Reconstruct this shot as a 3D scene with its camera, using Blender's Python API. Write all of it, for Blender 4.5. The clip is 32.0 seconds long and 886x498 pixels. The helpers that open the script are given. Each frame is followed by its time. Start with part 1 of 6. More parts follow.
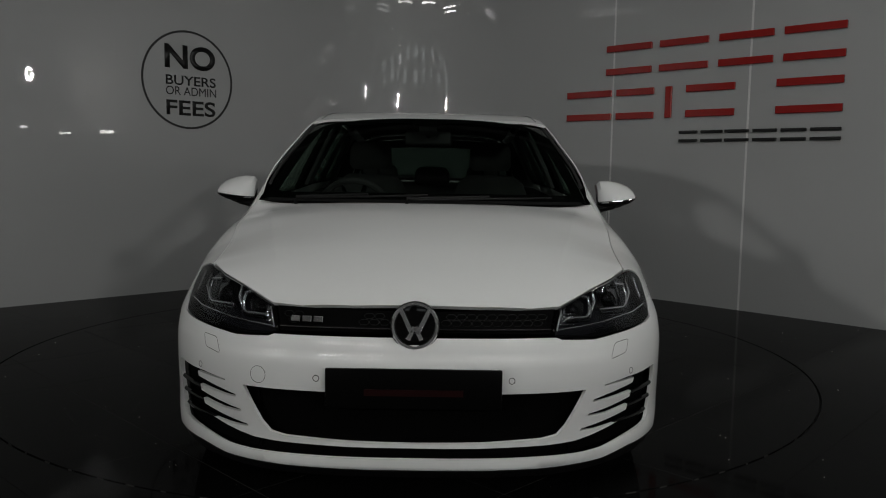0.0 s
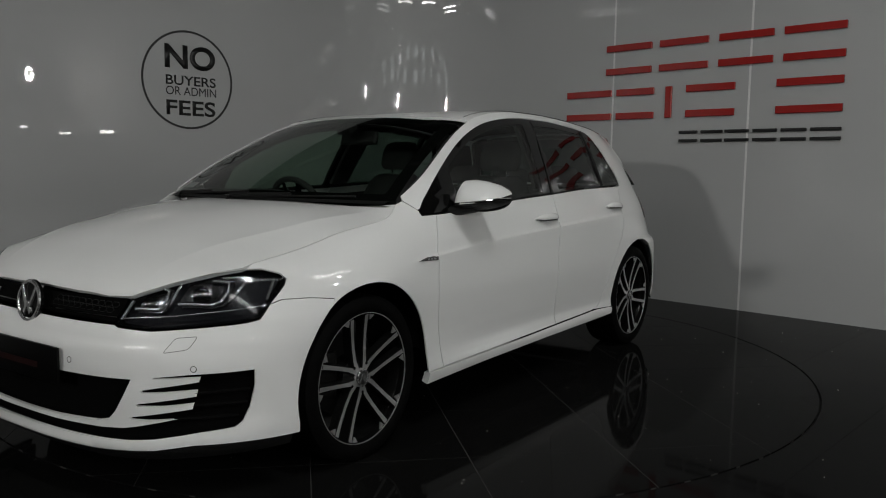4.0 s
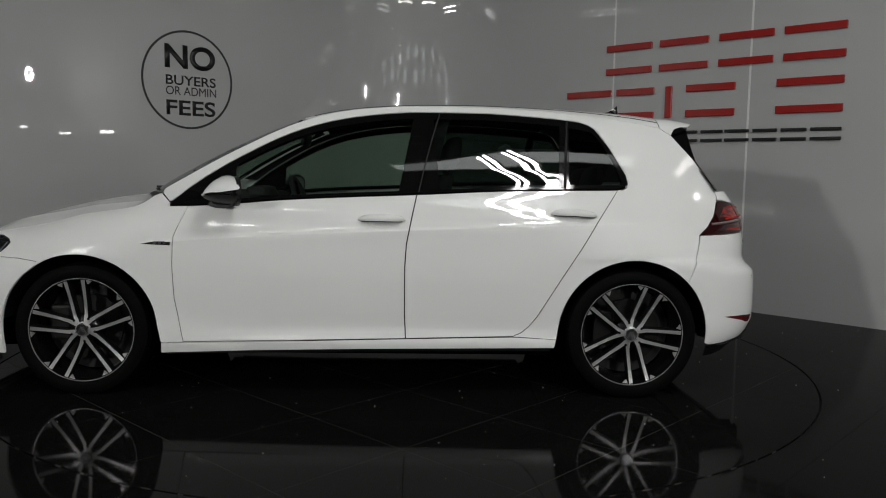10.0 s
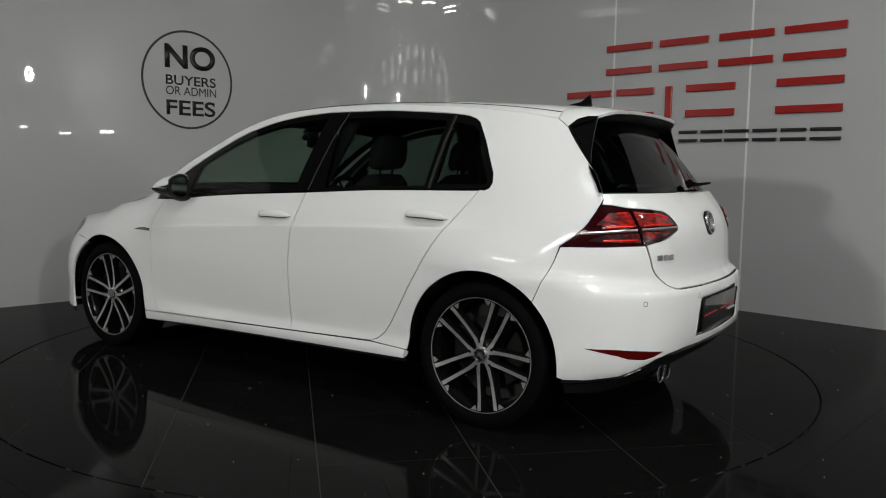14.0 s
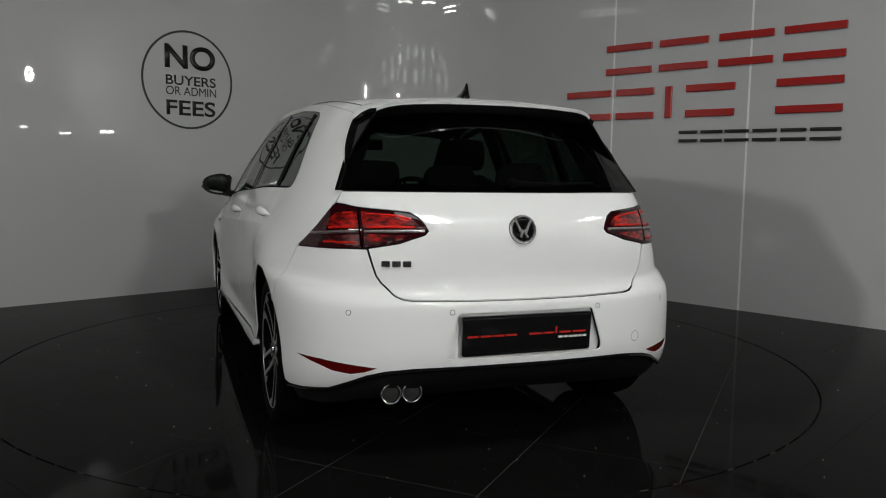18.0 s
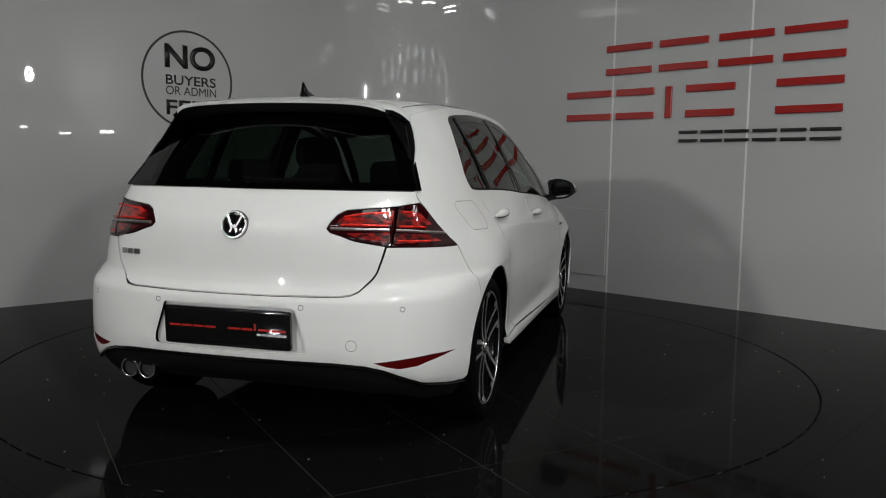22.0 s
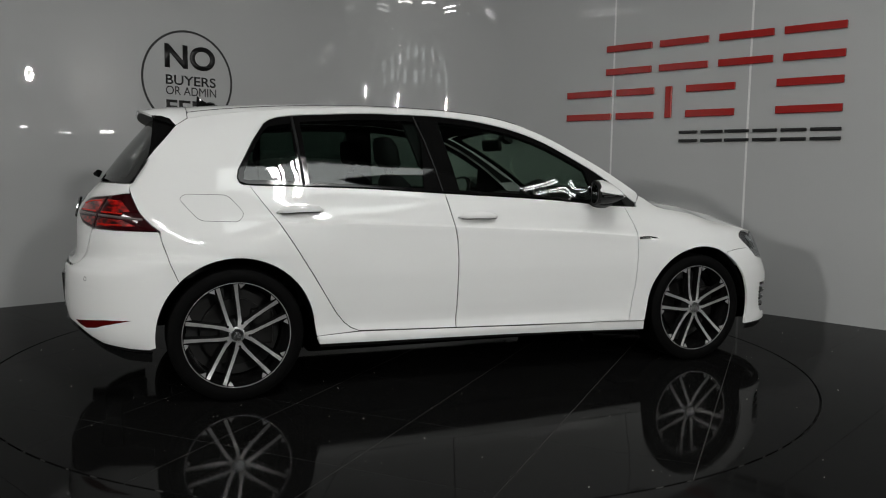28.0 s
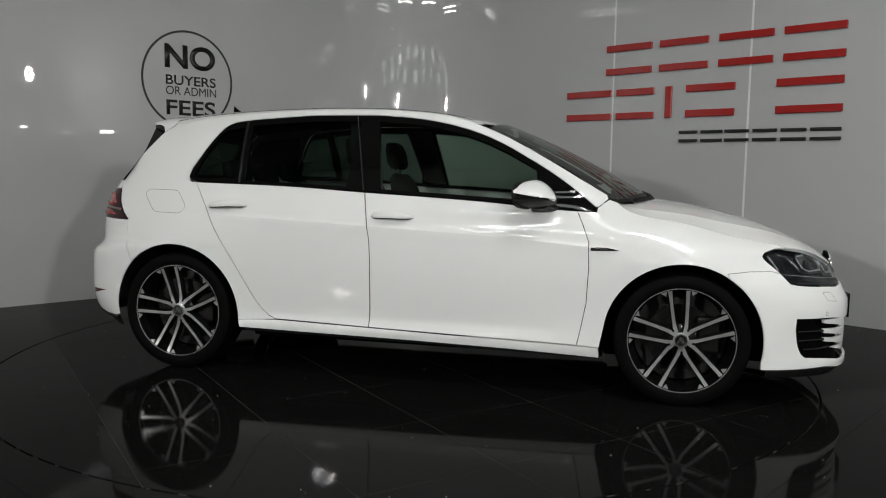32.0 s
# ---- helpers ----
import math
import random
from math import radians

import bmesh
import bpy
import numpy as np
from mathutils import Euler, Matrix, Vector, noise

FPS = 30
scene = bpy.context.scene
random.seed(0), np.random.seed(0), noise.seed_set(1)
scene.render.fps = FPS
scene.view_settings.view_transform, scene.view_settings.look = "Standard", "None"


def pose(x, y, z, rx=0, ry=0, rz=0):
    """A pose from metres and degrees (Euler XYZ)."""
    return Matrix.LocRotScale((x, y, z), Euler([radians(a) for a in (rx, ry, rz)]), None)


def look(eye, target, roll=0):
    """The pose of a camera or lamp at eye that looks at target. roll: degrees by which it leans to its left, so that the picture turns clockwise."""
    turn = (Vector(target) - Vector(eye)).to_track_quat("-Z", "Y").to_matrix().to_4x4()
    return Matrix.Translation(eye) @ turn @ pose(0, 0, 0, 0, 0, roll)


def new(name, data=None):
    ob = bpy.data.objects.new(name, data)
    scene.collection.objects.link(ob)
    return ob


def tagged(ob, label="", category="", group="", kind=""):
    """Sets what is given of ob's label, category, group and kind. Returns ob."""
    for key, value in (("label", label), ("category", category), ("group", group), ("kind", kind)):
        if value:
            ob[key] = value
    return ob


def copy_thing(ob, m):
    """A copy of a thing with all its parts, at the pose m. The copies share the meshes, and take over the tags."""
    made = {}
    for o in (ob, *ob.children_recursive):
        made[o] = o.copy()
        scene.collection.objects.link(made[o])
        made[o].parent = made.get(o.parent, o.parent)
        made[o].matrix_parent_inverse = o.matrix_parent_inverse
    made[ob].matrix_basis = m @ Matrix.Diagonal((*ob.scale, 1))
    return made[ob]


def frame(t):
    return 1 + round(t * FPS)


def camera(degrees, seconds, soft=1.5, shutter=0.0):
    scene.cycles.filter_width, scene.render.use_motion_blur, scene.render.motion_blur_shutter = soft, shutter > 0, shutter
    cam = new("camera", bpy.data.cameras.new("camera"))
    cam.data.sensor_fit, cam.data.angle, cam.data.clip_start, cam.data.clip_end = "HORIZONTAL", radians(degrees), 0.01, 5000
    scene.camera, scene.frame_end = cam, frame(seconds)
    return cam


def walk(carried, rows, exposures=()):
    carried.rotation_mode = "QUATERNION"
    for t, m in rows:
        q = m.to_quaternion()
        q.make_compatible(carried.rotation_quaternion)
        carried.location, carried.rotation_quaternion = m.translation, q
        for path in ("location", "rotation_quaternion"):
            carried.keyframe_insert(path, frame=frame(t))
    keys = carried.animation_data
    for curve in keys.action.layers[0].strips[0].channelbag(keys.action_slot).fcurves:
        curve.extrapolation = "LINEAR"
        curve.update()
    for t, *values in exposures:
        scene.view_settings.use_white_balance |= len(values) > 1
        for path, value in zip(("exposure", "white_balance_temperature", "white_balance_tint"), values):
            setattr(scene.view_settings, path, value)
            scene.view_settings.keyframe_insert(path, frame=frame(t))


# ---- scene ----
from mathutils import geometry

# ---------------------------------------------------------------- camera, light, exposure
cam = camera(58.07, 32.0, soft=1.1)
EYE = (0.0, -4.7473, 1.0938)
AIM = look(EYE, (EYE[0] + 0.04296, EYE[1] + 0.99427, EYE[2] - 0.09787), 0.886)
walk(cam, [(0.0, AIM), (32.0, AIM)],
     exposures=[(0.0, -0.96), (1.0, -0.91), (2.0, -0.66), (3.0, -0.64), (4.5, -0.36), (6.0, -0.23), (10.0, -0.21), (12.0, -0.16),
                (13.0, 0.09), (14.0, 0.14), (17.0, 0.11), (18.0, -0.01), (19.0, -0.31), (20.0, -0.41), (21.0, -0.16), (22.0, 0.04),
                (25.0, 0.09), (28.0, 0.06), (30.0, 0.11), (31.0, 0.26), (32.0, 0.31)])

world = bpy.data.worlds.new("showroom_dusk")
scene.world = world
world.use_nodes = True
world.node_tree.nodes["Background"].inputs[0].default_value = (0.9, 1.0, 0.98, 1)
world.node_tree.nodes["Background"].inputs[1].default_value = 0.02

CEIL, LAMP_Z, HALL_Z = 5.6, 5.0, 5.2


def strip_lamp(x, y, turn, watts, length=1.3, width=0.055):
    data = bpy.data.lights.new("strip_lamp_light", "AREA")
    data.shape, data.size, data.size_y, data.energy = "RECTANGLE", length, width, watts
    data.color = (1.0, 1.0, 0.975)
    ob = new("strip_lamp_light", data)
    ob.matrix_basis = pose(x, y, LAMP_Z, 0, 0, turn)
    return ob


# twin-tube battens hung from the roof: x, y, heading, watts of each tube
LAMPS = [(1.28, -4.28, -50, 26), (1.62, -4.12, -50, 26), (4.88, -2.53, 70, 6), (5.26, -2.47, 70, 6)]
for lx, ly, turn, watts in LAMPS:
    for side in (-0.05, 0.05):
        strip_lamp(lx - side * math.sin(radians(turn)), ly + side * math.cos(radians(turn)), turn, watts)


# long twin-tube fill lamps added unseen high behind the camera, tipped towards the turntable: x, y, tilt, heading,
# watts of each tube
FILL_LAMPS = [(-6.0, -6.9, 48, -38, 18), (-2.0, -7.3, 48, -12, 16), (2.0, -7.3, 48, 12, 8), (6.0, -6.9, 48, 38, 2)]
for lx, ly, tilt, turn, watts in FILL_LAMPS:
    for side in (-0.07, 0.07):
        data = bpy.data.lights.new("fill_lamp_light", "AREA")
        data.shape, data.size, data.size_y, data.energy, data.color = "RECTANGLE", 2.4, 0.06, watts, (1.0, 1.0, 0.98)
        new("fill_lamp_light", data).matrix_basis = pose(lx, ly, HALL_Z, tilt, 0, turn) @ Matrix.Translation((0, side, 0))


# ---------------------------------------------------------------- materials
def material(name, color, rough=0.5, metal=0.0, coat=0.0, grain=0.0, scale=30.0, bump=0.0, bump_scale=200.0,
             rough_var=0.0, spec=0.5, stain=0.0, stain_scale=2.0, coat_rough=0.03):
    """A principled surface whose tone varies at two scales, with relief and uneven gloss."""
    m = bpy.data.materials.new(name)
    m.use_nodes = True
    nt = m.node_tree
    b = nt.nodes["Principled BSDF"]
    b.inputs["Base Color"].default_value = (*color, 1)
    b.inputs["Roughness"].default_value = rough
    b.inputs["Metallic"].default_value = metal
    b.inputs["Coat Weight"].default_value = coat
    b.inputs["Coat Roughness"].default_value = coat_rough
    b.inputs["Specular IOR Level"].default_value = spec
    co = nt.nodes.new("ShaderNodeTexCoord")

    def tex(size, detail):
        n = nt.nodes.new("ShaderNodeTexNoise")
        n.inputs["Scale"].default_value, n.inputs["Detail"].default_value = size, detail
        nt.links.new(co.outputs["Object"], n.inputs["Vector"])
        return n.outputs["Fac"]

    if grain or stain:
        fine, wide = tex(scale, 4), tex(stain_scale, 3)
        mix = nt.nodes.new("ShaderNodeMath")
        mix.operation = "MULTIPLY_ADD"
        nt.links.new(fine, mix.inputs[0])
        mix.inputs[1].default_value = 2 * grain
        mix.inputs[2].default_value = 1 - grain - stain
        add = nt.nodes.new("ShaderNodeMath")
        add.operation = "MULTIPLY_ADD"
        nt.links.new(wide, add.inputs[0])
        add.inputs[1].default_value = 2 * stain
        nt.links.new(mix.outputs[0], add.inputs[2])
        hue = nt.nodes.new("ShaderNodeHueSaturation")
        hue.inputs["Color"].default_value = (*color, 1)
        nt.links.new(add.outputs[0], hue.inputs["Value"])
        nt.links.new(hue.outputs[0], b.inputs["Base Color"])
    if rough_var:
        r = nt.nodes.new("ShaderNodeMapRange")
        nt.links.new(tex(6.0, 5), r.inputs["Value"])
        r.inputs["From Min"].default_value, r.inputs["From Max"].default_value = 0.3, 0.7
        r.inputs["To Min"].default_value, r.inputs["To Max"].default_value = rough, rough + rough_var
        nt.links.new(r.outputs[0], b.inputs["Roughness"])
    if bump:
        bp = nt.nodes.new("ShaderNodeBump")
        bp.inputs["Strength"].default_value, bp.inputs["Distance"].default_value = bump, 0.002
        nt.links.new(tex(bump_scale, 3), bp.inputs["Height"])
        nt.links.new(bp.outputs[0], b.inputs["Normal"])
    return m


def glass_material(name, tint, gloss=1.0):
    """A thin tinted pane: clear to look through, mirror-like by its angle."""
    m = bpy.data.materials.new(name)
    m.use_nodes = True
    nt = m.node_tree
    out = nt.nodes["Material Output"]
    clear, shine = nt.nodes.new("ShaderNodeBsdfTransparent"), nt.nodes.new("ShaderNodeBsdfGlossy")
    clear.inputs[0].default_value = (*tint, 1)
    shine.inputs["Roughness"].default_value = 0.015
    edge, mix = nt.nodes.new("ShaderNodeLayerWeight"), nt.nodes.new("ShaderNodeMixShader")
    edge.inputs["Blend"].default_value = 0.5
    bend, gain = nt.nodes.new("ShaderNodeMath"), nt.nodes.new("ShaderNodeMath")
    bend.operation, gain.operation = "POWER", "MULTIPLY_ADD"
    bend.inputs[1].default_value = 5.0
    gain.inputs[1].default_value, gain.inputs[2].default_value = 0.92 * gloss, 0.05 * gloss
    nt.links.new(edge.outputs["Facing"], bend.inputs[0])
    nt.links.new(bend.outputs[0], gain.inputs[0])
    nt.links.new(gain.outputs[0], mix.inputs[0])
    nt.links.new(clear.outputs[0], mix.inputs[1])
    nt.links.new(shine.outputs[0], mix.inputs[2])
    nt.links.new(mix.outputs[0], out.inputs[0])
    return m


def lamp_lens_material(name, dark, bright):
    """A moulded lamp lens: bright and dark streaks under a clear gloss."""
    m = bpy.data.materials.new(name)
    m.use_nodes = True
    nt = m.node_tree
    b = nt.nodes["Principled BSDF"]
    b.inputs["Roughness"].default_value, b.inputs["Coat Weight"].default_value, b.inputs["Coat Roughness"].default_value = 0.3, 1.0, 0.015
    b.inputs["Specular IOR Level"].default_value = 0.2
    co, flat, streaks, wide, mul, ramp = (nt.nodes.new("ShaderNode" + k) for k in ("TexCoord", "Mapping", "TexNoise", "TexNoise", "Math", "ValToRGB"))
    flat.inputs["Scale"].default_value = (30, 30, 75)
    streaks.inputs["Scale"].default_value, streaks.inputs["Detail"].default_value = 1.0, 3.0
    wide.inputs["Scale"].default_value, wide.inputs["Detail"].default_value = 11.0, 2.0
    mul.operation = "MULTIPLY"
    nt.links.new(co.outputs["Object"], flat.inputs["Vector"])
    nt.links.new(flat.outputs[0], streaks.inputs["Vector"])
    nt.links.new(co.outputs["Object"], wide.inputs["Vector"])
    nt.links.new(streaks.outputs["Fac"], mul.inputs[0])
    nt.links.new(wide.outputs["Fac"], mul.inputs[1])
    nt.links.new(mul.outputs[0], ramp.inputs["Fac"])
    ramp.color_ramp.elements[0].position, ramp.color_ramp.elements[0].color = 0.20, (*dark, 1)
    ramp.color_ramp.elements[1].position, ramp.color_ramp.elements[1].color = 0.42, (*bright, 1)
    nt.links.new(ramp.outputs["Color"], b.inputs["Base Color"])
    bp = nt.nodes.new("ShaderNodeBump")
    bp.inputs["Strength"].default_value, bp.inputs["Distance"].default_value = 0.4, 0.002
    nt.links.new(streaks.outputs["Fac"], bp.inputs["Height"])
    nt.links.new(bp.outputs[0], b.inputs["Normal"])
    return m


WHITE = material("white_car_paint", (0.745, 0.752, 0.743), 0.55, coat=1.0, bump=0.004, bump_scale=700, spec=0.0, coat_rough=0.012)
GAP = material("dark_seam", (0.012, 0.012, 0.012), 0.7)
BLACK_GLOSS = material("black_gloss_trim", (0.004, 0.004, 0.004), 0.05, grain=0.1, spec=0.28)
BLACK_MATT = material("black_textured_plastic", (0.009, 0.009, 0.009), 0.5, grain=0.2, bump=0.25, bump_scale=900, spec=0.2)
CABIN = material("charcoal_cabin_fabric", (0.018, 0.018, 0.018), 0.85, grain=0.25, scale=300, bump=0.4, bump_scale=700)
RUBBER = material("tyre_rubber", (0.0022, 0.0022, 0.0022), 0.6, grain=0.2, scale=60, bump=0.3, bump_scale=400, rough_var=0.15, spec=0.05)
SILVER = material("diamond_cut_alloy", (0.62, 0.62, 0.62), 0.3, metal=0.8, grain=0.05, scale=80)
WHEEL_BLACK = material("black_wheel_enamel", (0.005, 0.005, 0.005), 0.22, grain=0.1, spec=0.25)
DEEP_BLACK = material("black_intake_mesh", (0.002, 0.002, 0.002), 0.8, grain=0.3, scale=200, bump=0.4, bump_scale=300, spec=0.04)
BRIGHT = material("satin_chrome", (0.80, 0.80, 0.80), 0.19, metal=0.92, bump=0.05, bump_scale=300)
CHROME = material("chrome", (0.75, 0.75, 0.75), 0.08, metal=1.0)
DARK_CHROME = material("smoked_chrome", (0.22, 0.22, 0.22), 0.12, metal=1.0)
DISC = material("brake_disc_steel", (0.005, 0.0047, 0.0044), 0.5, metal=0.5, grain=0.2, scale=120)
RED_LENS = lamp_lens_material("red_lamp_lens", (0.012, 0.0006, 0.001), (0.50, 0.008, 0.005))
REFLECTOR = material("dark_red_reflector", (0.075, 0.003, 0.003), 0.14, grain=0.3, scale=60, bump=0.2, bump_scale=200, spec=0.15)
LIT_RED = material("bright_red_lamp_bar", (0.75, 0.022, 0.012), 0.25, metal=0.4, grain=0.5, scale=60, bump=0.6, bump_scale=140)
DEEP_RED = material("dark_cherry_lamp_lens", (0.022, 0.002, 0.003), 0.05, coat=0.2, spec=0.3, grain=0.1)
LAMP_LINE = material("ribbed_clear_lamp_line", (0.42, 0.36, 0.36), 0.3, metal=0.8, grain=0.5, scale=70, bump=0.5, bump_scale=160)
LAMP_INNER = material("smoked_lamp_inside", (0.012, 0.012, 0.014), 0.16, spec=0.35, grain=0.2)
LENS_CLEAR = glass_material("clear_lamp_cover", (0.86, 0.88, 0.9), 0.8)
GLASS = glass_material("green_tinted_glass", (0.44, 0.54, 0.475))
REAR_GLASS = glass_material("dark_rear_glass", (0.10, 0.13, 0.115))
GLASS_DARK = glass_material("privacy_glass", (0.15, 0.20, 0.175))
WALL = material("glossy_grey_wall_panel", (0.42, 0.427, 0.424), 0.42, coat=1.0, grain=0.03, scale=400, rough_var=0.06, spec=0.3, stain=0.05,
                stain_scale=0.9, bump=0.02, bump_scale=2.2, coat_rough=0.006)
WALL_JOINT = material("pale_joint_strip", (0.68, 0.68, 0.67), 0.35, grain=0.05)
TILE = material("black_polished_tile", (0.0054, 0.0054, 0.0053), 0.03, grain=0.25, scale=5, rough_var=0.05, stain=0.25, stain_scale=1.3,
                bump=0.006, bump_scale=30, spec=0.015)
GROUT = material("dusty_dark_grout", (0.05, 0.05, 0.048), 0.9, grain=0.35, scale=60, spec=0.1)
DUST = material("pale_dust_crumbs", (0.55, 0.54, 0.5), 0.8, grain=0.3)
RIM_GAP = material("turntable_gap_rubber", (0.004, 0.004, 0.004), 0.6, grain=0.2)
CEILING = material("dark_roof_sheeting", (0.05, 0.05, 0.05), 0.8, grain=0.2)
BACK_WALL = material("grey_painted_block", (0.45, 0.45, 0.45), 0.7, grain=0.1, stain=0.1)
SIGN_RED = material("red_acrylic_letter", (0.32, 0.012, 0.010), 0.25, coat=0.5, grain=0.04)
SIGN_BLACK = material("black_acrylic_letter", (0.008, 0.008, 0.008), 0.3, coat=0.4, grain=0.05)
VINYL = material("black_vinyl_lettering", (0.012, 0.012, 0.012), 0.4, grain=0.05)
PLATE = material("black_show_plate", (0.006, 0.006, 0.006), 0.08, coat=1.0, grain=0.1)
FRONT_PLATE = material("black_satin_plate", (0.0025, 0.0025, 0.0025), 0.3, grain=0.1, spec=0.12)
LAMP_BODY = material("white_lamp_housing", (0.7, 0.7, 0.7), 0.4, grain=0.05)


def glowing(name, strength, color=(1, 0.99, 0.96)):
    m = bpy.data.materials.new(name)
    m.use_nodes = True
    b = m.node_tree.nodes["Principled BSDF"]
    b.inputs["Emission Color"].default_value, b.inputs["Emission Strength"].default_value = (*color, 1), strength
    return m


RING_GLOWS = [glowing("lit_ring_tube", k) for k in (95.0, 1200.0, 1200.0, 2000.0)]
PANEL_GLOW = glowing("lit_light_box", 4.0, (0.95, 1.0, 0.98))
ROOFLIGHT = glowing("dusk_window_pane", 2.2, (0.92, 1.0, 1.0))
FAR_GLOW = glowing("glint_lamp_glow", 26.0)


# ---------------------------------------------------------------- mesh helpers
def mesh_object(name, verts, faces, mat, smooth=True):
    me = bpy.data.meshes.new(name)
    me.from_pydata([tuple(map(float, v)) for v in verts], [], [tuple(map(int, f)) for f in faces])
    me.materials.append(mat)
    if smooth:
        me.polygons.foreach_set("use_smooth", [True] * len(me.polygons))
    me.update()
    return new(name, me)


def part(name, bm, mat, parent, label="", smooth=False):
    """Links a bmesh as one mesh object under a thing or a part."""
    me = bpy.data.meshes.new(name)
    bm.normal_update()
    bm.to_mesh(me)
    bm.free()
    me.materials.append(mat)
    if smooth:
        me.polygons.foreach_set("use_smooth", [True] * len(me.polygons))
        me.set_sharp_from_angle(angle=radians(38))
    ob = new(name, me)
    if parent is not None:
        ob.parent = parent
    if label:
        ob["label"] = label
    return ob


def box(bm, size, m=Matrix.Identity(4), bevel=0.0, segments=2):
    made = bmesh.ops.create_cube(bm, size=1.0, matrix=m @ Matrix.Diagonal((*size, 1)))
    if bevel:
        edges = {e for v in made["verts"] for e in v.link_edges}
        bmesh.ops.bevel(bm, geom=list(edges), offset=bevel, segments=segments, affect="EDGES", profile=0.6)
    return bm


def tube(bm, points, radius, sides=8, closed=False, flat=1.0):
    """A round bar along the points; flat squeezes it along its second axis."""
    pts = [Vector(p) for p in points]
    rings = []
    n = len(pts)
    for i, p in enumerate(pts):
        a = pts[(i - 1) % n] if closed or i else p
        b = pts[(i + 1) % n] if closed or i < n - 1 else p
        d = (b - a).normalized()
        up = Vector((0, 0, 1)) if abs(d.z) < 0.9 else Vector((1, 0, 0))
        u = d.cross(up).normalized()
        w = u.cross(d)
        r = radius[i] if isinstance(radius, (list, tuple)) else radius
        rings.append([bm.verts.new(p + r * (math.cos(2 * math.pi * k / sides) * u + flat * math.sin(2 * math.pi * k / sides) * w))
                      for k in range(sides)])
    for i in range(n if closed else n - 1):
        a, b = rings[i], rings[(i + 1) % n]
        for k in range(sides):
            bm.faces.new((a[k], a[(k + 1) % sides], b[(k + 1) % sides], b[k]))
    if not closed:
        bm.faces.new(rings[0][::-1])
        bm.faces.new(rings[-1])
    return bm


def lathe(bm, profile, sides=48, axis="y", closed=False):
    """Turns (radius, along) pairs about an axis."""
    rings = []
    for r, a in profile:
        ring = []
        for k in range(sides):
            c, s = math.cos(2 * math.pi * k / sides) * r, math.sin(2 * math.pi * k / sides) * r
            ring.append(bm.verts.new((c, a, s) if axis == "y" else (a, c, s) if axis == "x" else (c, s, a)))
        rings.append(ring)
    last = len(rings) if closed else len(rings) - 1
    for i in range(last):
        a, b = rings[i], rings[(i + 1) % len(rings)]
        for k in range(sides):
            bm.faces.new((a[k], a[(k + 1) % sides], b[(k + 1) % sides], b[k]))
    bmesh.ops.recalc_face_normals(bm, faces=bm.faces)
    return bm


def smooth_table(*pairs):
    """A smooth curve, without overshoot, through (x, y) pairs."""
    px, py = np.array([p[0] for p in pairs], float), np.array([p[1] for p in pairs], float)
    if px[0] > px[-1]:
        px, py = px[::-1], py[::-1]
    h, d = np.diff(px), np.diff(py) / np.diff(px)
    m = np.zeros(len(px))
    m[0], m[-1] = d[0], d[-1]
    for i in range(1, len(px) - 1):
        if d[i - 1] * d[i] > 0:
            a, b = 2 * h[i] + h[i - 1], h[i] + 2 * h[i - 1]
            m[i] = (a + b) / (a / d[i - 1] + b / d[i])

    def value(x):
        x = np.clip(np.asarray(x, float), px[0], px[-1])
        i = np.clip(np.searchsorted(px, x) - 1, 0, len(px) - 2)
        t = (x - px[i]) / h[i]
        return ((2 * t ** 3 - 3 * t ** 2 + 1) * py[i] + (t ** 3 - 2 * t ** 2 + t) * h[i] * m[i]
                + (3 * t ** 2 - 2 * t ** 3) * py[i + 1] + (t ** 3 - t ** 2) * h[i] * m[i + 1])
    return value


# ---------------------------------------------------------------- the room
def wall_plan():
    """The plan line of the curved show wall, from its left end round the corner to its right end."""
    left, right = Vector((0.7515, 0.6597)), Vector((0.6891, -0.7247))
    a0, b0 = Vector((-3.1095, 1.4019)), Vector((2.6929, 1.5407))
    t = ((b0.x - a0.x) * right.y - (b0.y - a0.y) * right.x) / (left.x * right.y - left.y * right.x)
    corner = a0 + t * left
    cut, pts = 1.15, [a0 - 3.6 * left]
    p, q = corner - cut * left, corner + cut * right
    turn = math.acos(left.dot(right))
    rad = cut / math.tan(turn / 2)
    centre = p + rad * Vector((left.y, -left.x))
    start = math.atan2(p.y - centre.y, p.x - centre.x)
    for i in range(25):
        a = start - turn * i / 24
        pts.append(centre + rad * Vector((math.cos(a), math.sin(a))))
    pts.append(b0 + 4.6 * right)
    return pts, a0, left, b0, right


PLAN, LEFT0, LEFT_DIR, RIGHT0, RIGHT_DIR = wall_plan()
WALL_H = 3.6


def plan_point(d):
    for a, b in zip(PLAN, PLAN[1:]):
        n = (b - a).length
        if d <= n:
            return a.lerp(b, d / n), (b - a) / n
        d -= n
    return PLAN[-1], (PLAN[-1] - PLAN[-2]).normalized()


PLAN_LEN = sum((b - a).length for a, b in zip(PLAN, PLAN[1:]))


def plan_at(p):
    """Distance along the plan line of a point on one of its straight stretches."""
    if p.x < 0:
        return (p - PLAN[0]).length
    return PLAN_LEN - (PLAN[-1] - p).length


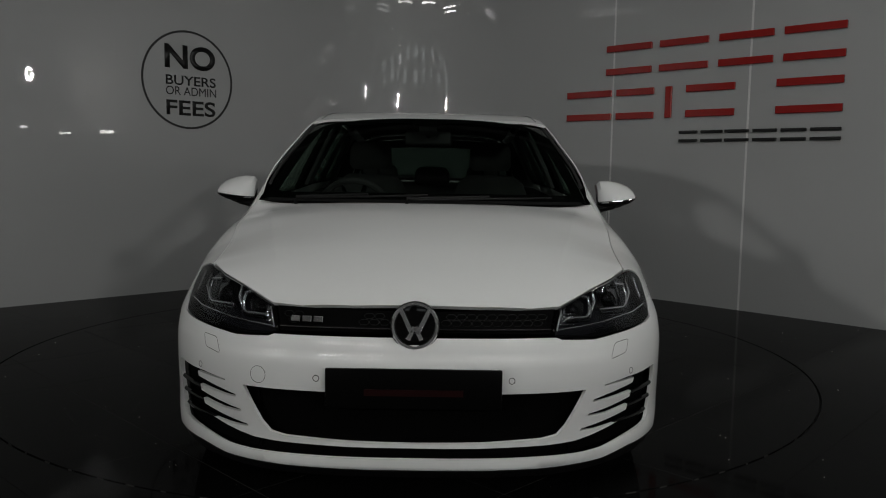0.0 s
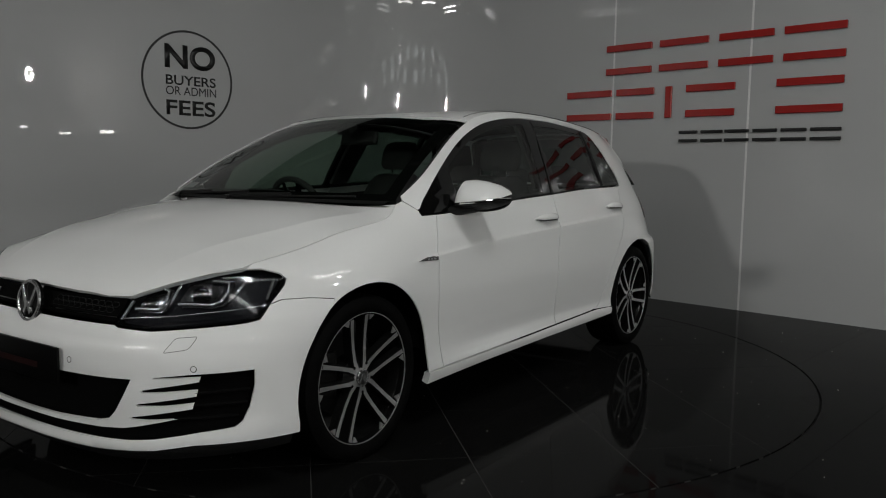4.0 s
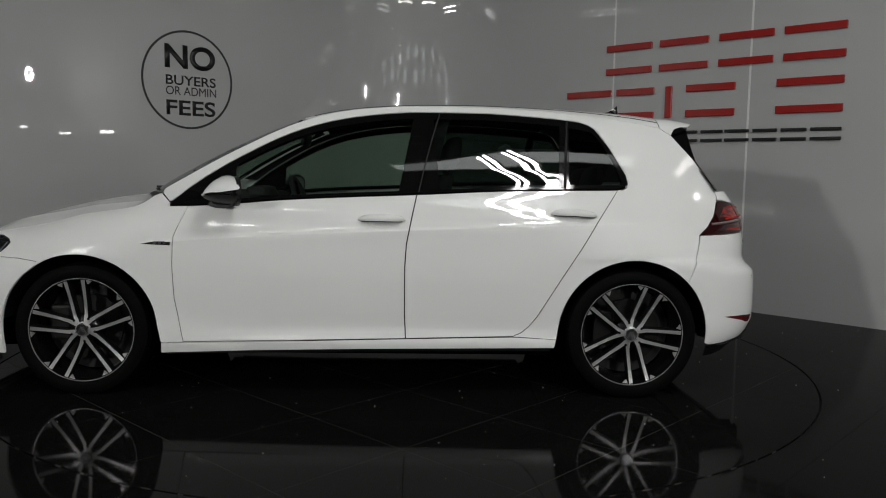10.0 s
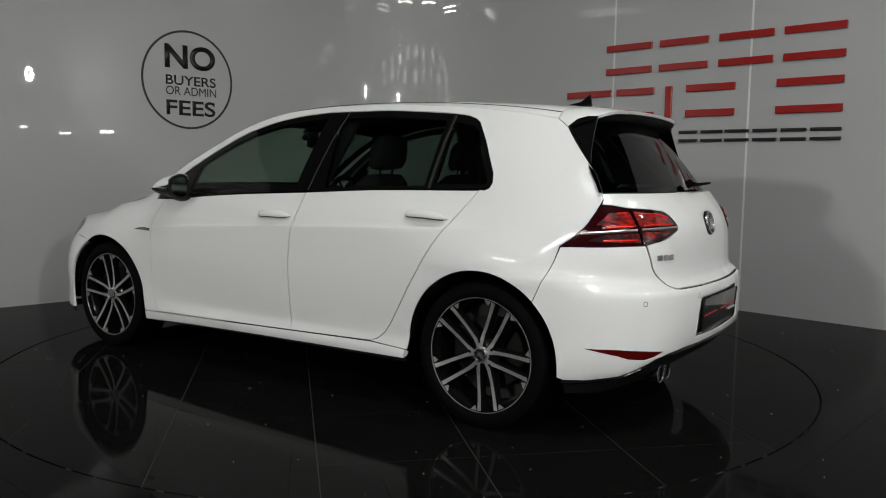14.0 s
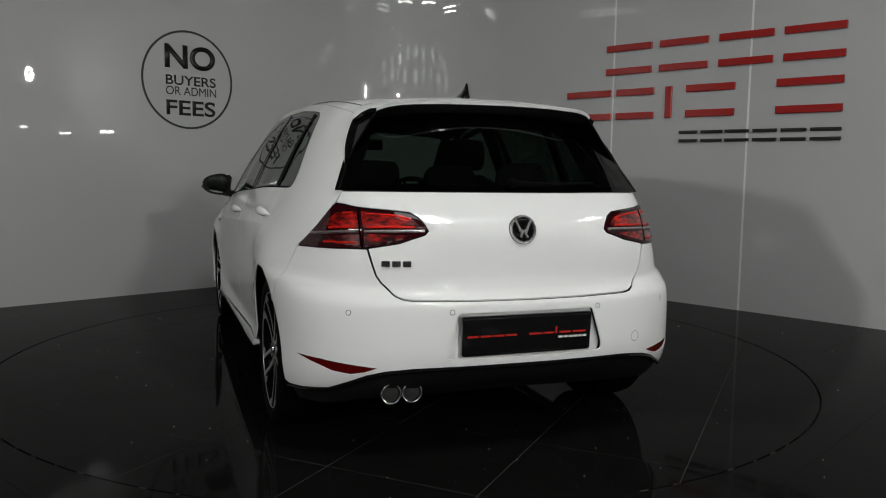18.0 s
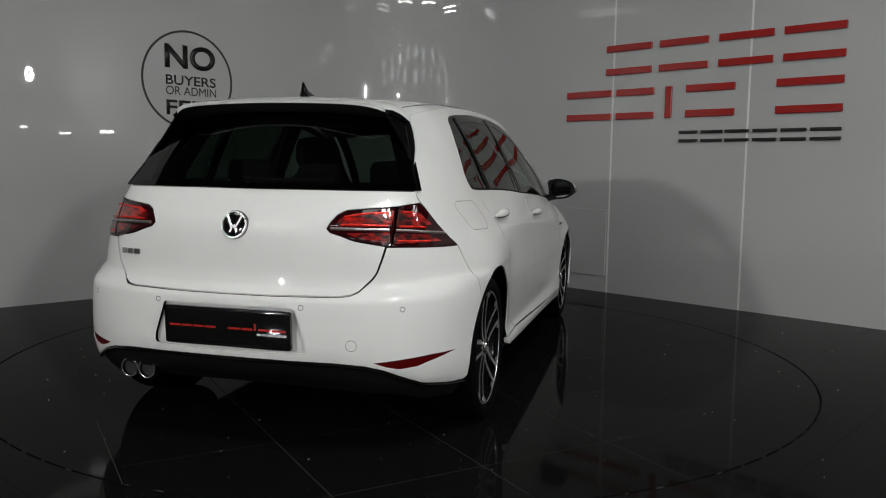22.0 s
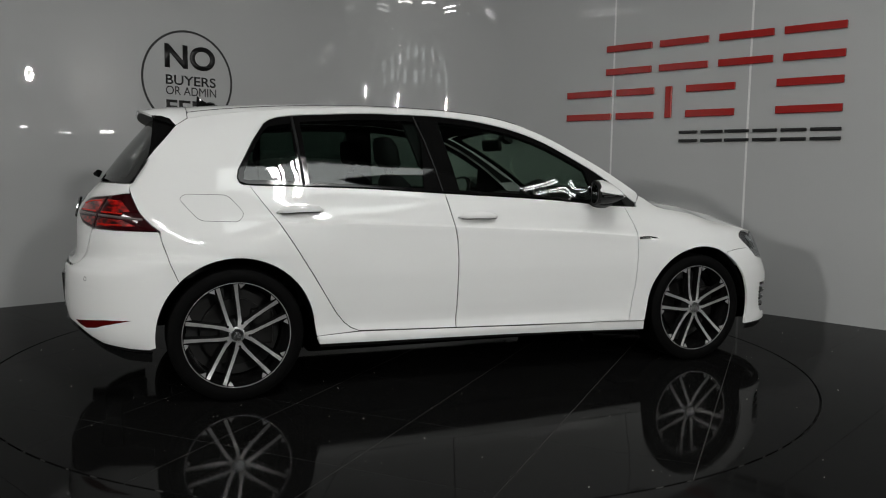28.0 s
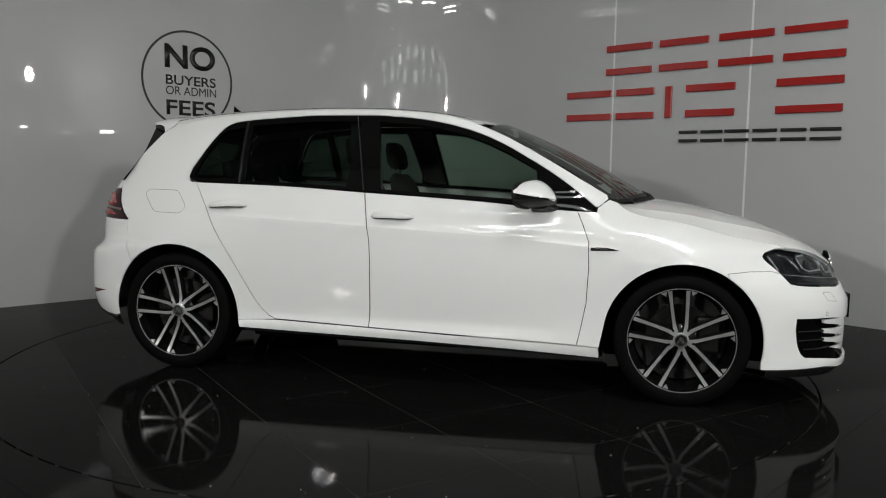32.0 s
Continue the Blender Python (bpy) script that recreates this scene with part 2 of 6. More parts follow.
def wall_panel(d0, d1, z0, z1, parent, thick=0.03):
    n = max(2, int((d1 - d0) / 0.07))
    verts, faces = [], []
    for i in range(n + 1):
        p, t = plan_point(d0 + (d1 - d0) * i / n)
        inn = Vector((t.y, -t.x))
        back = p - inn * thick
        verts += [(p.x, p.y, z0), (p.x, p.y, z1), (back.x, back.y, z1), (back.x, back.y, z0)]
    for i in range(n):
        for k in range(4):
            a, b = 4 * i + k, 4 * i + (k + 1) % 4
            faces.append((a, b, b + 4, a + 4))
    faces += [(3, 2, 1, 0), (4 * n, 4 * n + 1, 4 * n + 2, 4 * n + 3)]
    ob = mesh_object("wall_panel", verts, faces, WALL)
    ob.data.set_sharp_from_angle(angle=radians(40))
    ob.parent = parent
    return ob


def build_wall():
    wall = tagged(new("wall_show"), "glossy pale grey curved panel wall behind the turntable", "wall", kind="structure")
    seams = [plan_at(LEFT0 + LEFT_DIR * d) for d in (-2.8, -1.56, -0.31, 0.94, 2.19)]
    seams += [plan_at(RIGHT0 + RIGHT_DIR * d) for d in (-2.615, -1.266, -0.02, 1.23, 2.48, 3.73)]
    ends = [0.0] + seams + [PLAN_LEN]
    for a, b in zip(ends, ends[1:]):
        wall_panel(a + 0.004, b - 0.004, 0.0, WALL_H, wall)
    for d in seams:
        p, t = plan_point(d)
        inn = Vector((t.y, -t.x))
        bm = bmesh.new()
        m = Matrix.Translation((p.x - 0.004 * inn.x, p.y - 0.004 * inn.y, WALL_H / 2)) @ pose(0, 0, 0, 0, 0, math.degrees(math.atan2(t.y, t.x)))
        strong = p.x > 1.0
        box(bm, (0.016 if strong else 0.010, 0.012 if strong else 0.0085, WALL_H), m)
        part("joint_strip", bm, WALL_JOINT if strong else WALL, wall)
    # small flush access hatch low in the wall
    bm = bmesh.new()
    c = RIGHT0 + RIGHT_DIR * -1.515
    inn = Vector((RIGHT_DIR.y, -RIGHT_DIR.x))
    m = Matrix.Translation((c.x + 0.006 * inn.x, c.y + 0.006 * inn.y, 0.455)) @ pose(0, 0, 0, 0, 0, math.degrees(math.atan2(RIGHT_DIR.y, RIGHT_DIR.x)))
    box(bm, (0.455, 0.016, 0.615), m, 0.004)
    part("access_hatch", bm, WALL, wall, "flush grey hatch panel")
    return wall


def build_shell_room():
    """Floor, and an unseen ceiling and plain walls added to close the hall behind the camera."""
    bm = bmesh.new()
    outer, inner = 30.0, 2.285
    n = 96
    ring = [(inner * math.cos(2 * math.pi * k / n), inner * math.sin(2 * math.pi * k / n)) for k in range(n)]
    a = [bm.verts.new((x, y, -0.004)) for x, y in ring]
    b = [bm.verts.new((x * outer / inner, y * outer / inner, -0.004)) for x, y in ring]
    for k in range(n):
        bm.faces.new((a[k], b[k], b[(k + 1) % n], a[(k + 1) % n]))
    floor = part("floor", bm, RIM_GAP, None)
    tagged(floor, "polished black tiled showroom floor with thin joints", "floor", kind="structure")
    bm = bmesh.new()
    box(bm, (30, 26, 0.1), Matrix.Translation((0, -6, CEIL + 0.05)))
    for i in range(9):
        box(bm, (30, 0.12, 0.25), Matrix.Translation((0, -16.8 + 2.6 * i, CEIL - 0.12)), 0.01)
    tagged(part("ceiling", bm, CEILING, None), "unseen dark roof with beams, added to close the hall", "ceiling", kind="structure")
    # unseen walls added to close the room and bounce light into it
    for name, size, at in (("wall_back", (30, 0.2, CEIL), (0, -16, CEIL / 2)), ("wall_west", (0.2, 26, CEIL), (-14, -6, CEIL / 2)),
                           ("wall_east", (0.2, 26, CEIL), (14, -6, CEIL / 2)), ("wall_north", (30, 0.2, CEIL), (0, 6.9, CEIL / 2))):
        bm = bmesh.new()
        box(bm, size, Matrix.Translation(at))
        tagged(part(name, bm, BACK_WALL, None), "unseen plain grey wall, added to close the hall", "wall", kind="structure")
    return floor


def clip_square(cx, cy, half, radius, inside):
    """A square tile clipped by the circle, as a polygon; empty when nothing is left."""
    pts = []
    n = 10
    corners = [(-1, -1), (1, -1), (1, 1), (-1, 1)]
    for (ax, ay), (bx, by) in zip(corners, corners[1:] + corners[:1]):
        for i in range(n):
            t = i / n
            pts.append((cx + half * (ax + (bx - ax) * t), cy + half * (ay + (by - ay) * t)))
    keep = [math.hypot(*p) <= radius for p in pts]
    if not inside:
        keep = [not k for k in keep]
    if all(keep):
        return [(cx + half * x, cy + half * y) for x, y in corners]
    if not any(keep):
        return []
    out = []
    for i, (p, k) in enumerate(zip(pts, keep)):
        q, k2 = pts[(i + 1) % len(pts)], keep[(i + 1) % len(pts)]
        if k:
            out.append(p)
        if k != k2:
            lo, hi = (p, q)
            for _ in range(24):
                mid = ((lo[0] + hi[0]) / 2, (lo[1] + hi[1]) / 2)
                ins = (math.hypot(*mid) <= radius) == inside
                if ins == k:
                    lo = mid
                else:
                    hi = mid
            out.append(mid)
            # follow the round edge to where the outline comes back
            if k and not k2:
                j = i + 1
                while not keep[j % len(pts)]:
                    j += 1
                e0 = math.atan2(mid[1], mid[0])
                r1, r0 = pts[j % len(pts)], pts[(j - 1) % len(pts)]
                lo, hi = r1, r0
                for _ in range(24):
                    back = ((lo[0] + hi[0]) / 2, (lo[1] + hi[1]) / 2)
                    if (math.hypot(*back) <= radius) == inside:
                        lo = back
                    else:
                        hi = back
                e1 = math.atan2(back[1], back[0])
                step = (e1 - e0 + math.pi) % (2 * math.pi) - math.pi
                out += [(radius * math.cos(e0 + step * s / 6), radius * math.sin(e0 + step * s / 6)) for s in range(1, 6)]
    return out


def tile_piece(poly, parent, turn=0.0, top=0.0, mat=TILE):
    bm = bmesh.new()
    c, s = math.cos(turn), math.sin(turn)
    up = [bm.verts.new((c * x - s * y, s * x + c * y, top)) for x, y in poly]
    try:
        face = bm.faces.new(up)
    except ValueError:
        bm.free()
        return
    low = bmesh.ops.extrude_face_region(bm, geom=[face])["geom"]
    bmesh.ops.translate(bm, verts=[g for g in low if isinstance(g, bmesh.types.BMVert)], vec=(0, 0, -0.008))
    bmesh.ops.recalc_face_normals(bm, faces=bm.faces)
    part("tile", bm, mat, parent)


def build_turntable():
    table = tagged(new("turntable"), "round car turntable paved with black polished tiles", "turntable")
    bm = bmesh.new()
    lathe(bm, [(0.001, -0.0008), (2.257, -0.0008), (2.257, -0.06), (0.001, -0.06)], 96, "z")
    part("deck", bm, GROUT, table, "dusty grey joints between the tiles", True)
    for i in range(-4, 5):
        for j in range(-4, 5):
            poly = clip_square(0.6 * i + 0.3, 0.6 * j + 0.3, 0.2983, 2.257, True)
            if len(poly) > 2:
                tile_piece(poly, table, math.pi / 4)
    return table


def build_outer_tiles(floor):
    for i in range(-11, 11):
        for j in range(-11, 11):
            cx, cy = 0.6 * i + 0.3, 0.6 * j + 0.3
            if math.hypot(cx, cy) > 5.9 or (cx + cy) * 0.70711 > 4.2:
                continue
            poly = clip_square(cx, cy, 0.2994, 2.268, False)
            if len(poly) > 2:
                tile_piece(poly, floor, math.pi / 4, 0.0, TILE)
    # the rest of the hall's floor, never seen closely
    bm = bmesh.new()
    lathe(bm, [(5.2, -0.003), (29.0, -0.003)], 64, "z")
    part("floor_far", bm, TILE, floor)
    bm = bmesh.new()
    lathe(bm, [(2.25, -0.03), (2.29, -0.03)], 96, "z")
    part("turntable_gap", bm, RIM_GAP, floor, "dark gap round the turntable")


# x, y, z, heading of the face; the first one faces the floor
RING_LAMPS = ((6.0, -2.8, 5.0, None), (12.3, -8.0, 3.55, -2), (3.8, -9.3, 3.0, 10.7), (-6.8, -9.3, 3.0, -28.6))


def build_lamps():
    made = None
    for lx, ly, turn, watts in LAMPS:
        m = pose(lx, ly, LAMP_Z + 0.055, 0, 0, turn)
        if made is None:
            made = tagged(new("strip_lamp"), "lit white twin-tube batten hung under the roof", "ceiling lamp", "battens under the roof")
            bm = bmesh.new()
            box(bm, (1.38, 0.17, 0.05), Matrix.Translation((0, 0, 0.02)), 0.01)
            part("housing", bm, LAMP_BODY, made)
            for e in (-1, 1):
                bm = bmesh.new()
                box(bm, (0.02, 0.17, 0.05), Matrix.Translation((e * 0.68, 0, -0.03)), 0.004)
                part("end_cap", bm, LAMP_BODY, made)
                bm = bmesh.new()
                tube(bm, [(e * 0.5, 0, 0.04), (e * 0.5, 0, CEIL - LAMP_Z - 0.05)], 0.004, 6)
                part("hanger", bm, DARK_CHROME, made)
            made.matrix_basis = m
        else:
            copy_thing(made, m)
    # round lamps
    r = 0.18
    for (x, y, zl, heading), ring_glow in zip(RING_LAMPS, RING_GLOWS):
        made = tagged(new("ring_lamp"), "lit round ring lamp on a rod from the roof", "ceiling lamp", "ring lamps under the roof")
        bm = bmesh.new()
        lathe(bm, [(r - 0.045, -0.01), (r - 0.04, -0.022), (r - 0.005, -0.022), (r, -0.01)], 48, "z")
        part("ring_tube", bm, ring_glow, made, "glowing ring tube", True)
        bm = bmesh.new()
        lathe(bm, [(0.001, 0.03), (r + 0.02, 0.02), (r + 0.03, 0.0), (r + 0.01, -0.012), (0.001, -0.009)], 48, "z")
        part("reflector_dish", bm, RIM_GAP, made, "black dish", True)
        bm = bmesh.new()
        long = CEIL - zl + 0.01
        tube(bm, [(0, 0, 0.02), (0, 0, long)] if heading is None else [(0, 0, 0.035), (0, long, 0.035)], 0.006, 6)
        part("hanger", bm, DARK_CHROME, made)
        made.matrix_basis = pose(x, y, zl) if heading is None else pose(x, y, zl, 90, 0, heading)
    # long pale light box
    lb = tagged(new("light_box"), "long pale glowing light box under the roof", "ceiling lamp")
    m = pose(1.5, -3.9, LAMP_Z + 0.12, 0, 0, 13)
    bm = bmesh.new()
    box(bm, (3.5, 0.45, 0.012), m @ Matrix.Translation((0, 0, -0.04)), 0.003)
    part("diffuser", bm, PANEL_GLOW, lb, "glowing diffuser")
    bm = bmesh.new()
    box(bm, (3.56, 0.51, 0.07), m, 0.01)
    part("housing", bm, LAMP_BODY, lb)
    for e in (-0.9, 0.9):
        bm = bmesh.new()
        tube(bm, [m @ Vector((e, 0, 0.03)), m @ Vector((e, 0, CEIL - LAMP_Z - 0.12))], 0.004, 6)
        part("hanger", bm, DARK_CHROME, lb)
    # housings for the added fill lamps
    made = None
    for lx, ly, tilt, turn, watts in FILL_LAMPS:
        m = pose(lx, ly, HALL_Z, tilt, 0, turn)
        if made is None:
            made = tagged(new("fill_lamp"), "unseen long twin-tube fill lamp added under the roof, tipped down", "ceiling lamp", "hall lamps under the roof")
            bm = bmesh.new()
            box(bm, (2.5, 0.26, 0.06), Matrix.Translation((0, 0, 0.05)), 0.015)
            part("housing", bm, LAMP_BODY, made)
            back = pose(0, 0, 0, -tilt, 0, 0)
            for e in (-1.0, 1.0):
                bm = bmesh.new()
                foot = Vector((e, 0, 0.06))
                tube(bm, [foot, foot + back @ Vector((0, 0, CEIL - HALL_Z - 0.05))], 0.008, 6)
                part("hanger", bm, DARK_CHROME, made)
            made.matrix_basis = m
        else:
            copy_thing(made, m)
    # a row of high windows in the back wall
    rl = tagged(new("high_window"), "row of pale high windows in the back wall", "window")
    rng = random.Random(8)
    for i in range(9):
        for j in range(2):
            bm = bmesh.new()
            box(bm, (rng.uniform(0.7, 1.5), 0.03, rng.uniform(0.28, 0.5)), pose(-10.0 + 2.6 * i + rng.uniform(-0.5, 0.5), -15.895, 4.42 + 0.68 * j + rng.uniform(-0.12, 0.12)), 0.004)
            part("pane", bm, ROOFLIGHT, rl)
    # small lamps added out of view, to put bright marks into the show wall
    for x, y, z, w, h, turn in ((13.88, -9.2, 2.19, 0.22, 0.05, 90), (13.88, -7.93, 2.02, 0.34, 0.06, 90), (13.88, -6.64, 2.07, 0.40, 0.09, 90), (5.05, -15.88, 4.92, 0.12, 0.45, 0),
                                (4.9, -15.88, 5.42, 0.10, 0.3, 0), (6.92, -15.88, 3.53, 0.10, 0.3, 0), (7.73, -15.88, 3.58, 0.12, 0.12, 0), (11.2, -15.88, 1.9, 0.5, 0.06, 0)):
        lamp = tagged(new("glint_lamp"), "small unseen lamp added to put a glint in the show wall", "wall lamp", "lamps on the hall walls")
        bm = bmesh.new()
        box(bm, (w, 0.03, h), Matrix.Identity(4), 0.006)
        part("diffuser", bm, FAR_GLOW, lamp, "glowing diffuser")
        bm = bmesh.new()
        box(bm, (w + 0.04, 0.02, h + 0.04), Matrix.Translation((0, -0.012 if turn == 0 else -0.012, 0)), 0.006)
        part("housing", bm, LAMP_BODY, lamp)
        lamp.matrix_basis = pose(x, y, z, 0, 0, turn)


# ---------------------------------------------------------------- lettering on the walls
def on_left(d, z, proud=0.002):
    p = LEFT0 + LEFT_DIR * d
    inn = Vector((LEFT_DIR.y, -LEFT_DIR.x))
    return Matrix.Translation((p.x + proud * inn.x, p.y + proud * inn.y, z)) @ pose(0, 0, 0, 90, 0, math.degrees(math.atan2(LEFT_DIR.y, LEFT_DIR.x)))


def on_right(d, z, proud=0.002):
    p = RIGHT0 + RIGHT_DIR * d
    inn = Vector((RIGHT_DIR.y, -RIGHT_DIR.x))
    return Matrix.Translation((p.x + proud * inn.x, p.y + proud * inn.y, z)) @ pose(0, 0, 0, 90, 0, math.degrees(math.atan2(RIGHT_DIR.y, RIGHT_DIR.x)))


def text_mesh(name, body, width, height, mat, parent, m, depth=0.001, bold=0.0):
    cu = bpy.data.curves.new(name, "FONT")
    cu.body, cu.size, cu.extrude, cu.offset = body, 1.0, 0.0, bold
    tmp = bpy.data.objects.new(name, cu)
    scene.collection.objects.link(tmp)
    bpy.context.view_layer.update()
    me = bpy.data.meshes.new_from_object(tmp.evaluated_get(bpy.context.evaluated_depsgraph_get()))
    bpy.data.objects.remove(tmp)
    bm = bmesh.new()
    bm.from_mesh(me)
    xs, ys = [v.co.x for v in bm.verts], [v.co.y for v in bm.verts]
    x0, y0, w, h = min(xs), min(ys), max(xs) - min(xs), max(ys) - min(ys)
    for v in bm.verts:
        v.co = ((v.co.x - x0) / w * width, (v.co.y - y0) / h * height, 0)
    geo = bmesh.ops.extrude_face_region(bm, geom=bm.faces[:])["geom"]
    bmesh.ops.translate(bm, verts=[g for g in geo if isinstance(g, bmesh.types.BMVert)], vec=(0, 0, depth))
    bmesh.ops.recalc_face_normals(bm, faces=bm.faces)
    for v in bm.verts:
        v.co = m @ v.co
    bpy.data.meshes.remove(me)
    return part(name, bm, mat, parent)


def build_round_sign():
    sign = tagged(new("wall_sign"), "round black vinyl lettering with a ring on the wall", "sign")
    bm = bmesh.new()
    ring = []
    cx, cz, n = 1.555, 1.845, 96
    for r in (0.405, 0.424):
        ring.append([bm.verts.new(on_left(cx + r * 0.995 * math.cos(2 * math.pi * k / n), cz + r * math.sin(2 * math.pi * k / n)).translation)
                     for k in range(n)])
    for k in range(n):
        bm.faces.new((ring[0][k], ring[0][(k + 1) % n], ring[1][(k + 1) % n], ring[1][k]))
    geo = bmesh.ops.extrude_face_region(bm, geom=bm.faces[:])["geom"]
    inn = Vector((LEFT_DIR.y, -LEFT_DIR.x, 0))
    bmesh.ops.translate(bm, verts=[g for g in geo if isinstance(g, bmesh.types.BMVert)], vec=inn * 0.0015)
    bmesh.ops.recalc_face_normals(bm, faces=bm.faces)
    part("ring", bm, VINYL, sign)
    for word, x0, z0, w, h, bold in (("NO", 1.341, 1.936, 0.468, 0.206, 0.03), ("BUYERS", 1.348, 1.797, 0.465, 0.083, 0.012),
                                     ("OR ADMIN", 1.348, 1.711, 0.468, 0.073, 0.0), ("FEES", 1.350, 1.537, 0.457, 0.131, 0.018)):
        text_mesh("lettering", word, w, h, VINYL, sign, on_left(x0, z0), 0.0015, bold)
    return sign


def letter_bar(name, d0, d1, z0, z1, thick, mat, parent, proud=0.004):
    bm = bmesh.new()
    m = on_right((d0 + d1) / 2, (z0 + z1) / 2, proud + thick / 2)
    box(bm, (d1 - d0, z1 - z0, thick), m, 0.003, 1)
    return part(name, bm, mat, parent)


def build_firm_sign():
    """The firm's raised letters as plain bars of their size and colour."""
    rows = (("red raised name bars of a firm sign on the wall", "upper", 1.965, 2.225, ((-1.335, -0.885), (-0.81, -0.37), (-0.28, 0.16), (0.24, 0.69)), SIGN_RED),
            ("red raised name bars of a firm sign on the wall", "lower", 1.570, 1.835, ((-1.75, -1.27), (-1.22, -0.85), (-0.74, -0.68), (-0.55, -0.13), (0.20, 0.69)), SIGN_RED),
            ("small black raised bars of a firm sign on the wall", "small", 1.362, 1.458, ((-0.60, -0.435), (-0.405, -0.22), (-0.20, 0.0), (0.03, 0.22), (0.25, 0.44), (0.47, 0.69)), SIGN_BLACK))
    for label, which, z0, z1, spans, mat in rows:
        sign = tagged(new("raised_sign"), label, "sign", "firm sign rows")
        h = z1 - z0
        k = 0.22 if which != "small" else 0.26
        for a, b in spans:
            if b - a < 0.1:
                letter_bar("bar", a, b, z0, z1, 0.022, mat, sign)
                continue
            letter_bar("bar", a, b, z1 - k * h, z1, 0.022, mat, sign)
            letter_bar("bar", a, b, z0, z0 + k * h, 0.022, mat, sign)
    return None


def build_dust(name, label, radius0, radius1, count, seed):
    """Pale crumbs lying on the tiles."""
    rng = random.Random(seed)
    verts, faces = [], []
    for _ in range(count):
        r, a = math.sqrt(rng.uniform(radius0 ** 2, radius1 ** 2)), rng.uniform(0, 2 * math.pi)
        size = rng.choice((0.0012, 0.0015, 0.002, 0.003))
        x, y = r * math.cos(a), r * math.sin(a)
        if radius0 > 2 and y > 1.2:
            continue
        k = len(verts)
        t = rng.uniform(0, 3)
        for q in range(3):
            verts.append((x + size * math.cos(t + 2.1 * q), y + size * math.sin(t + 2.1 * q), 0.0005))
        verts.append((x, y, 0.0005 + size * 1.2))
        faces += [(k, k + 1, k + 3), (k + 1, k + 2, k + 3), (k + 2, k, k + 3)]
    ob = mesh_object(name, verts, faces, DUST, False)
    return tagged(ob, label, "dust", kind="stuff")


# ---------------------------------------------------------------- the car: one skin from which its panels are cut
# Car space: x forward, y to its left, z up, the origin midway between the axles on the ground.
AXLE, HUB_Z, ARCH_R = 1.3155, 0.318, 0.362
OUTLINE = [(2.165, 0.0), (2.163, 0.15), (2.150, 0.30), (2.120, 0.45), (2.064, 0.58), (1.972, 0.701), (1.885, 0.775), (1.78, 0.836),
           (1.66, 0.876), (1.50, 0.893), (1.3155, 0.897), (1.10, 0.888), (0.90, 0.878), (0.55, 0.875), (0.0, 0.876), (-0.55, 0.876),
           (-0.90, 0.877), (-1.10, 0.886), (-1.3155, 0.893), (-1.50, 0.885), (-1.66, 0.860), (-1.79, 0.815), (-1.90, 0.745),
           (-1.985, 0.64), (-2.043, 0.50), (-2.074, 0.30), (-2.083, 0.15), (-2.085, 0.0)]


def dense_outline():
    pts = [(x, -y) for x, y in OUTLINE[3:0:-1]] + OUTLINE + [(x, -y) for x, y in OUTLINE[-2:-5:-1]]
    chord = [0.0]
    for a, b in zip(pts, pts[1:]):
        chord.append(chord[-1] + math.hypot(b[0] - a[0], b[1] - a[1]))
    p, c = np.array(pts), np.array(chord)
    m = np.zeros_like(p)
    m[1:-1] = (p[2:] - p[:-2]) / (c[2:] - c[:-2])[:, None]
    s = np.linspace(c[3], c[-4], 3000)
    i = np.clip(np.searchsorted(c, s) - 1, 0, len(c) - 2)
    h = (c[i + 1] - c[i])
    t = ((s - c[i]) / h)[:, None]
    h = h[:, None]
    q = (2 * t ** 3 - 3 * t ** 2 + 1) * p[i] + (t ** 3 - 2 * t ** 2 + t) * h * m[i] + (3 * t ** 2 - 2 * t ** 3) * p[i + 1] + (t ** 3 - t ** 2) * h * m[i + 1]
    d = np.gradient(q, axis=0)
    d /= np.linalg.norm(d, axis=1)[:, None]
    return s - c[3], q, np.stack([-d[:, 1], d[:, 0]], 1)


BS, BQ, BN = dense_outline()
if BN[1500, 1] < 0:
    BN = -BN
BEND = BS[-1]


def s_at_x(x):
    """Where along the outline it has this x (the whole half outline runs from front to rear)."""
    return float(np.interp(-x, -BQ[:, 0], BS))


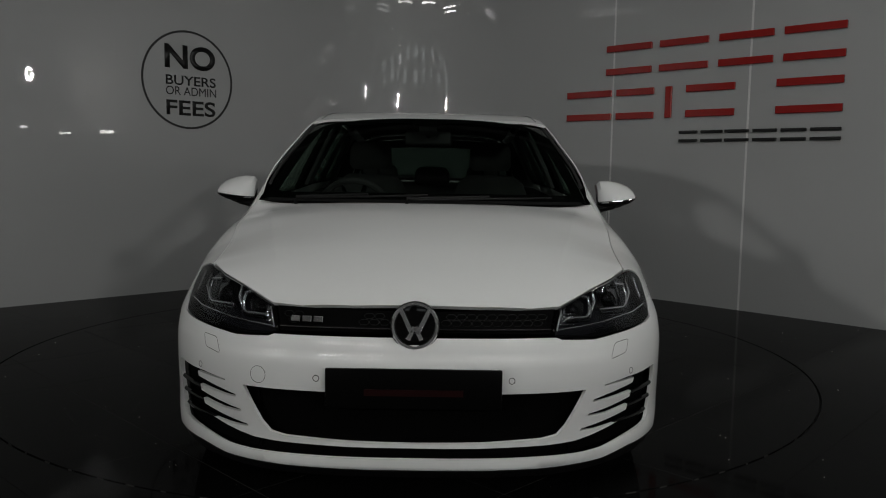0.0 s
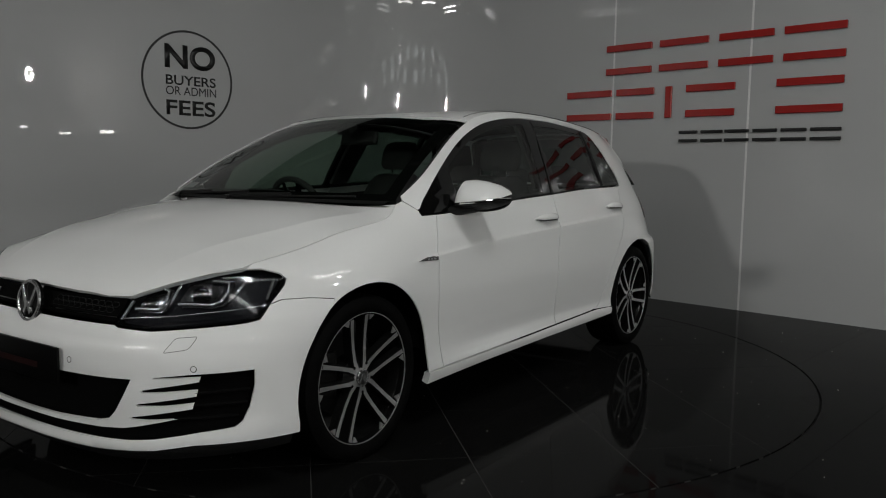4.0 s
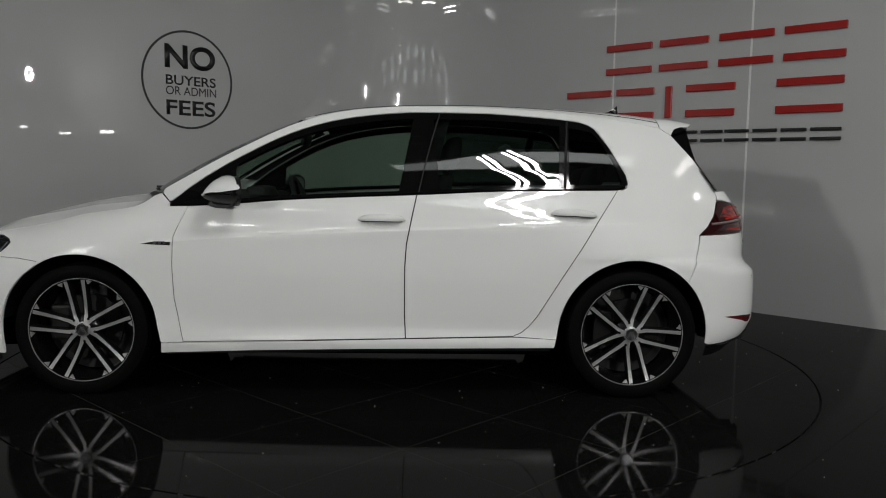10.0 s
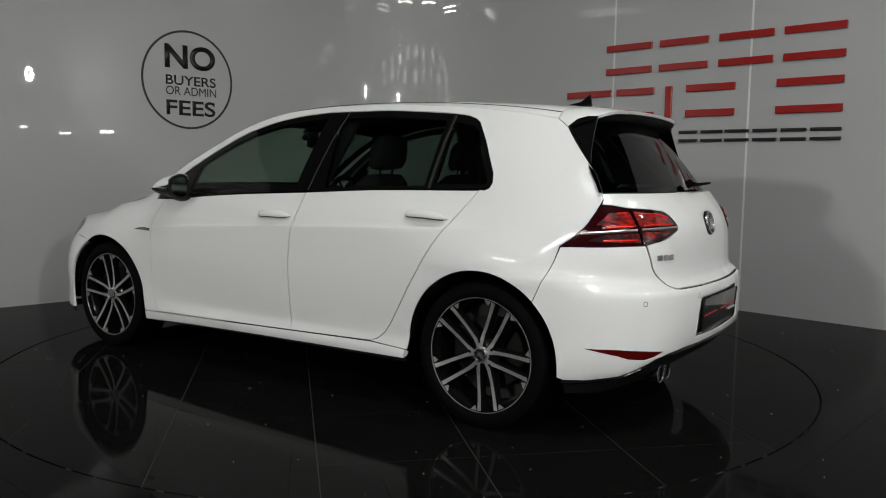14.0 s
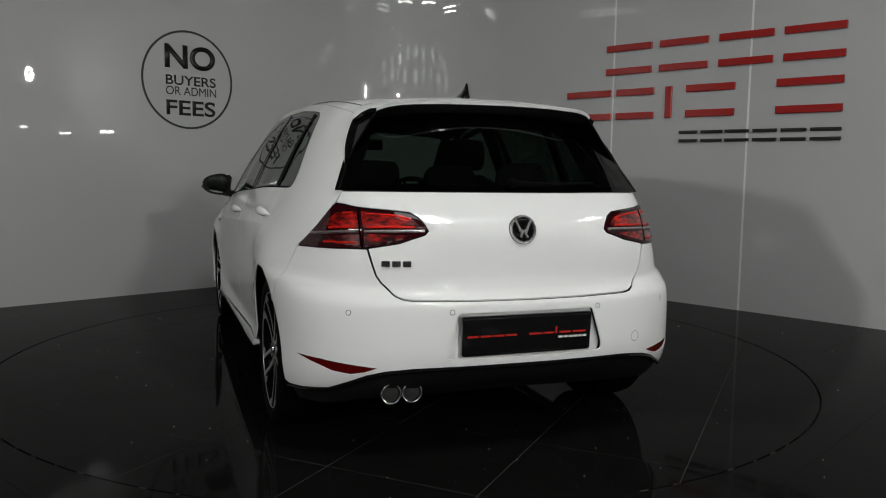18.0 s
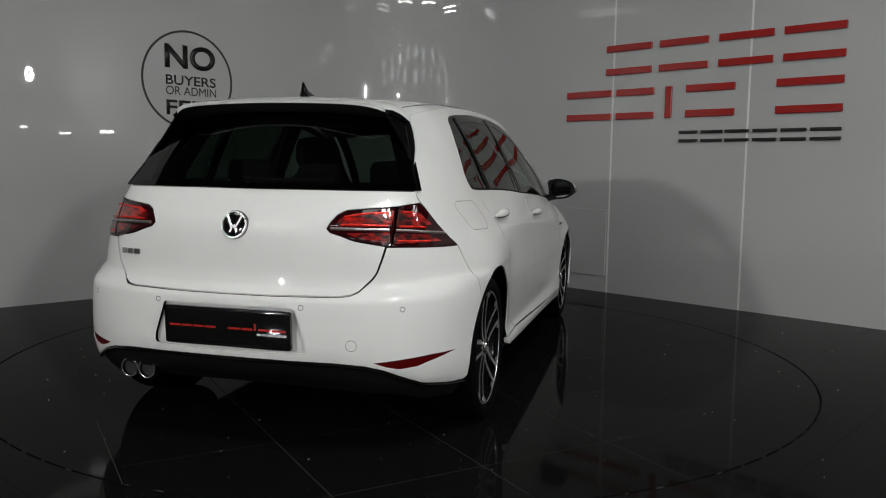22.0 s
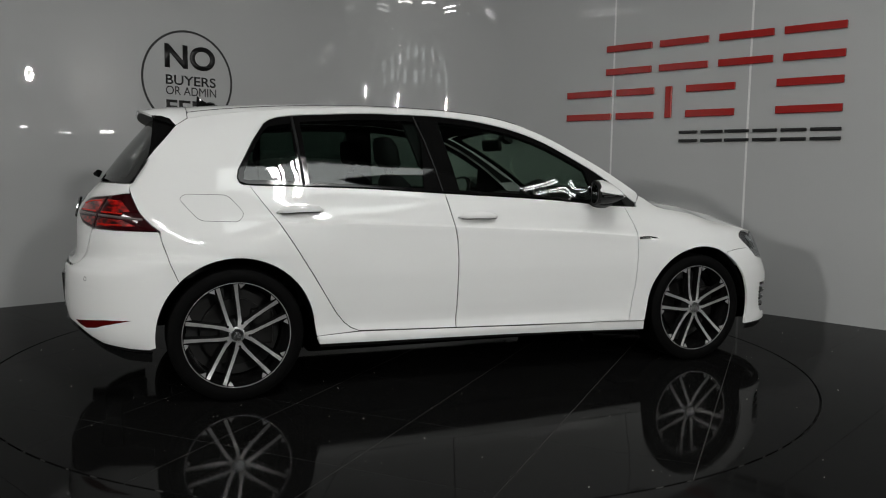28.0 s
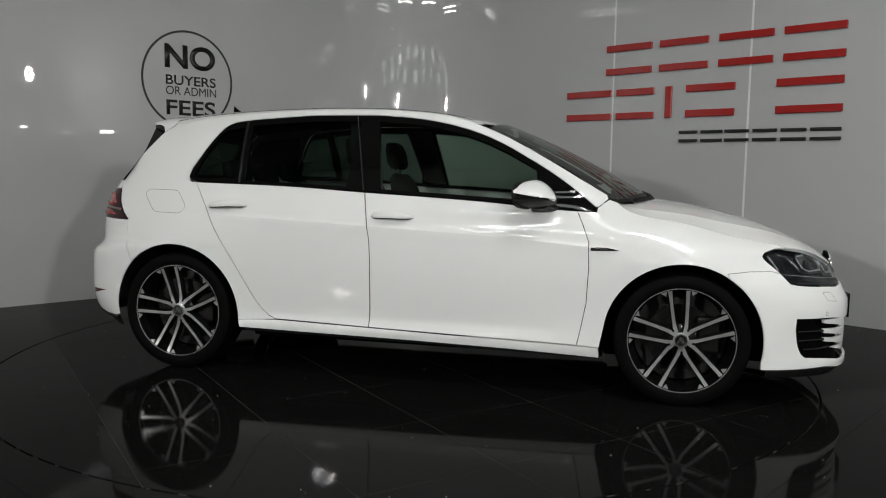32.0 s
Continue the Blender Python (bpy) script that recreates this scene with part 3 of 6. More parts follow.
# inset of the skin from the outline by height, at places along it
PROFILES = [
    (0.0, smooth_table((0.10, 0.10), (0.135, 0.055), (0.165, 0.015), (0.19, 0.0), (0.215, 0.0), (0.25, 0.012), (0.37, 0.004), (0.45, 0.0),
                       (0.49, 0.003), (0.504, 0.006), (0.512, 0.012), (0.522, 0.0185), (0.57, 0.042), (0.60, 0.066), (0.665, 0.10), (0.72, 0.15), (0.80, 0.25))),
    (s_at_x(2.08), smooth_table((0.10, 0.09), (0.135, 0.05), (0.165, 0.015), (0.19, 0.0), (0.215, 0.0), (0.25, 0.012), (0.37, 0.004), (0.45, 0.0),
                                (0.49, 0.002), (0.504, 0.004), (0.512, 0.009), (0.522, 0.0145), (0.57, 0.036), (0.60, 0.055), (0.665, 0.085), (0.72, 0.125), (0.80, 0.21))),
    (s_at_x(1.93), smooth_table((0.10, 0.07), (0.15, 0.03), (0.19, 0.004), (0.22, 0.0), (0.30, 0.010), (0.45, 0.0), (0.52, 0.010), (0.58, 0.03),
                                (0.65, 0.055), (0.72, 0.088), (0.765, 0.125), (0.80, 0.20), (0.86, 0.38), (0.92, 0.56))),
    (s_at_x(1.66), smooth_table((0.15, 0.03), (0.20, 0.008), (0.30, 0.004), (0.50, 0.0), (0.58, 0.010), (0.64, 0.035), (0.70, 0.066), (0.74, 0.09),
                                (0.775, 0.135), (0.80, 0.19), (0.82, 0.245), (0.86, 0.37), (0.92, 0.56))),
    (s_at_x(1.3155), smooth_table((0.20, 0.02), (0.50, 0.0), (0.66, 0.0), (0.70, 0.012), (0.74, 0.03), (0.78, 0.055), (0.82, 0.092), (0.85, 0.132),
                                  (0.87, 0.171), (0.89, 0.225), (0.905, 0.275), (0.95, 0.44), (1.0, 0.62))),
    (s_at_x(0.96), smooth_table((0.20, 0.02), (0.27, 0.004), (0.40, 0.008), (0.60, 0.0), (0.70, 0.004), (0.76, 0.012), (0.80, 0.024), (0.85, 0.050),
                                (0.90, 0.084), (0.94, 0.118), (0.97, 0.148), (1.00, 0.172), (1.15, 0.25), (1.3, 0.33))),
    (s_at_x(0.45), smooth_table((0.18, 0.03), (0.235, 0.008), (0.275, 0.0), (0.30, 0.010), (0.34, 0.020), (0.42, 0.013), (0.50, 0.006), (0.60, 0.0),
                                (0.70, 0.002), (0.76, 0.004), (0.80, 0.011), (0.84, 0.025), (0.90, 0.043), (0.95, 0.066), (1.0, 0.09), (1.1, 0.14),
                                (1.2, 0.193), (1.29, 0.245), (1.36, 0.29))),
    (s_at_x(-0.2), smooth_table((0.18, 0.03), (0.235, 0.008), (0.275, 0.0), (0.30, 0.010), (0.34, 0.020), (0.42, 0.013), (0.50, 0.006), (0.60, 0.0),
                                (0.73, 0.002), (0.80, 0.005), (0.835, 0.0125), (0.865, 0.025), (0.90, 0.040), (0.97, 0.073), (1.1, 0.128), (1.2, 0.177),
                                (1.3, 0.228), (1.36, 0.265), (1.42, 0.32))),
    (s_at_x(-0.85), smooth_table((0.18, 0.03), (0.235, 0.008), (0.275, 0.0), (0.30, 0.010), (0.34, 0.018), (0.42, 0.012), (0.50, 0.006), (0.60, 0.0),
                                 (0.75, 0.003), (0.82, 0.009), (0.86, 0.022), (0.90, 0.043), (0.97, 0.083), (1.1, 0.143), (1.2, 0.190),
                                 (1.3, 0.243), (1.36, 0.285), (1.42, 0.345))),
    (s_at_x(-1.3155), smooth_table((0.20, 0.02), (0.50, 0.0), (0.69, 0.0), (0.73, 0.008), (0.78, 0.026), (0.82, 0.047), (0.86, 0.069), (0.92, 0.097),
                                   (1.02, 0.144), (1.1, 0.182), (1.2, 0.232), (1.29, 0.285), (1.36, 0.34), (1.42, 0.41))),
    (s_at_x(-1.66), smooth_table((0.20, 0.04), (0.27, 0.012), (0.36, 0.0), (0.55, 0.0), (0.635, 0.003), (0.665, 0.010), (0.688, 0.034), (0.74, 0.052), (0.80, 0.072),
                                 (0.88, 0.102), (0.96, 0.138), (1.02, 0.168), (1.1, 0.208), (1.2, 0.262), (1.29, 0.318), (1.36, 0.38))),
    (s_at_x(-1.93), smooth_table((0.18, 0.14), (0.25, 0.06), (0.31, 0.018), (0.38, 0.002), (0.46, 0.0), (0.55, 0.002), (0.605, 0.008), (0.626, 0.018), (0.650, 0.046),
                                 (0.68, 0.063), (0.75, 0.068), (0.81, 0.078), (0.88, 0.098), (0.965, 0.138), (1.02, 0.17), (1.1, 0.225))),
    (s_at_x(-2.07), smooth_table((0.18, 0.22), (0.25, 0.13), (0.31, 0.05), (0.37, 0.010), (0.44, 0.0), (0.54, 0.002), (0.598, 0.006), (0.615, 0.013), (0.634, 0.044),
                                 (0.665, 0.057), (0.70, 0.062), (0.78, 0.064), (0.84, 0.070), (0.88, 0.080), (0.95, 0.122), (1.015, 0.178), (1.06, 0.22))),
    (BEND, smooth_table((0.18, 0.24), (0.25, 0.15), (0.31, 0.05), (0.37, 0.010), (0.44, 0.0), (0.54, 0.002), (0.598, 0.006), (0.615, 0.013), (0.634, 0.044),
                        (0.665, 0.057), (0.70, 0.062), (0.78, 0.064), (0.84, 0.068), (0.88, 0.078), (0.95, 0.120), (1.015, 0.180), (1.06, 0.22)))]
PROFILE_S = np.array([p[0] for p in PROFILES])
# the crease along the doors: its height and its strength by x
CREASE_Z = smooth_table((1.08, 0.728), (0.45, 0.777), (-0.2, 0.809), (-0.85, 0.836), (-1.35, 0.852))
CREASE_K = smooth_table((1.10, 0.0), (1.02, 0.25), (0.90, 1.0), (-1.0, 1.0), (-1.15, 0.6), (-1.35, 0.0))


def crease(x, z):
    """A lip that stands out below the crease and tucks in sharply above it."""
    h = z - CREASE_Z(x)
    below, above = -0.0028 * np.exp(-(h / 0.035) ** 2), -0.0028 + 0.0075 * (1 - np.exp(-np.clip(h, 0, 1) / 0.010))
    return CREASE_K(x) * np.where(h < 0, below, above * np.exp(-(np.clip(h, 0, 1) / 0.075) ** 2))


def skin(s, z, inset=0.0):
    """The car's skin at s along the outline (negative: its right side; past the rear centre it goes on round) and height z."""
    s, z = np.asarray(s, float), np.asarray(z, float)
    a, flip = np.abs(s), np.where(s < 0, -1.0, 1.0)
    over = a > BEND
    a, flip = np.where(over, 2 * BEND - a, a), np.where(over, -flip, flip)
    k = np.clip(np.searchsorted(PROFILE_S, a, side="right") - 1, 0, len(PROFILES) - 2)
    vals = np.stack([f(z) for _, f in PROFILES])
    t = np.clip((a - PROFILE_S[k]) / (PROFILE_S[k + 1] - PROFILE_S[k]), 0, 1)
    # a cubic across four neighbouring profiles, so that the surface has no seams
    idx = np.arange(len(a)) if a.ndim else None
    k0, k3 = np.clip(k - 1, 0, None), np.clip(k + 2, None, len(PROFILES) - 1)
    v0, v1, v2, v3 = (vals[q, idx] for q in (k0, k, k + 1, k3))
    h = PROFILE_S[k + 1] - PROFILE_S[k]
    m1 = np.where(k0 == k, 0.0, (v2 - v0) / np.maximum(PROFILE_S[k + 1] - PROFILE_S[k0], 1e-6)) * h
    m2 = np.where(k3 == k + 1, 0.0, (v3 - v1) / np.maximum(PROFILE_S[k3] - PROFILE_S[k], 1e-6)) * h
    d = ((2 * t ** 3 - 3 * t ** 2 + 1) * v1 + (t ** 3 - 2 * t ** 2 + t) * m1 + (3 * t ** 2 - 2 * t ** 3) * v2 + (t ** 3 - t ** 2) * m2) + inset
    d = d + crease(np.interp(a, BS, BQ[:, 0]), z)
    x = np.interp(a, BS, BQ[:, 0]) - np.interp(a, BS, BN[:, 0]) * d
    y = np.interp(a, BS, BQ[:, 1]) - np.interp(a, BS, BN[:, 1]) * d
    return np.stack([x, y * flip, z], -1)


def find_s(axis, value, z, lo, hi):
    """s where the skin at height z has this x (axis 0) or y (axis 1)."""
    s = np.linspace(lo, hi, 260)
    d = skin(s, np.full(260, z))[:, axis] - value
    turn = np.nonzero(d[:-1] * d[1:] <= 0)[0]
    if not len(turn):
        return float(s[np.argmin(np.abs(d))])
    i = turn[0]
    return float(s[i] + (s[i + 1] - s[i]) * d[i] / (d[i] - d[i + 1] + 1e-15))


S_NOSE, S_TAIL = s_at_x(1.80), s_at_x(-1.80)


def side(*pairs):
    """Corners given by x and z on the car's side, as (s, z)."""
    return [(find_s(0, x, z, 0.45, BEND - 0.45), z) for x, z in pairs]


def nose(*pairs):
    """Corners given by y and z on the car's front."""
    return [(find_s(1, abs(y), z, 0.0, S_NOSE) * (1 if y >= 0 else -1), z) for y, z in pairs]


def tail(*pairs):
    """Corners given by y and z on the car's rear; its right half goes on past the centre."""
    out = []
    for y, z in pairs:
        s = find_s(1, abs(y), z, S_TAIL, BEND)
        out.append((s if y >= 0 else 2 * BEND - s, z))
    return out


def arch(cx, a0, a1, n=26, r=ARCH_R):
    """Corners round a wheel arch, by angles in degrees from forward, turning upward."""
    return side(*[(cx + r * math.cos(radians(a0 + (a1 - a0) * i / n)), HUB_Z + r * math.sin(radians(a0 + (a1 - a0) * i / n))) for i in range(n + 1)])


def mirrored(pts):
    return [(-s, z) for s, z in pts][::-1]


def inside(poly, pts):
    """Which points lie in the polygon."""
    poly = np.asarray(poly)
    x, y = pts[:, 0], pts[:, 1]
    hit = np.zeros(len(pts), bool)
    for (ax, ay), (bx, by) in zip(poly, np.roll(poly, -1, 0)):
        cross = (ay > y) != (by > y)
        hit ^= cross & (x < (bx - ax) * (y - ay) / (by - ay + 1e-30) + ax)
    return hit


def shrink(poly, gap):
    p = np.asarray(poly, float)
    e = np.roll(p, -1, 0) - p
    area = (p[:, 0] * np.roll(p[:, 1], -1) - p[:, 1] * np.roll(p[:, 0], -1)).sum()
    n = np.stack([-e[:, 1], e[:, 0]], 1) / (np.linalg.norm(e, axis=1)[:, None] + 1e-12)
    if area < 0:
        n = -n
    b = n + np.roll(n, 1, 0)
    b /= np.maximum((b * n).sum(1), 0.5)[:, None]
    return p + gap * b


def divided(poly, step):
    out = []
    for a, b in zip(poly, np.roll(poly, -1, 0)):
        k = max(1, int(math.ceil(np.linalg.norm(b - a) / step)))
        out += [a + (b - a) * i / k for i in range(k)]
    return out


def rounded(poly, radius, only=None):
    """Rounds a polygon's corners."""
    p = [np.asarray(q, float) for q in poly]
    out = []
    for i, b in enumerate(p):
        a, c = p[i - 1], p[(i + 1) % len(p)]
        if only is not None and i not in only:
            out.append(tuple(b))
            continue
        u, v = a - b, c - b
        lu, lv = np.linalg.norm(u), np.linalg.norm(v)
        r = min(radius, 0.45 * lu, 0.45 * lv)
        q0, q1 = b + u / lu * r, b + v / lv * r
        for t in (0, 0.25, 0.5, 0.75, 1):
            out.append(tuple((1 - t) ** 2 * q0 + 2 * t * (1 - t) * b + t * t * q1))
    return out


def panel(name, parent, mat, poly, surface=skin, holes=(), gap=0.0028, lift=0.0, flange=0.006, step=0.03, label="", flip=False, rows=()):
    """A sheet cut by a polygon out of a surface, with folded edges and the surface's own normals; rows of points follow its creases."""
    outline = np.asarray(divided(shrink(poly, gap), step))
    cut = [np.asarray(divided(np.asarray(h, float), step)) for h in holes]
    loops = [outline] + cut
    lo, hi = outline.min(0), outline.max(0)
    gx, gy = np.meshgrid(np.arange(lo[0] + step / 2, hi[0], step), np.arange(lo[1] + step / 2, hi[1], step))
    grid = np.stack([gx.ravel(), gy.ravel()], 1)
    keep = inside(outline, grid)
    for h in cut:
        keep &= ~inside(h, grid)
    grid = grid[keep]
    edge = np.concatenate(loops)
    if len(grid):
        near = np.array([np.min(((edge - g) ** 2).sum(1)) for g in grid])
        grid = grid[near > (0.45 * step) ** 2]
    if len(rows):
        line = np.asarray(rows, float)
        line = line[inside(outline, line)]
        line = line[np.array([np.min(((edge - g) ** 2).sum(1)) for g in line]) > 0.004 ** 2]
        clear = np.array([np.min(((line - g) ** 2).sum(1)) for g in grid])
        grid = np.concatenate([grid[clear > (0.5 * step) ** 2], line])
    verts2 = np.concatenate([edge, grid]) if len(grid) else edge
    edges, k = [], 0
    for l in loops:
        edges += [(k + i, k + (i + 1) % len(l)) for i in range(len(l))]
        k += len(l)
    v2, _, tri, *_ = geometry.delaunay_2d_cdt([Vector(v) for v in verts2], edges, [], 0, 1e-7)
    v2 = np.array([tuple(v) for v in v2])
    tri = np.array([t for t in tri if len(t) == 3])
    mid = v2[tri].mean(1)
    ok = inside(outline, mid)
    for h in cut:
        ok &= ~inside(h, mid)
    tri = tri[ok]
    e = 2e-4
    p = surface(v2[:, 0], v2[:, 1])
    du = surface(v2[:, 0] + e, v2[:, 1]) - surface(v2[:, 0] - e, v2[:, 1])
    dv = surface(v2[:, 0], v2[:, 1] + e) - surface(v2[:, 0], v2[:, 1] - e)
    n = np.cross(du, dv)
    n /= np.linalg.norm(n, axis=1)[:, None] + 1e-12
    if flip:
        n = -n
    p = p + lift * n
    t0, t1, t2 = p[tri[:, 0]], p[tri[:, 1]], p[tri[:, 2]]
    wrong = (np.cross(t1 - t0, t2 - t0) * n[tri[:, 0]]).sum(1) < 0
    tri[wrong] = tri[wrong][:, ::-1]
    verts, faces = [tuple(v) for v in p], [tuple(t) for t in tri]
    loop_normals = [tuple(n[i]) for t in tri for i in t]
    if flange:
        count = {}
        for t in tri:
            for a, b in ((t[0], t[1]), (t[1], t[2]), (t[2], t[0])):
                count[(a, b)] = 1
        for a, b in [ab for ab in count if (ab[1], ab[0]) not in count]:
            k = len(verts)
            verts += [tuple(p[a]), tuple(p[b]), tuple(p[b] - n[b] * flange), tuple(p[a] - n[a] * flange)]
            faces.append((k + 1, k, k + 3, k + 2))
            out = np.cross(p[b] - p[a], n[a])
            out = out / (np.linalg.norm(out) + 1e-12)
            loop_normals += [tuple(out)] * 4
    me = bpy.data.meshes.new(name)
    me.from_pydata([tuple(map(float, v)) for v in verts], [], [tuple(map(int, f)) for f in faces])
    me.materials.append(mat)
    me.polygons.foreach_set("use_smooth", [True] * len(me.polygons))
    me.update()
    me.normals_split_custom_set([tuple(map(float, q)) for q in loop_normals])
    ob = new(name, me)
    ob.parent = parent
    if label:
        ob["label"] = label
    return ob


def crease_rows(x0, x1, step=0.012):
    """Points that follow the crease of the doors, on the left side."""
    out = []
    for x in np.arange(x1, x0, step):
        z = float(CREASE_Z(x))
        s = side((float(x), z))[0][0]
        out += [(s, z + h) for h in (-0.010, -0.0035, 0.0, 0.003, 0.008, 0.016)]
    return out


CREASE_ROWS = crease_rows(1.08, -1.34)


def sided_rows(sgn):
    return [(s * sgn, z) for s, z in CREASE_ROWS]


def outline_strip(name, parent, mat, poly, surface=skin, width=0.0022, lift=0.0008, label=""):
    """A thin closed line that lies on the skin: the edge of a flap, a cap or a sensor."""
    a = np.asarray(poly, float)
    b = shrink(a, width)
    verts, faces, n = [], [], len(a)
    for loop in (a, b):
        p = surface(loop[:, 0], loop[:, 1])
        e = 1e-3
        nn = np.cross(surface(loop[:, 0] + e, loop[:, 1]) - p, surface(loop[:, 0], loop[:, 1] + e) - p)
        nn /= np.linalg.norm(nn, axis=1)[:, None]
        verts += [tuple(v) for v in p + nn * lift]
    for i in range(n):
        faces.append((i, (i + 1) % n, n + (i + 1) % n, n + i))
    ob = mesh_object(name, verts, faces, mat, False)
    ob.parent = parent
    if label:
        ob["label"] = label
    return ob


def disc_poly(s, z, r, n=24):
    return [(s + r * math.cos(2 * math.pi * k / n), z + r * math.sin(2 * math.pi * k / n)) for k in range(n)]


def at_skin(s, z, out=0.0):
    """A place on the skin, and a matrix there whose z points outward and whose y points up."""
    e = 1e-3
    p = skin(np.array([s, s + e, s]), np.array([z, z, z + e]))
    n = Vector(np.cross(p[1] - p[0], p[2] - p[0])).normalized()
    up = Vector(p[2] - p[0])
    up = (up - up.dot(n) * n).normalized()
    x = up.cross(n)
    m = Matrix((x, up, n)).transposed().to_4x4()
    return Matrix.Translation(Vector(p[0]) + n * out) @ m


# heights of the window band on the side, by x
BELT = smooth_table((0.905, 0.908), (0.70, 0.918), (0.386, 0.945), (0.118, 0.961), (-0.266, 0.979), (-0.70, 1.002), (-1.26, 1.014))
BAND_TOP = smooth_table((0.90, 0.930), (0.82, 0.995), (0.68, 1.092), (0.543, 1.172), (0.406, 1.243), (0.269, 1.297), (0.131, 1.335), (0.0, 1.358),
                        (-0.144, 1.374), (-0.283, 1.382), (-0.56, 1.383), (-0.84, 1.369), (-0.983, 1.358), (-1.097, 1.343))
RAIL = smooth_table((0.955, 0.985), (0.82, 1.062), (0.69, 1.138), (0.55, 1.214), (0.412, 1.283), (0.27, 1.338), (0.13, 1.374), (0.0, 1.394),
                    (-0.28, 1.412), (-0.56, 1.413), (-0.84, 1.402), (-1.1, 1.382), (-1.35, 1.352), (-1.54, 1.318), (-1.62, 1.30))
ROOF_MID = smooth_table((0.36, 1.352), (0.30, 1.366), (0.1, 1.402), (-0.2, 1.430), (-0.5, 1.441), (-0.9, 1.437), (-1.3, 1.418), (-1.6, 1.396), (-1.8, 1.378))


def rail_y(x):
    """Half the roof's width at x."""
    out = np.array([float(skin(np.array([find_s(0, v, float(RAIL(v)), 0.45, BEND - 0.4)]), np.array([float(RAIL(v))]))[0, 1]) for v in np.atleast_1d(x)])
    return out


_rx = np.linspace(-1.60, 0.95, 60)
_ry = rail_y(_rx)


def roof(x, t):
    """The roof: x along, t from -1 (right rail) to 1 (left rail)."""
    x, t = np.asarray(x, float), np.asarray(t, float)
    w, zr, zc = np.interp(x, _rx, _ry), RAIL(x), ROOF_MID(x)
    d = zc - zr
    z = zc - 0.45 * d * np.abs(t) ** 2.2 - 0.55 * d * np.abs(t) ** 11
    return np.stack([x, w * t, z], -1)


HOOD_MID = smooth_table((2.075, 0.660), (2.04, 0.694), (2.0, 0.724), (1.95, 0.753), (1.89, 0.781), (1.75, 0.838), (1.6, 0.882), (1.45, 0.916),
                        (1.3, 0.940), (1.15, 0.957), (1.0, 0.970))
def height_at(x, y):
    """The height at which the skin above the wheel has this x and y."""
    lo, hi = 0.74, 0.99
    for _ in range(22):
        mid = (lo + hi) / 2
        s, z = side((x, mid))[0]
        lo, hi = (mid, hi) if skin(np.array([s]), np.array([z]))[0, 1] > y else (lo, mid)
    return lo


# the shut line between bonnet and wing, from the headlight to the windscreen
SHUT_PLAN = ((1.772, 0.708), (1.72, 0.710), (1.66, 0.713), (1.60, 0.717), (1.5, 0.724), (1.4, 0.735), (1.3, 0.747), (1.2, 0.755), (1.14, 0.759), (1.09, 0.760), (1.05, 0.755),
             (1.02, 0.746), (0.995, 0.736))
SHUT_LINE = smooth_table(*SHUT_PLAN)
SHUT_X = [1.772 - 0.0185 * k for k in range(43)]
SHUT = [(x, height_at(x, float(SHUT_LINE(x)))) for x in SHUT_X]
SHUT_Y = [float(SHUT_LINE(x)) for x in SHUT_X]
HOOD_EDGE = smooth_table((2.075, 0.47), (2.023, 0.583), (1.98, 0.640), (1.926, 0.694), (1.867, 0.732), *SHUT)
HOOD_Y = smooth_table((2.08, 0.72), (1.85, 0.712), *[(x, y) for (x, _), y in zip(SHUT, SHUT_Y)])


HOOD_RIDGE = smooth_table((2.0, 0.435), (1.8, 0.49), (1.5, 0.565), (1.2, 0.63), (1.0, 0.665))


def hood(x, y):
    x, y = np.asarray(x, float), np.asarray(y, float)
    t = np.abs(y) / HOOD_Y(x)
    zc, ze = HOOD_MID(x), HOOD_EDGE(x)
    d = np.abs(np.abs(y) - HOOD_RIDGE(x))
    ridge = 0.010 * np.exp(-d / 0.055) * np.clip((1.98 - x) / 0.35, 0, 1) * np.clip((x - 1.02) / 0.15, 0, 1)
    return np.stack([x, y, zc - (zc - ze) * t ** 2.6 + ridge * (1 - np.clip(t, 0, 1) ** 4)], -1)


# windscreen and rear window: ruled between two bowed edges
def screen(u, v):
    """Windscreen: u from -1 (right) to 1 (left), v from 0 (cowl) to 1 (roof)."""
    u, v = np.asarray(u, float), np.asarray(v, float)
    a = np.stack([1.155 - 0.185 * np.abs(u) ** 2.1, 0.712 * u, 0.968 - 0.004 * np.abs(u) ** 2], -1)
    b = np.stack([0.365 - 0.035 * u ** 2, 0.585 * u, 1.357 - 0.045 * np.abs(u) ** 2.6], -1)
    w = v[..., None]
    p = a * (1 - w) + b * w
    swell = (4 * v * (1 - v) * 0.022)[..., None]
    return p + swell * np.array([0.45, 0, 0.89])


def rear_screen(u, v):
    u, v = np.asarray(u, float), np.asarray(v, float)
    a = np.stack([-1.905 + 0.150 * np.abs(u) ** 2.4, -0.668 * u, 1.014 + 0 * u], -1)
    b = np.stack([-1.655 + 0.105 * np.abs(u) ** 2.2, -0.540 * u, 1.328 - 0.036 * np.abs(u) ** 2.4], -1)
    w = v[..., None]
    p = a * (1 - w) + b * w
    swell = (4 * v * (1 - v) * 0.007)[..., None]
    return p + swell * np.array([-0.8, 0, 0.6])


# ---------------------------------------------------------------- the car's parts
def sided(pts, sgn):
    return pts if sgn > 0 else mirrored(pts)


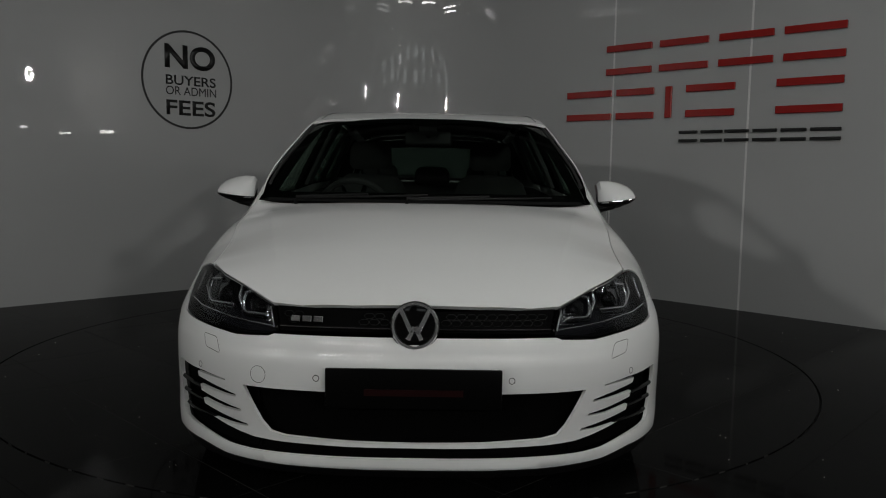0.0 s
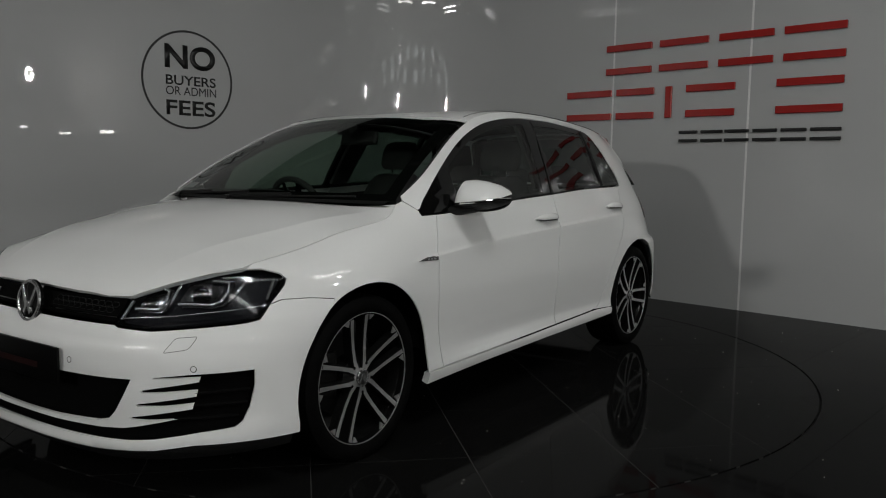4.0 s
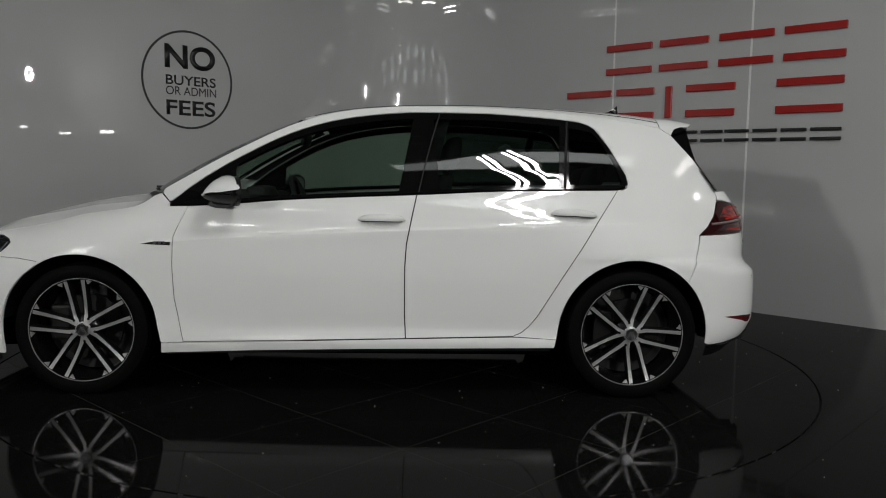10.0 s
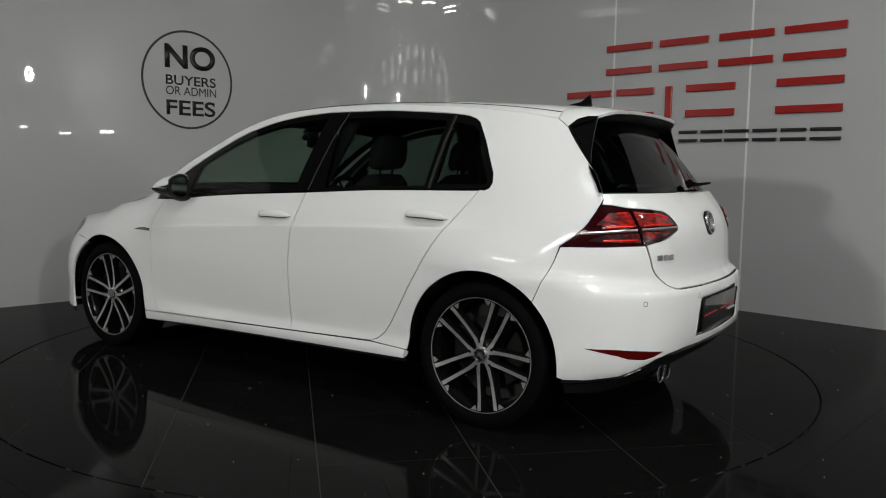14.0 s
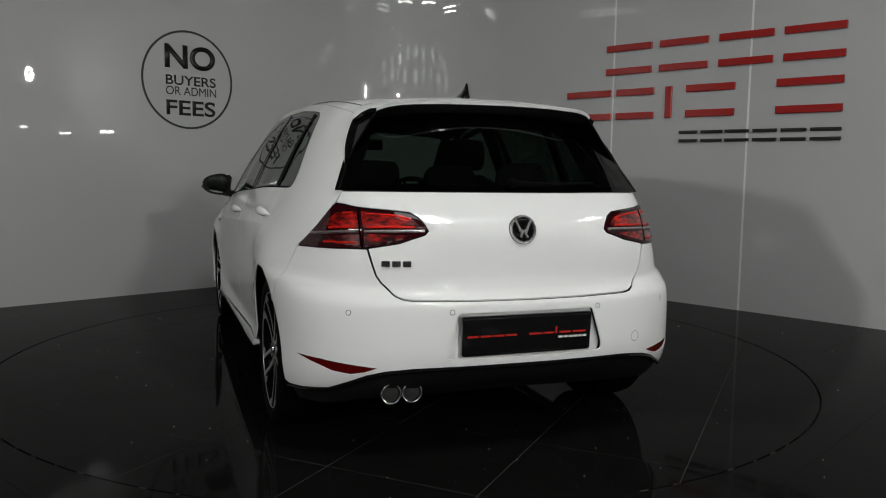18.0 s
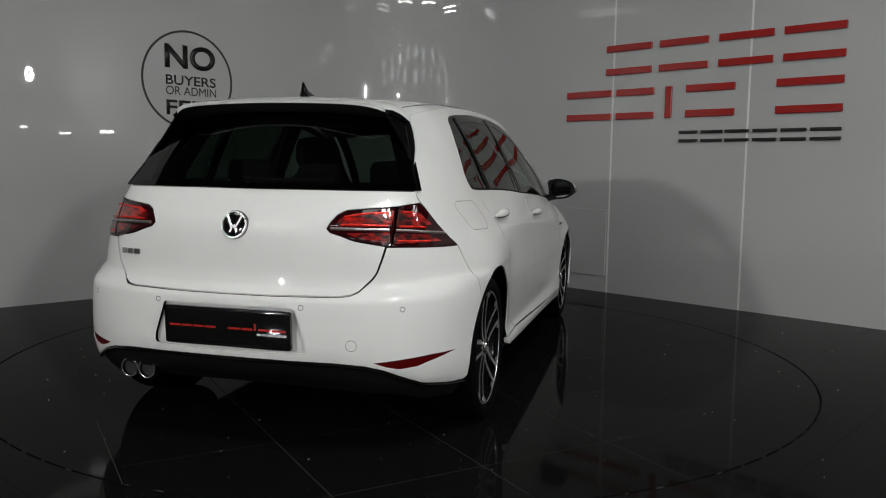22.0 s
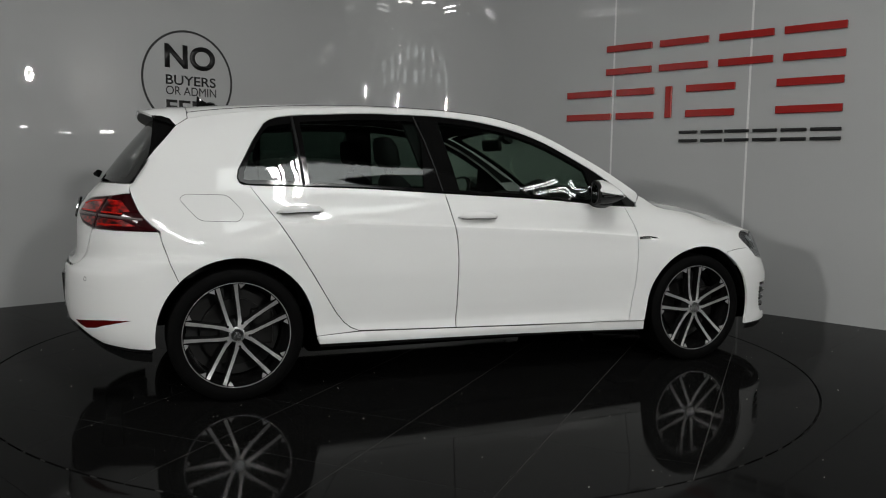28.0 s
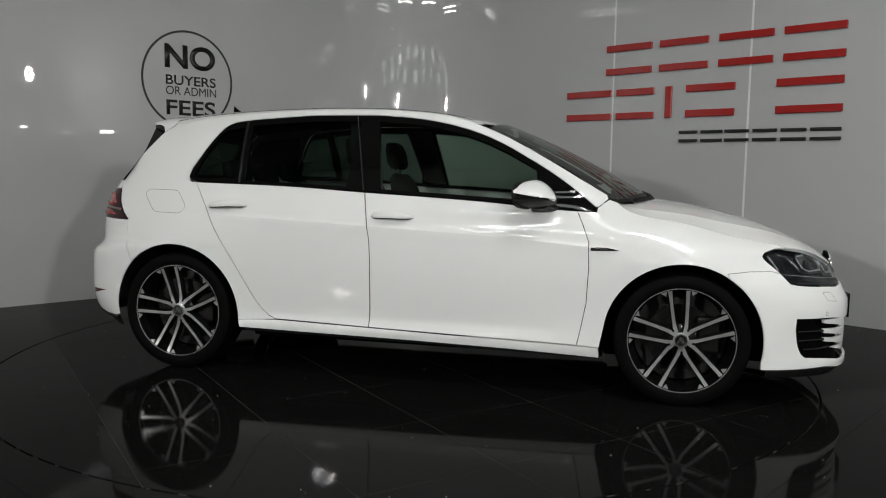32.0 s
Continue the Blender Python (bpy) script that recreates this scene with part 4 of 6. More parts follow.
FRONT_EDGE = [(0.815, 0.909), (0.85, 0.832), (0.875, 0.766), (0.879, 0.633), (0.872, 0.473), (0.842, 0.310), (0.832, 0.268)]
MID_EDGE = [(-0.266, 0.979), (-0.238, 0.841), (-0.220, 0.745), (-0.213, 0.636), (-0.214, 0.40), (-0.220, 0.292)]
REAR_EDGE = [(-1.245, 1.014), (-1.123, 0.842), (-0.967, 0.596), (-0.852, 0.403), (-0.81, 0.350), (-0.775, 0.322), (-0.735, 0.305)]


def along(table, x0, x1, n):
    return [(x0 + (x1 - x0) * i / n, float(table(x0 + (x1 - x0) * i / n))) for i in range(n + 1)]


def lamp_head_poly():
    return (nose((0.432, 0.584), (0.457, 0.665), (0.52, 0.693), (0.587, 0.722), (0.653, 0.746)) +
            side((1.773, 0.757), (1.72, 0.754), (1.675, 0.738), (1.663, 0.722), (1.674, 0.704), (1.738, 0.647), (1.788, 0.603), (1.82, 0.595)) +
            nose((0.757, 0.590), (0.71, 0.585), (0.63, 0.577), (0.568, 0.571), (0.512, 0.574), (0.458, 0.577)))


BUMPER_TOP = nose((0.44, 0.582), (0.458, 0.575), (0.512, 0.572), (0.568, 0.569), (0.63, 0.575), (0.71, 0.583), (0.757, 0.588)) + \
    side((1.82, 0.593), (1.786, 0.601), (1.742, 0.6455), (1.70, 0.6575), (1.60, 0.6545), (1.505, 0.6425))
BUMPER_SIDE = arch(AXLE, 56, -13, 18) + side((1.668, 0.205))
BUMPER_LOW = nose((0.70, 0.205), (0.60, 0.188), (0.40, 0.180), (0.20, 0.178))
GRILLE_HOLE = nose((0.537, 0.419), (0.507, 0.362), (0.475, 0.309), (0.447, 0.280), (0.40, 0.270), (0.20, 0.262), (0.0, 0.260))
# the side intake with its slots; between the slots stand three blades
INTAKE = (nose((0.20, 0.246), (0.416, 0.250), (0.50, 0.255), (0.56, 0.267), (0.655, 0.291), (0.575, 0.284), (0.524, 0.285), (0.521, 0.289), (0.526, 0.293), (0.605, 0.307),
               (0.690, 0.323), (0.695, 0.341), (0.62, 0.331), (0.548, 0.330), (0.545, 0.334), (0.549, 0.338), (0.621, 0.350), (0.702, 0.365),
               (0.707, 0.385), (0.609, 0.376), (0.565, 0.375), (0.562, 0.379), (0.566, 0.384), (0.609, 0.393), (0.700, 0.410), (0.712, 0.413), (0.716, 0.428),
               (0.635, 0.424), (0.600, 0.4225), (0.604, 0.427), (0.690, 0.437), (0.775, 0.4405)) + side((1.820, 0.443), (1.818, 0.39), (1.830, 0.317), (1.850, 0.274), (1.872, 0.257)) +
          nose((0.709, 0.246), (0.60, 0.226), (0.517, 0.220), (0.413, 0.219), (0.20, 0.216)))


def build_front(car):
    top = BUMPER_TOP
    half = top + BUMPER_SIDE + BUMPER_LOW
    poly = half + mirrored(half)
    grille = GRILLE_HOLE + mirrored(GRILLE_HOLE)[1:]
    gills = INTAKE + mirrored(INTAKE)
    bumper = panel("front_bumper", car, WHITE, poly, holes=[grille, gills], step=0.022, flange=0.012, gap=0.0012)
    back = nose((0.70, 0.48), (0.74, 0.40), (0.74, 0.25), (0.66, 0.205), (0.40, 0.195), (0.0, 0.195))
    deep = lambda s, z: skin(s, z, 0.045)
    panel("lower_grille", car, DEEP_BLACK, rounded(back + mirrored(back)[1:], 0.01), surface=deep, flange=0, label="black lower intake mesh")
    # side intakes: dark throat and three white blades
    for sgn in (1, -1):
        throat = side((1.805, 0.455), (1.805, 0.245)) + nose((0.50, 0.215), (0.50, 0.40), (0.70, 0.455))
        panel("side_intake", car, DEEP_BLACK, sided(throat, sgn), surface=lambda s, z: skin(s, z, 0.034), flange=0.03, label="black bumper side intake")
        # the outer ends of the blades are gloss black
        for start, end in (((0.685, 0.333), (1.835, 0.336)), ((0.697, 0.375), (1.832, 0.379)), ((0.645, 0.290), (1.86, 0.294))):
            path = nose(start, (0.72, start[1] + 0.001), (0.75, start[1] + 0.002)) + side(end)
            bm = bmesh.new()
            tube(bm, [skin(np.array([q * sgn]), np.array([z]), 0.006)[0] for q, z in path], [0.006, 0.008, 0.008, 0.007], 8)
            part("intake_blade", bm, BLACK_GLOSS, car, "gloss black intake blade", True)
    # dark lower lip
    half = side((1.69, 0.203)) + nose((0.70, 0.202), (0.60, 0.185), (0.40, 0.177), (0.0, 0.175))
    low = nose((0.0, 0.130), (0.40, 0.132), (0.70, 0.155)) + side((1.69, 0.165))
    ring = half + mirrored(half)[1:] + mirrored(low) + low[1:]
    panel("chin_spoiler", car, BLACK_MATT, ring, surface=lambda s, z: skin(s, z, 0.006), label="black lower chin spoiler")
    # upper grille with its bright line
    upper = nose((-0.428, 0.586), (-0.25, 0.590), (0.0, 0.592), (0.25, 0.590), (0.428, 0.586), (0.446, 0.664), (0.25, 0.660), (0.0, 0.656), (-0.25, 0.660), (-0.446, 0.664))
    panel("upper_grille", car, DEEP_BLACK, upper, surface=lambda s, z: skin(s, z, 0.012), flange=0.02, label="black honeycomb upper grille")
    for row in range(2):
        for c in range(-13, 14):
            y = 0.032 * c + (0.016 if row else 0)
            if abs(y) < 0.09 or abs(y) > 0.41 or (y < -0.17 and y > -0.36):
                continue
            s, z = nose((y, 0.625 + 0.018 * row))[0]
            m = at_skin(s, z, -0.010)
            cells = [m @ Vector((0.017 * math.cos(radians(60 * k)), 0.010 * math.sin(radians(60 * k)), 0)) for k in range(6)]
            bm = bmesh.new()
            tube(bm, cells, 0.0012, 4, closed=True)
            part("honeycomb_cell", bm, BLACK_MATT, car)
    for a, b in ((-0.43, -0.075), (0.075, 0.43)):
        bm = bmesh.new()
        pts = []
        for y in np.linspace(a, b, 12):
            s, z = nose((float(y), 0.6045))[0]
            pts.append(skin(np.array([s]), np.array([z]), 0.004)[0])
        tube(bm, pts, 0.0022, 6)
        part("grille_trim", bm, DARK_CHROME, car, "thin smoked chrome grille line", True)
    # badge of plain shapes
    round_badge(car, Matrix.Translation((2.108, 0, 0.618)) @ pose(0, 0, 0, 90 - 8, 0, 90), 0.076)
    model_badge(car, [(-0.375 + 0.036 * k, 0.627, 0.030, 0.019) for k in range(3)], nose, -0.004, CHROME)
    # black show plate
    bm = bmesh.new()
    box(bm, (0.535, 0.125, 0.012), pose(2.170, 0, 0.436, 90, 0, 90), 0.006)
    plate = part("front_plate", bm, FRONT_PLATE, car, "blank black show plate", True)
    bm = bmesh.new()
    box(bm, (0.30, 0.020, 0.002), pose(2.1765, 0.0, 0.425, 90, 0, 90))
    part("print_bar", bm, material("faint_dark_red_print", (0.012, 0.002, 0.002), 0.3), plate)
    for y in (-0.298, 0.298):
        s, z = nose((y, 0.460))[0]
        outline_strip("parking_sensor", car, GAP, disc_poly(s, z, 0.0105))
    for y in (-0.701, 0.701):
        s, z = nose((y, 0.455))[0]
        outline_strip("parking_sensor", car, GAP, disc_poly(s, z, 0.0105))
    s, z = nose((-0.484, 0.459))[0]
    outline_strip("tow_cap", car, GAP, disc_poly(s, z, 0.027, 32), width=0.0016)
    for sgn in (1, -1):
        wash = rounded(nose((0.622, 0.504), (0.682, 0.515), (0.695, 0.556), (0.641, 0.551)), 0.012)
        outline_strip("washer_flap", car, GAP, sided(wash, sgn), width=0.0016)
    return bumper


def round_badge(car, m, r, name="badge"):
    """A maker's roundel as plain shapes: a chrome ring with slanted chrome bars on black."""
    bm = bmesh.new()
    lathe(bm, [(0.0005, 0.0), (r, 0.0), (r, 0.010), (r * 0.9, 0.012), (0.0005, 0.010)], 40, "z")
    bmesh.ops.transform(bm, matrix=m, verts=bm.verts)
    badge = part(name, bm, BLACK_GLOSS, car, "round black and chrome maker's badge", True)
    bm = bmesh.new()
    lathe(bm, [(r * 0.80, 0.010), (r * 0.84, 0.017), (r * 0.93, 0.017), (r * 0.985, 0.010)], 40, "z")
    bmesh.ops.transform(bm, matrix=m, verts=bm.verts)
    part("badge_ring", bm, BRIGHT, badge, "chrome ring", True)
    for x, y, lean, long in ((-0.34, 0.16, 26, 1.1), (0.34, 0.16, -26, 1.1), (-0.14, -0.30, -26, 0.6), (0.14, -0.30, 26, 0.6)):
        bm = bmesh.new()
        box(bm, (r * 0.19, r * long, 0.008), m @ Matrix.Translation((x * r, y * r, 0.0135)) @ pose(0, 0, 0, 0, 0, lean), 0.0015, 1)
        part("badge_bar", bm, BRIGHT, badge, "chrome bar")
    return badge


def model_badge(car, items, place, out, mat):
    for y, z, w, h in items:
        s, zz = place((y, z))[0]
        bm = bmesh.new()
        box(bm, (w, h, 0.006), at_skin(s, zz, out + 0.003), 0.0015, 1)
        part("model_badge", bm, mat, car, "small chrome badge block")


def build_headlight(car, sgn):
    poly = lamp_head_poly()
    P = lambda s, z, d=0.0: skin(np.array([s]), np.array([z]), d)[0]
    lamp = panel("headlight", car, LAMP_INNER, sided(poly, sgn), surface=lambda s, z: skin(s, z, 0.045), flange=0.0,
                 label="dark bi-xenon headlight with chrome rings behind a clear cover")
    panel("lens", lamp, LENS_CLEAR, sided(poly, sgn), flange=0.0, gap=0.003, label="clear polycarbonate cover")
    rim = np.asarray(sided(poly, sgn))
    # black surround under the edge of the cover
    verts, faces = [], []
    loop = divided(shrink(rim, 0.003), 0.02)
    a = np.asarray(loop)
    pa, pb = skin(a[:, 0], a[:, 1], 0.002), skin(a[:, 0], a[:, 1], 0.046)
    n = len(a)
    verts = [tuple(v) for v in pa] + [tuple(v) for v in pb]
    faces = [(i, (i + 1) % n, n + (i + 1) % n, n + i) for i in range(n)]
    ob = mesh_object("lamp_wall", verts, faces, BLACK_GLOSS, False)
    ob.parent = lamp
    at = lambda pts, d: [P(s * sgn, z, d) for s, z in nose(*pts)]
    for path, mid, r in ((((0.675, 0.722), (0.712, 0.716), (0.721, 0.69), (0.716, 0.658), (0.70, 0.648), (0.61, 0.650)), (0.655, 0.686), 0.031),
                         (((0.545, 0.694), (0.566, 0.688), (0.571, 0.665), (0.567, 0.640), (0.555, 0.631), (0.478, 0.630)), (0.515, 0.661), 0.025)):
        # squared U-shaped light guide round a projector lens
        bm = bmesh.new()
        tube(bm, at(path, 0.018), 0.0048, 6)
        part("light_guide", bm, BRIGHT, lamp, "chrome-edged light guide", True)
        bm = bmesh.new()
        tube(bm, at([(y + 0.012, z - 0.012 if i > 1 else z) for i, (y, z) in enumerate(path)], 0.028), 0.0045, 6)
        part("guide_edge", bm, DARK_CHROME, lamp, "smoked outer edge of the light guide", True)
        s, z = nose(mid)[0]
        m = at_skin(s * sgn, z, -0.034)
        bm = bmesh.new()
        lathe(bm, [(0.0005, 0.016), (r * 0.35, 0.014), (r * 0.62, 0.008), (r * 0.78, 0.0), (r * 0.85, 0.002), (r, 0.004), (r, -0.004)], 28, "z")
        bmesh.ops.transform(bm, matrix=m, verts=bm.verts)
        part("projector", bm, BLACK_GLOSS, lamp, "dark projector lens", True)
    # bright trays behind the projectors, and the steps between them
    for tray in (((0.607, 0.653), (0.702, 0.652), (0.714, 0.690), (0.700, 0.719), (0.655, 0.722), (0.618, 0.704)),
                 ((0.478, 0.633), (0.556, 0.634), (0.566, 0.666), (0.543, 0.691), (0.500, 0.680))):
        panel("reflector_tray", lamp, DARK_CHROME, sided(rounded(nose(*tray), 0.008), sgn), surface=lambda s, z: skin(s, z, 0.037), flange=0.004, step=0.012, gap=0,
              label="smoked chrome reflector tray")
    for foot, head in (((0.585, 0.640), (0.592, 0.712)), ((0.732, 0.652), (0.742, 0.722))):
        s, z = nose(foot)[0]
        q, w = nose(head)[0]
        bm = bmesh.new()
        tube(bm, [P(s * sgn, z, 0.030), P(0.5 * (s + q) * sgn, 0.5 * (z + w), 0.020), P(q * sgn, w, 0.026)], [0.003, 0.006, 0.003], 6)
        part("lamp_rib", bm, BRIGHT, lamp, "bright rib between the lamps", True)
    # ribbed bright line and turn lamp along the foot of the lamp
    bm = bmesh.new()
    line = nose((0.436, 0.598), (0.53, 0.606), (0.61, 0.613), (0.735, 0.629)) + side((1.748, 0.641),)
    tube(bm, [P(s * sgn, z, 0.012) for s, z in line], 0.0025, 6)
    part("light_line", bm, BRIGHT, lamp, "thin chrome line", True)
    low = nose((0.49, 0.598), (0.60, 0.606), (0.70, 0.618)) + side((1.80, 0.626), (1.80, 0.614)) + nose((0.70, 0.598), (0.60, 0.588), (0.50, 0.586))
    panel("turn_lamp", lamp, LAMP_INNER, sided(low, sgn), surface=lambda s, z: skin(s, z, 0.030), flange=0, step=0.015, label="smoked ribbed turn lamp")
    bm = bmesh.new()
    tube(bm, [P(s * sgn, z, 0.02) for s, z in side((1.692, 0.722), (1.742, 0.658))], 0.005, 6)
    part("side_marker", bm, BRIGHT, lamp, "small bright reflector", True)
    bm = bmesh.new()
    tube(bm, [P(s * sgn, z, 0.015) for s, z in nose((0.464, 0.655), (0.446, 0.596))], 0.006, 6)
    part("inner_fin", bm, BRIGHT, lamp, "", True)
    return lamp


def build_sides(car):
    for sgn in (1, -1):
        # front wing
        wing = (side((1.505, 0.643), (1.60, 0.655), (1.70, 0.658), (1.740, 0.648), (1.672, 0.704), (1.660, 0.722), (1.673, 0.740), (1.72, 0.756), (1.768, 0.7575)) +
                side(*SHUT[2:]) +
                side((0.96, 0.966), (0.908, 0.926), (0.905, 0.906)) + side(*FRONT_EDGE) + side((0.937, 0.264)) + arch(AXLE, 174, 56, 30))
        w = panel("front_wing", car, WHITE, sided(wing, sgn), step=0.018, gap=0.0010, rows=sided_rows(sgn))
        fin = side((1.020, 0.731), (0.885, 0.727), (0.885, 0.742), (0.96, 0.742))
        f = panel("wing_badge", w, DARK_CHROME, sided(fin, sgn), surface=skin, lift=0.004, flange=0.004, gap=0, step=0.01, label="chrome side blade badge")
        for k in range(3):
            s, z = side((0.955 - 0.022 * k, 0.735))[0]
            bm = bmesh.new()
            box(bm, (0.014, 0.008, 0.003), at_skin(s * sgn, z, 0.005), 0.001, 1)
            part("print_bar", bm, CHROME, f)
        # doors
        belt_f = along(BELT, -0.266, 0.815, 14)
        fd = side(*[(x, z - 0.002) for x, z in belt_f]) + side(*FRONT_EDGE[1:]) + side((0.35, 0.279)) + side(*MID_EDGE[::-1][:-1])
        door = panel("front_door", car, WHITE, sided(fd, sgn), step=0.014, rows=sided_rows(sgn))
        belt_r = along(BELT, -1.245, -0.266, 12)
        rd = side(*[(x, z - 0.002) for x, z in belt_r]) + side(*MID_EDGE[1:]) + side((-0.5, 0.2985)) + side(*REAR_EDGE[::-1][:-1])
        rdoor = panel("rear_door", car, WHITE, sided(rd, sgn), step=0.014, rows=sided_rows(sgn))
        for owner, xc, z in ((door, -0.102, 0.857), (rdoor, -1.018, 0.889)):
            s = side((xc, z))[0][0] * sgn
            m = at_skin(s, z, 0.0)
            cup = [(s + 0.062 * math.cos(2 * math.pi * k / 28), z - 0.004 + 0.030 * math.sin(2 * math.pi * k / 28)) for k in range(28)]
            panel("handle_cup", owner, WHITE, cup, surface=lambda a, b, s0=s, z0=z: skin(a, b, 0.020 * np.clip(1 - ((a - s0) / 0.062) ** 2 - ((b - z0 + 0.004) / 0.03) ** 2, 0, 1) - 0.0012),
                  flange=0, step=0.008, gap=0)
            bm = bmesh.new()
            n, rings = 13, []
            for i in range(n):
                t = -1 + 2 * i / (n - 1)
                w2 = 0.0165 * (1 - abs(t) ** 3.2) ** 0.5 + 0.002
                outz = 0.034 - 0.022 * t * t
                ring = []
                for k in range(10):
                    a = 2 * math.pi * k / 10
                    ring.append(bm.verts.new(m @ Vector((0.112 * t, w2 * math.sin(a), outz + 0.011 * math.cos(a) - (0.012 if abs(t) > 0.9 else 0)))))
                rings.append(ring)
            for a, b in zip(rings, rings[1:]):
                for k in range(10):
                    bm.faces.new((a[k], a[(k + 1) % 10], b[(k + 1) % 10], b[k]))
            bm.faces.new(rings[0][::-1])
            bm.faces.new(rings[-1])
            bmesh.ops.recalc_face_normals(bm, faces=bm.faces)
            part("door_handle", bm, WHITE, owner, "white pull handle", True)
            # a dark bar stands in for the shade below the handle
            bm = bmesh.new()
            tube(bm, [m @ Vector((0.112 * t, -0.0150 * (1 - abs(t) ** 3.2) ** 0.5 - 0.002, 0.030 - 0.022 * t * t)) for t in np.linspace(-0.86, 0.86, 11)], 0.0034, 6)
            part("handle_shade", bm, BLACK_MATT, owner, "dark bar standing in for the shade under the handle", True)
        # sill, and a black strip put in for the shade below it
        sl = side((0.935, 0.2635), (0.6, 0.272), (0.0, 0.2855), (-0.5, 0.297), (-0.735, 0.303), (-0.945, 0.293), (-0.935, 0.252), (-0.5, 0.246), (0.0, 0.239), (0.5, 0.228), (0.94, 0.212))
        panel("sill", car, WHITE, sided(sl, sgn), step=0.03, lift=0.004, flange=0.03)
        ft = side((0.93, 0.212), (0.0, 0.240), (-0.93, 0.252), (-0.92, 0.226), (0.0, 0.216), (0.92, 0.196))
        panel("sill_shade", car, BLACK_MATT, sided(ft, sgn), surface=lambda s, z: skin(s, z, 0.03), flange=0, label="black strip standing in for the shade below the sill")
        # rear quarter with window posts, roof rail and windscreen post in one sheet
        rail = along(RAIL, 0.95, -1.50, 60)
        band = along(BAND_TOP, -1.075, 0.85, 50)
        quarter = (side(*rail) + side((-1.555, 1.290), (-1.61, 1.222), (-1.676, 1.143), (-1.725, 1.08), (-1.760, 1.016), (-1.768, 0.985), (-1.762, 0.962), (-1.733, 0.888), (-1.688, 0.832), (-1.646, 0.800)) +
                   side((-1.6345, 0.74), (-1.6075, 0.66), (-1.5725, 0.5765)) + arch(-AXLE, 134.7, 6, 30) + side((-0.945, 0.292)) + side(*REAR_EDGE[::-1]) +
                   side((-1.268, 1.012), (-1.288, 1.022), (-1.297, 1.045), (-1.289, 1.086), (-1.258, 1.141), (-1.213, 1.223), (-1.150, 1.312), (-1.120, 1.332)) +
                   side(*band) + side((0.895, 0.934), (0.912, 0.930), (0.955, 0.968)))
        panel("body_side", car, WHITE, sided(quarter, sgn), step=0.022, gap=0.0016, rows=sided_rows(sgn))
        # window band: black surround with panes
        outer = side(*[(x, z + 0.001) for x, z in along(BELT, -1.25, 0.902, 30)]) + side((0.900, 0.930)) + side(*along(BAND_TOP, 0.86, -1.09, 40)) + \
            side((-1.125, 1.330), (-1.150, 1.310), (-1.213, 1.221), (-1.258, 1.140), (-1.287, 1.086), (-1.295, 1.046), (-1.286, 1.026))
        fw = side(*([(x, float(BELT(x)) + 0.018) for x in np.linspace(-0.180, 0.63, 14)] + [(x, float(BAND_TOP(x)) - 0.034) for x in np.linspace(0.60, -0.245, 18)]))
        rw = side(*([(x, float(BELT(x)) + 0.016) for x in np.linspace(-0.955, -0.375, 12)] + [(-0.345, 1.345)] + [(x, float(BAND_TOP(x)) - 0.036) for x in np.linspace(-0.36, -0.975, 12)]))
        qw = side((-1.005, 1.032), (-1.26, 1.036), (-1.268, 1.05), (-1.230, 1.150), (-1.165, 1.262), (-1.13, 1.296), (-1.02, 1.314))
        fw, rw, qw = rounded(fw, 0.006), rounded(rw, 0.006), rounded(qw, 0.012)
        trim = panel("window_trim", car, BLACK_GLOSS, sided(outer, sgn), surface=lambda s, z: skin(s, z, 0.004), holes=[sided(fw, sgn), sided(rw, sgn), sided(qw, sgn)],
                     flange=0.02, step=0.03, label="gloss black window surround")
        panel("front_window", car, GLASS, sided(fw, sgn), surface=lambda s, z: skin(s, z, 0.006), flange=0, gap=-0.002, label="tinted side glass").visible_shadow = False
        panel("rear_window", car, GLASS_DARK, sided(rw, sgn), surface=lambda s, z: skin(s, z, 0.006), flange=0, gap=-0.002, label="dark privacy glass").visible_shadow = False
        panel("quarter_window", car, GLASS_DARK, sided(qw, sgn), surface=lambda s, z: skin(s, z, 0.006), flange=0, gap=-0.002, label="dark privacy glass").visible_shadow = False
        bm = bmesh.new()
        seam = [skin(np.array([s * sgn]), np.array([z]), -0.001)[0] for s, z in side((-0.275, 0.99), (-0.30, 1.10), (-0.335, 1.24), (-0.375, 1.375))]
        tube(bm, seam, 0.003, 5)
        part("pillar_seam", bm, GAP, trim)
        bm = bmesh.new()
        seam = [skin(np.array([s * sgn]), np.array([z]), 0.0)[0] for s, z in side((-0.985, 1.015), (-0.99, 1.1), (-1.0, 1.22), (-1.012, 1.345))]
        tube(bm, seam, 0.007, 6, flat=1)
        part("window_post", bm, BLACK_MATT, trim, "", True)
        # inner door cards and boot sides
        card = side((0.88, 0.88), (-1.2, 0.985), (-1.55, 0.98), (-1.55, 0.70), (-0.9, 0.68), (-0.8, 0.27), (0.86, 0.27))
        panel("door_card", car, CABIN, sided(card, sgn), surface=lambda s, z: skin(s, z, 0.065), flange=0, step=0.06, label="dark cabin lining")
        post = side((-0.19, 1.00), (-0.34, 1.015), (-0.43, 1.35), (-0.26, 1.355))
        panel("centre_post", car, CABIN, sided(post, sgn), surface=lambda s, z: skin(s, z, 0.05), flange=0.02, step=0.05, label="dark cabin post lining")
        post = side((-1.29, 1.03), (-1.66, 1.03), (-1.62, 1.16), (-1.50, 1.28), (-1.20, 1.31))
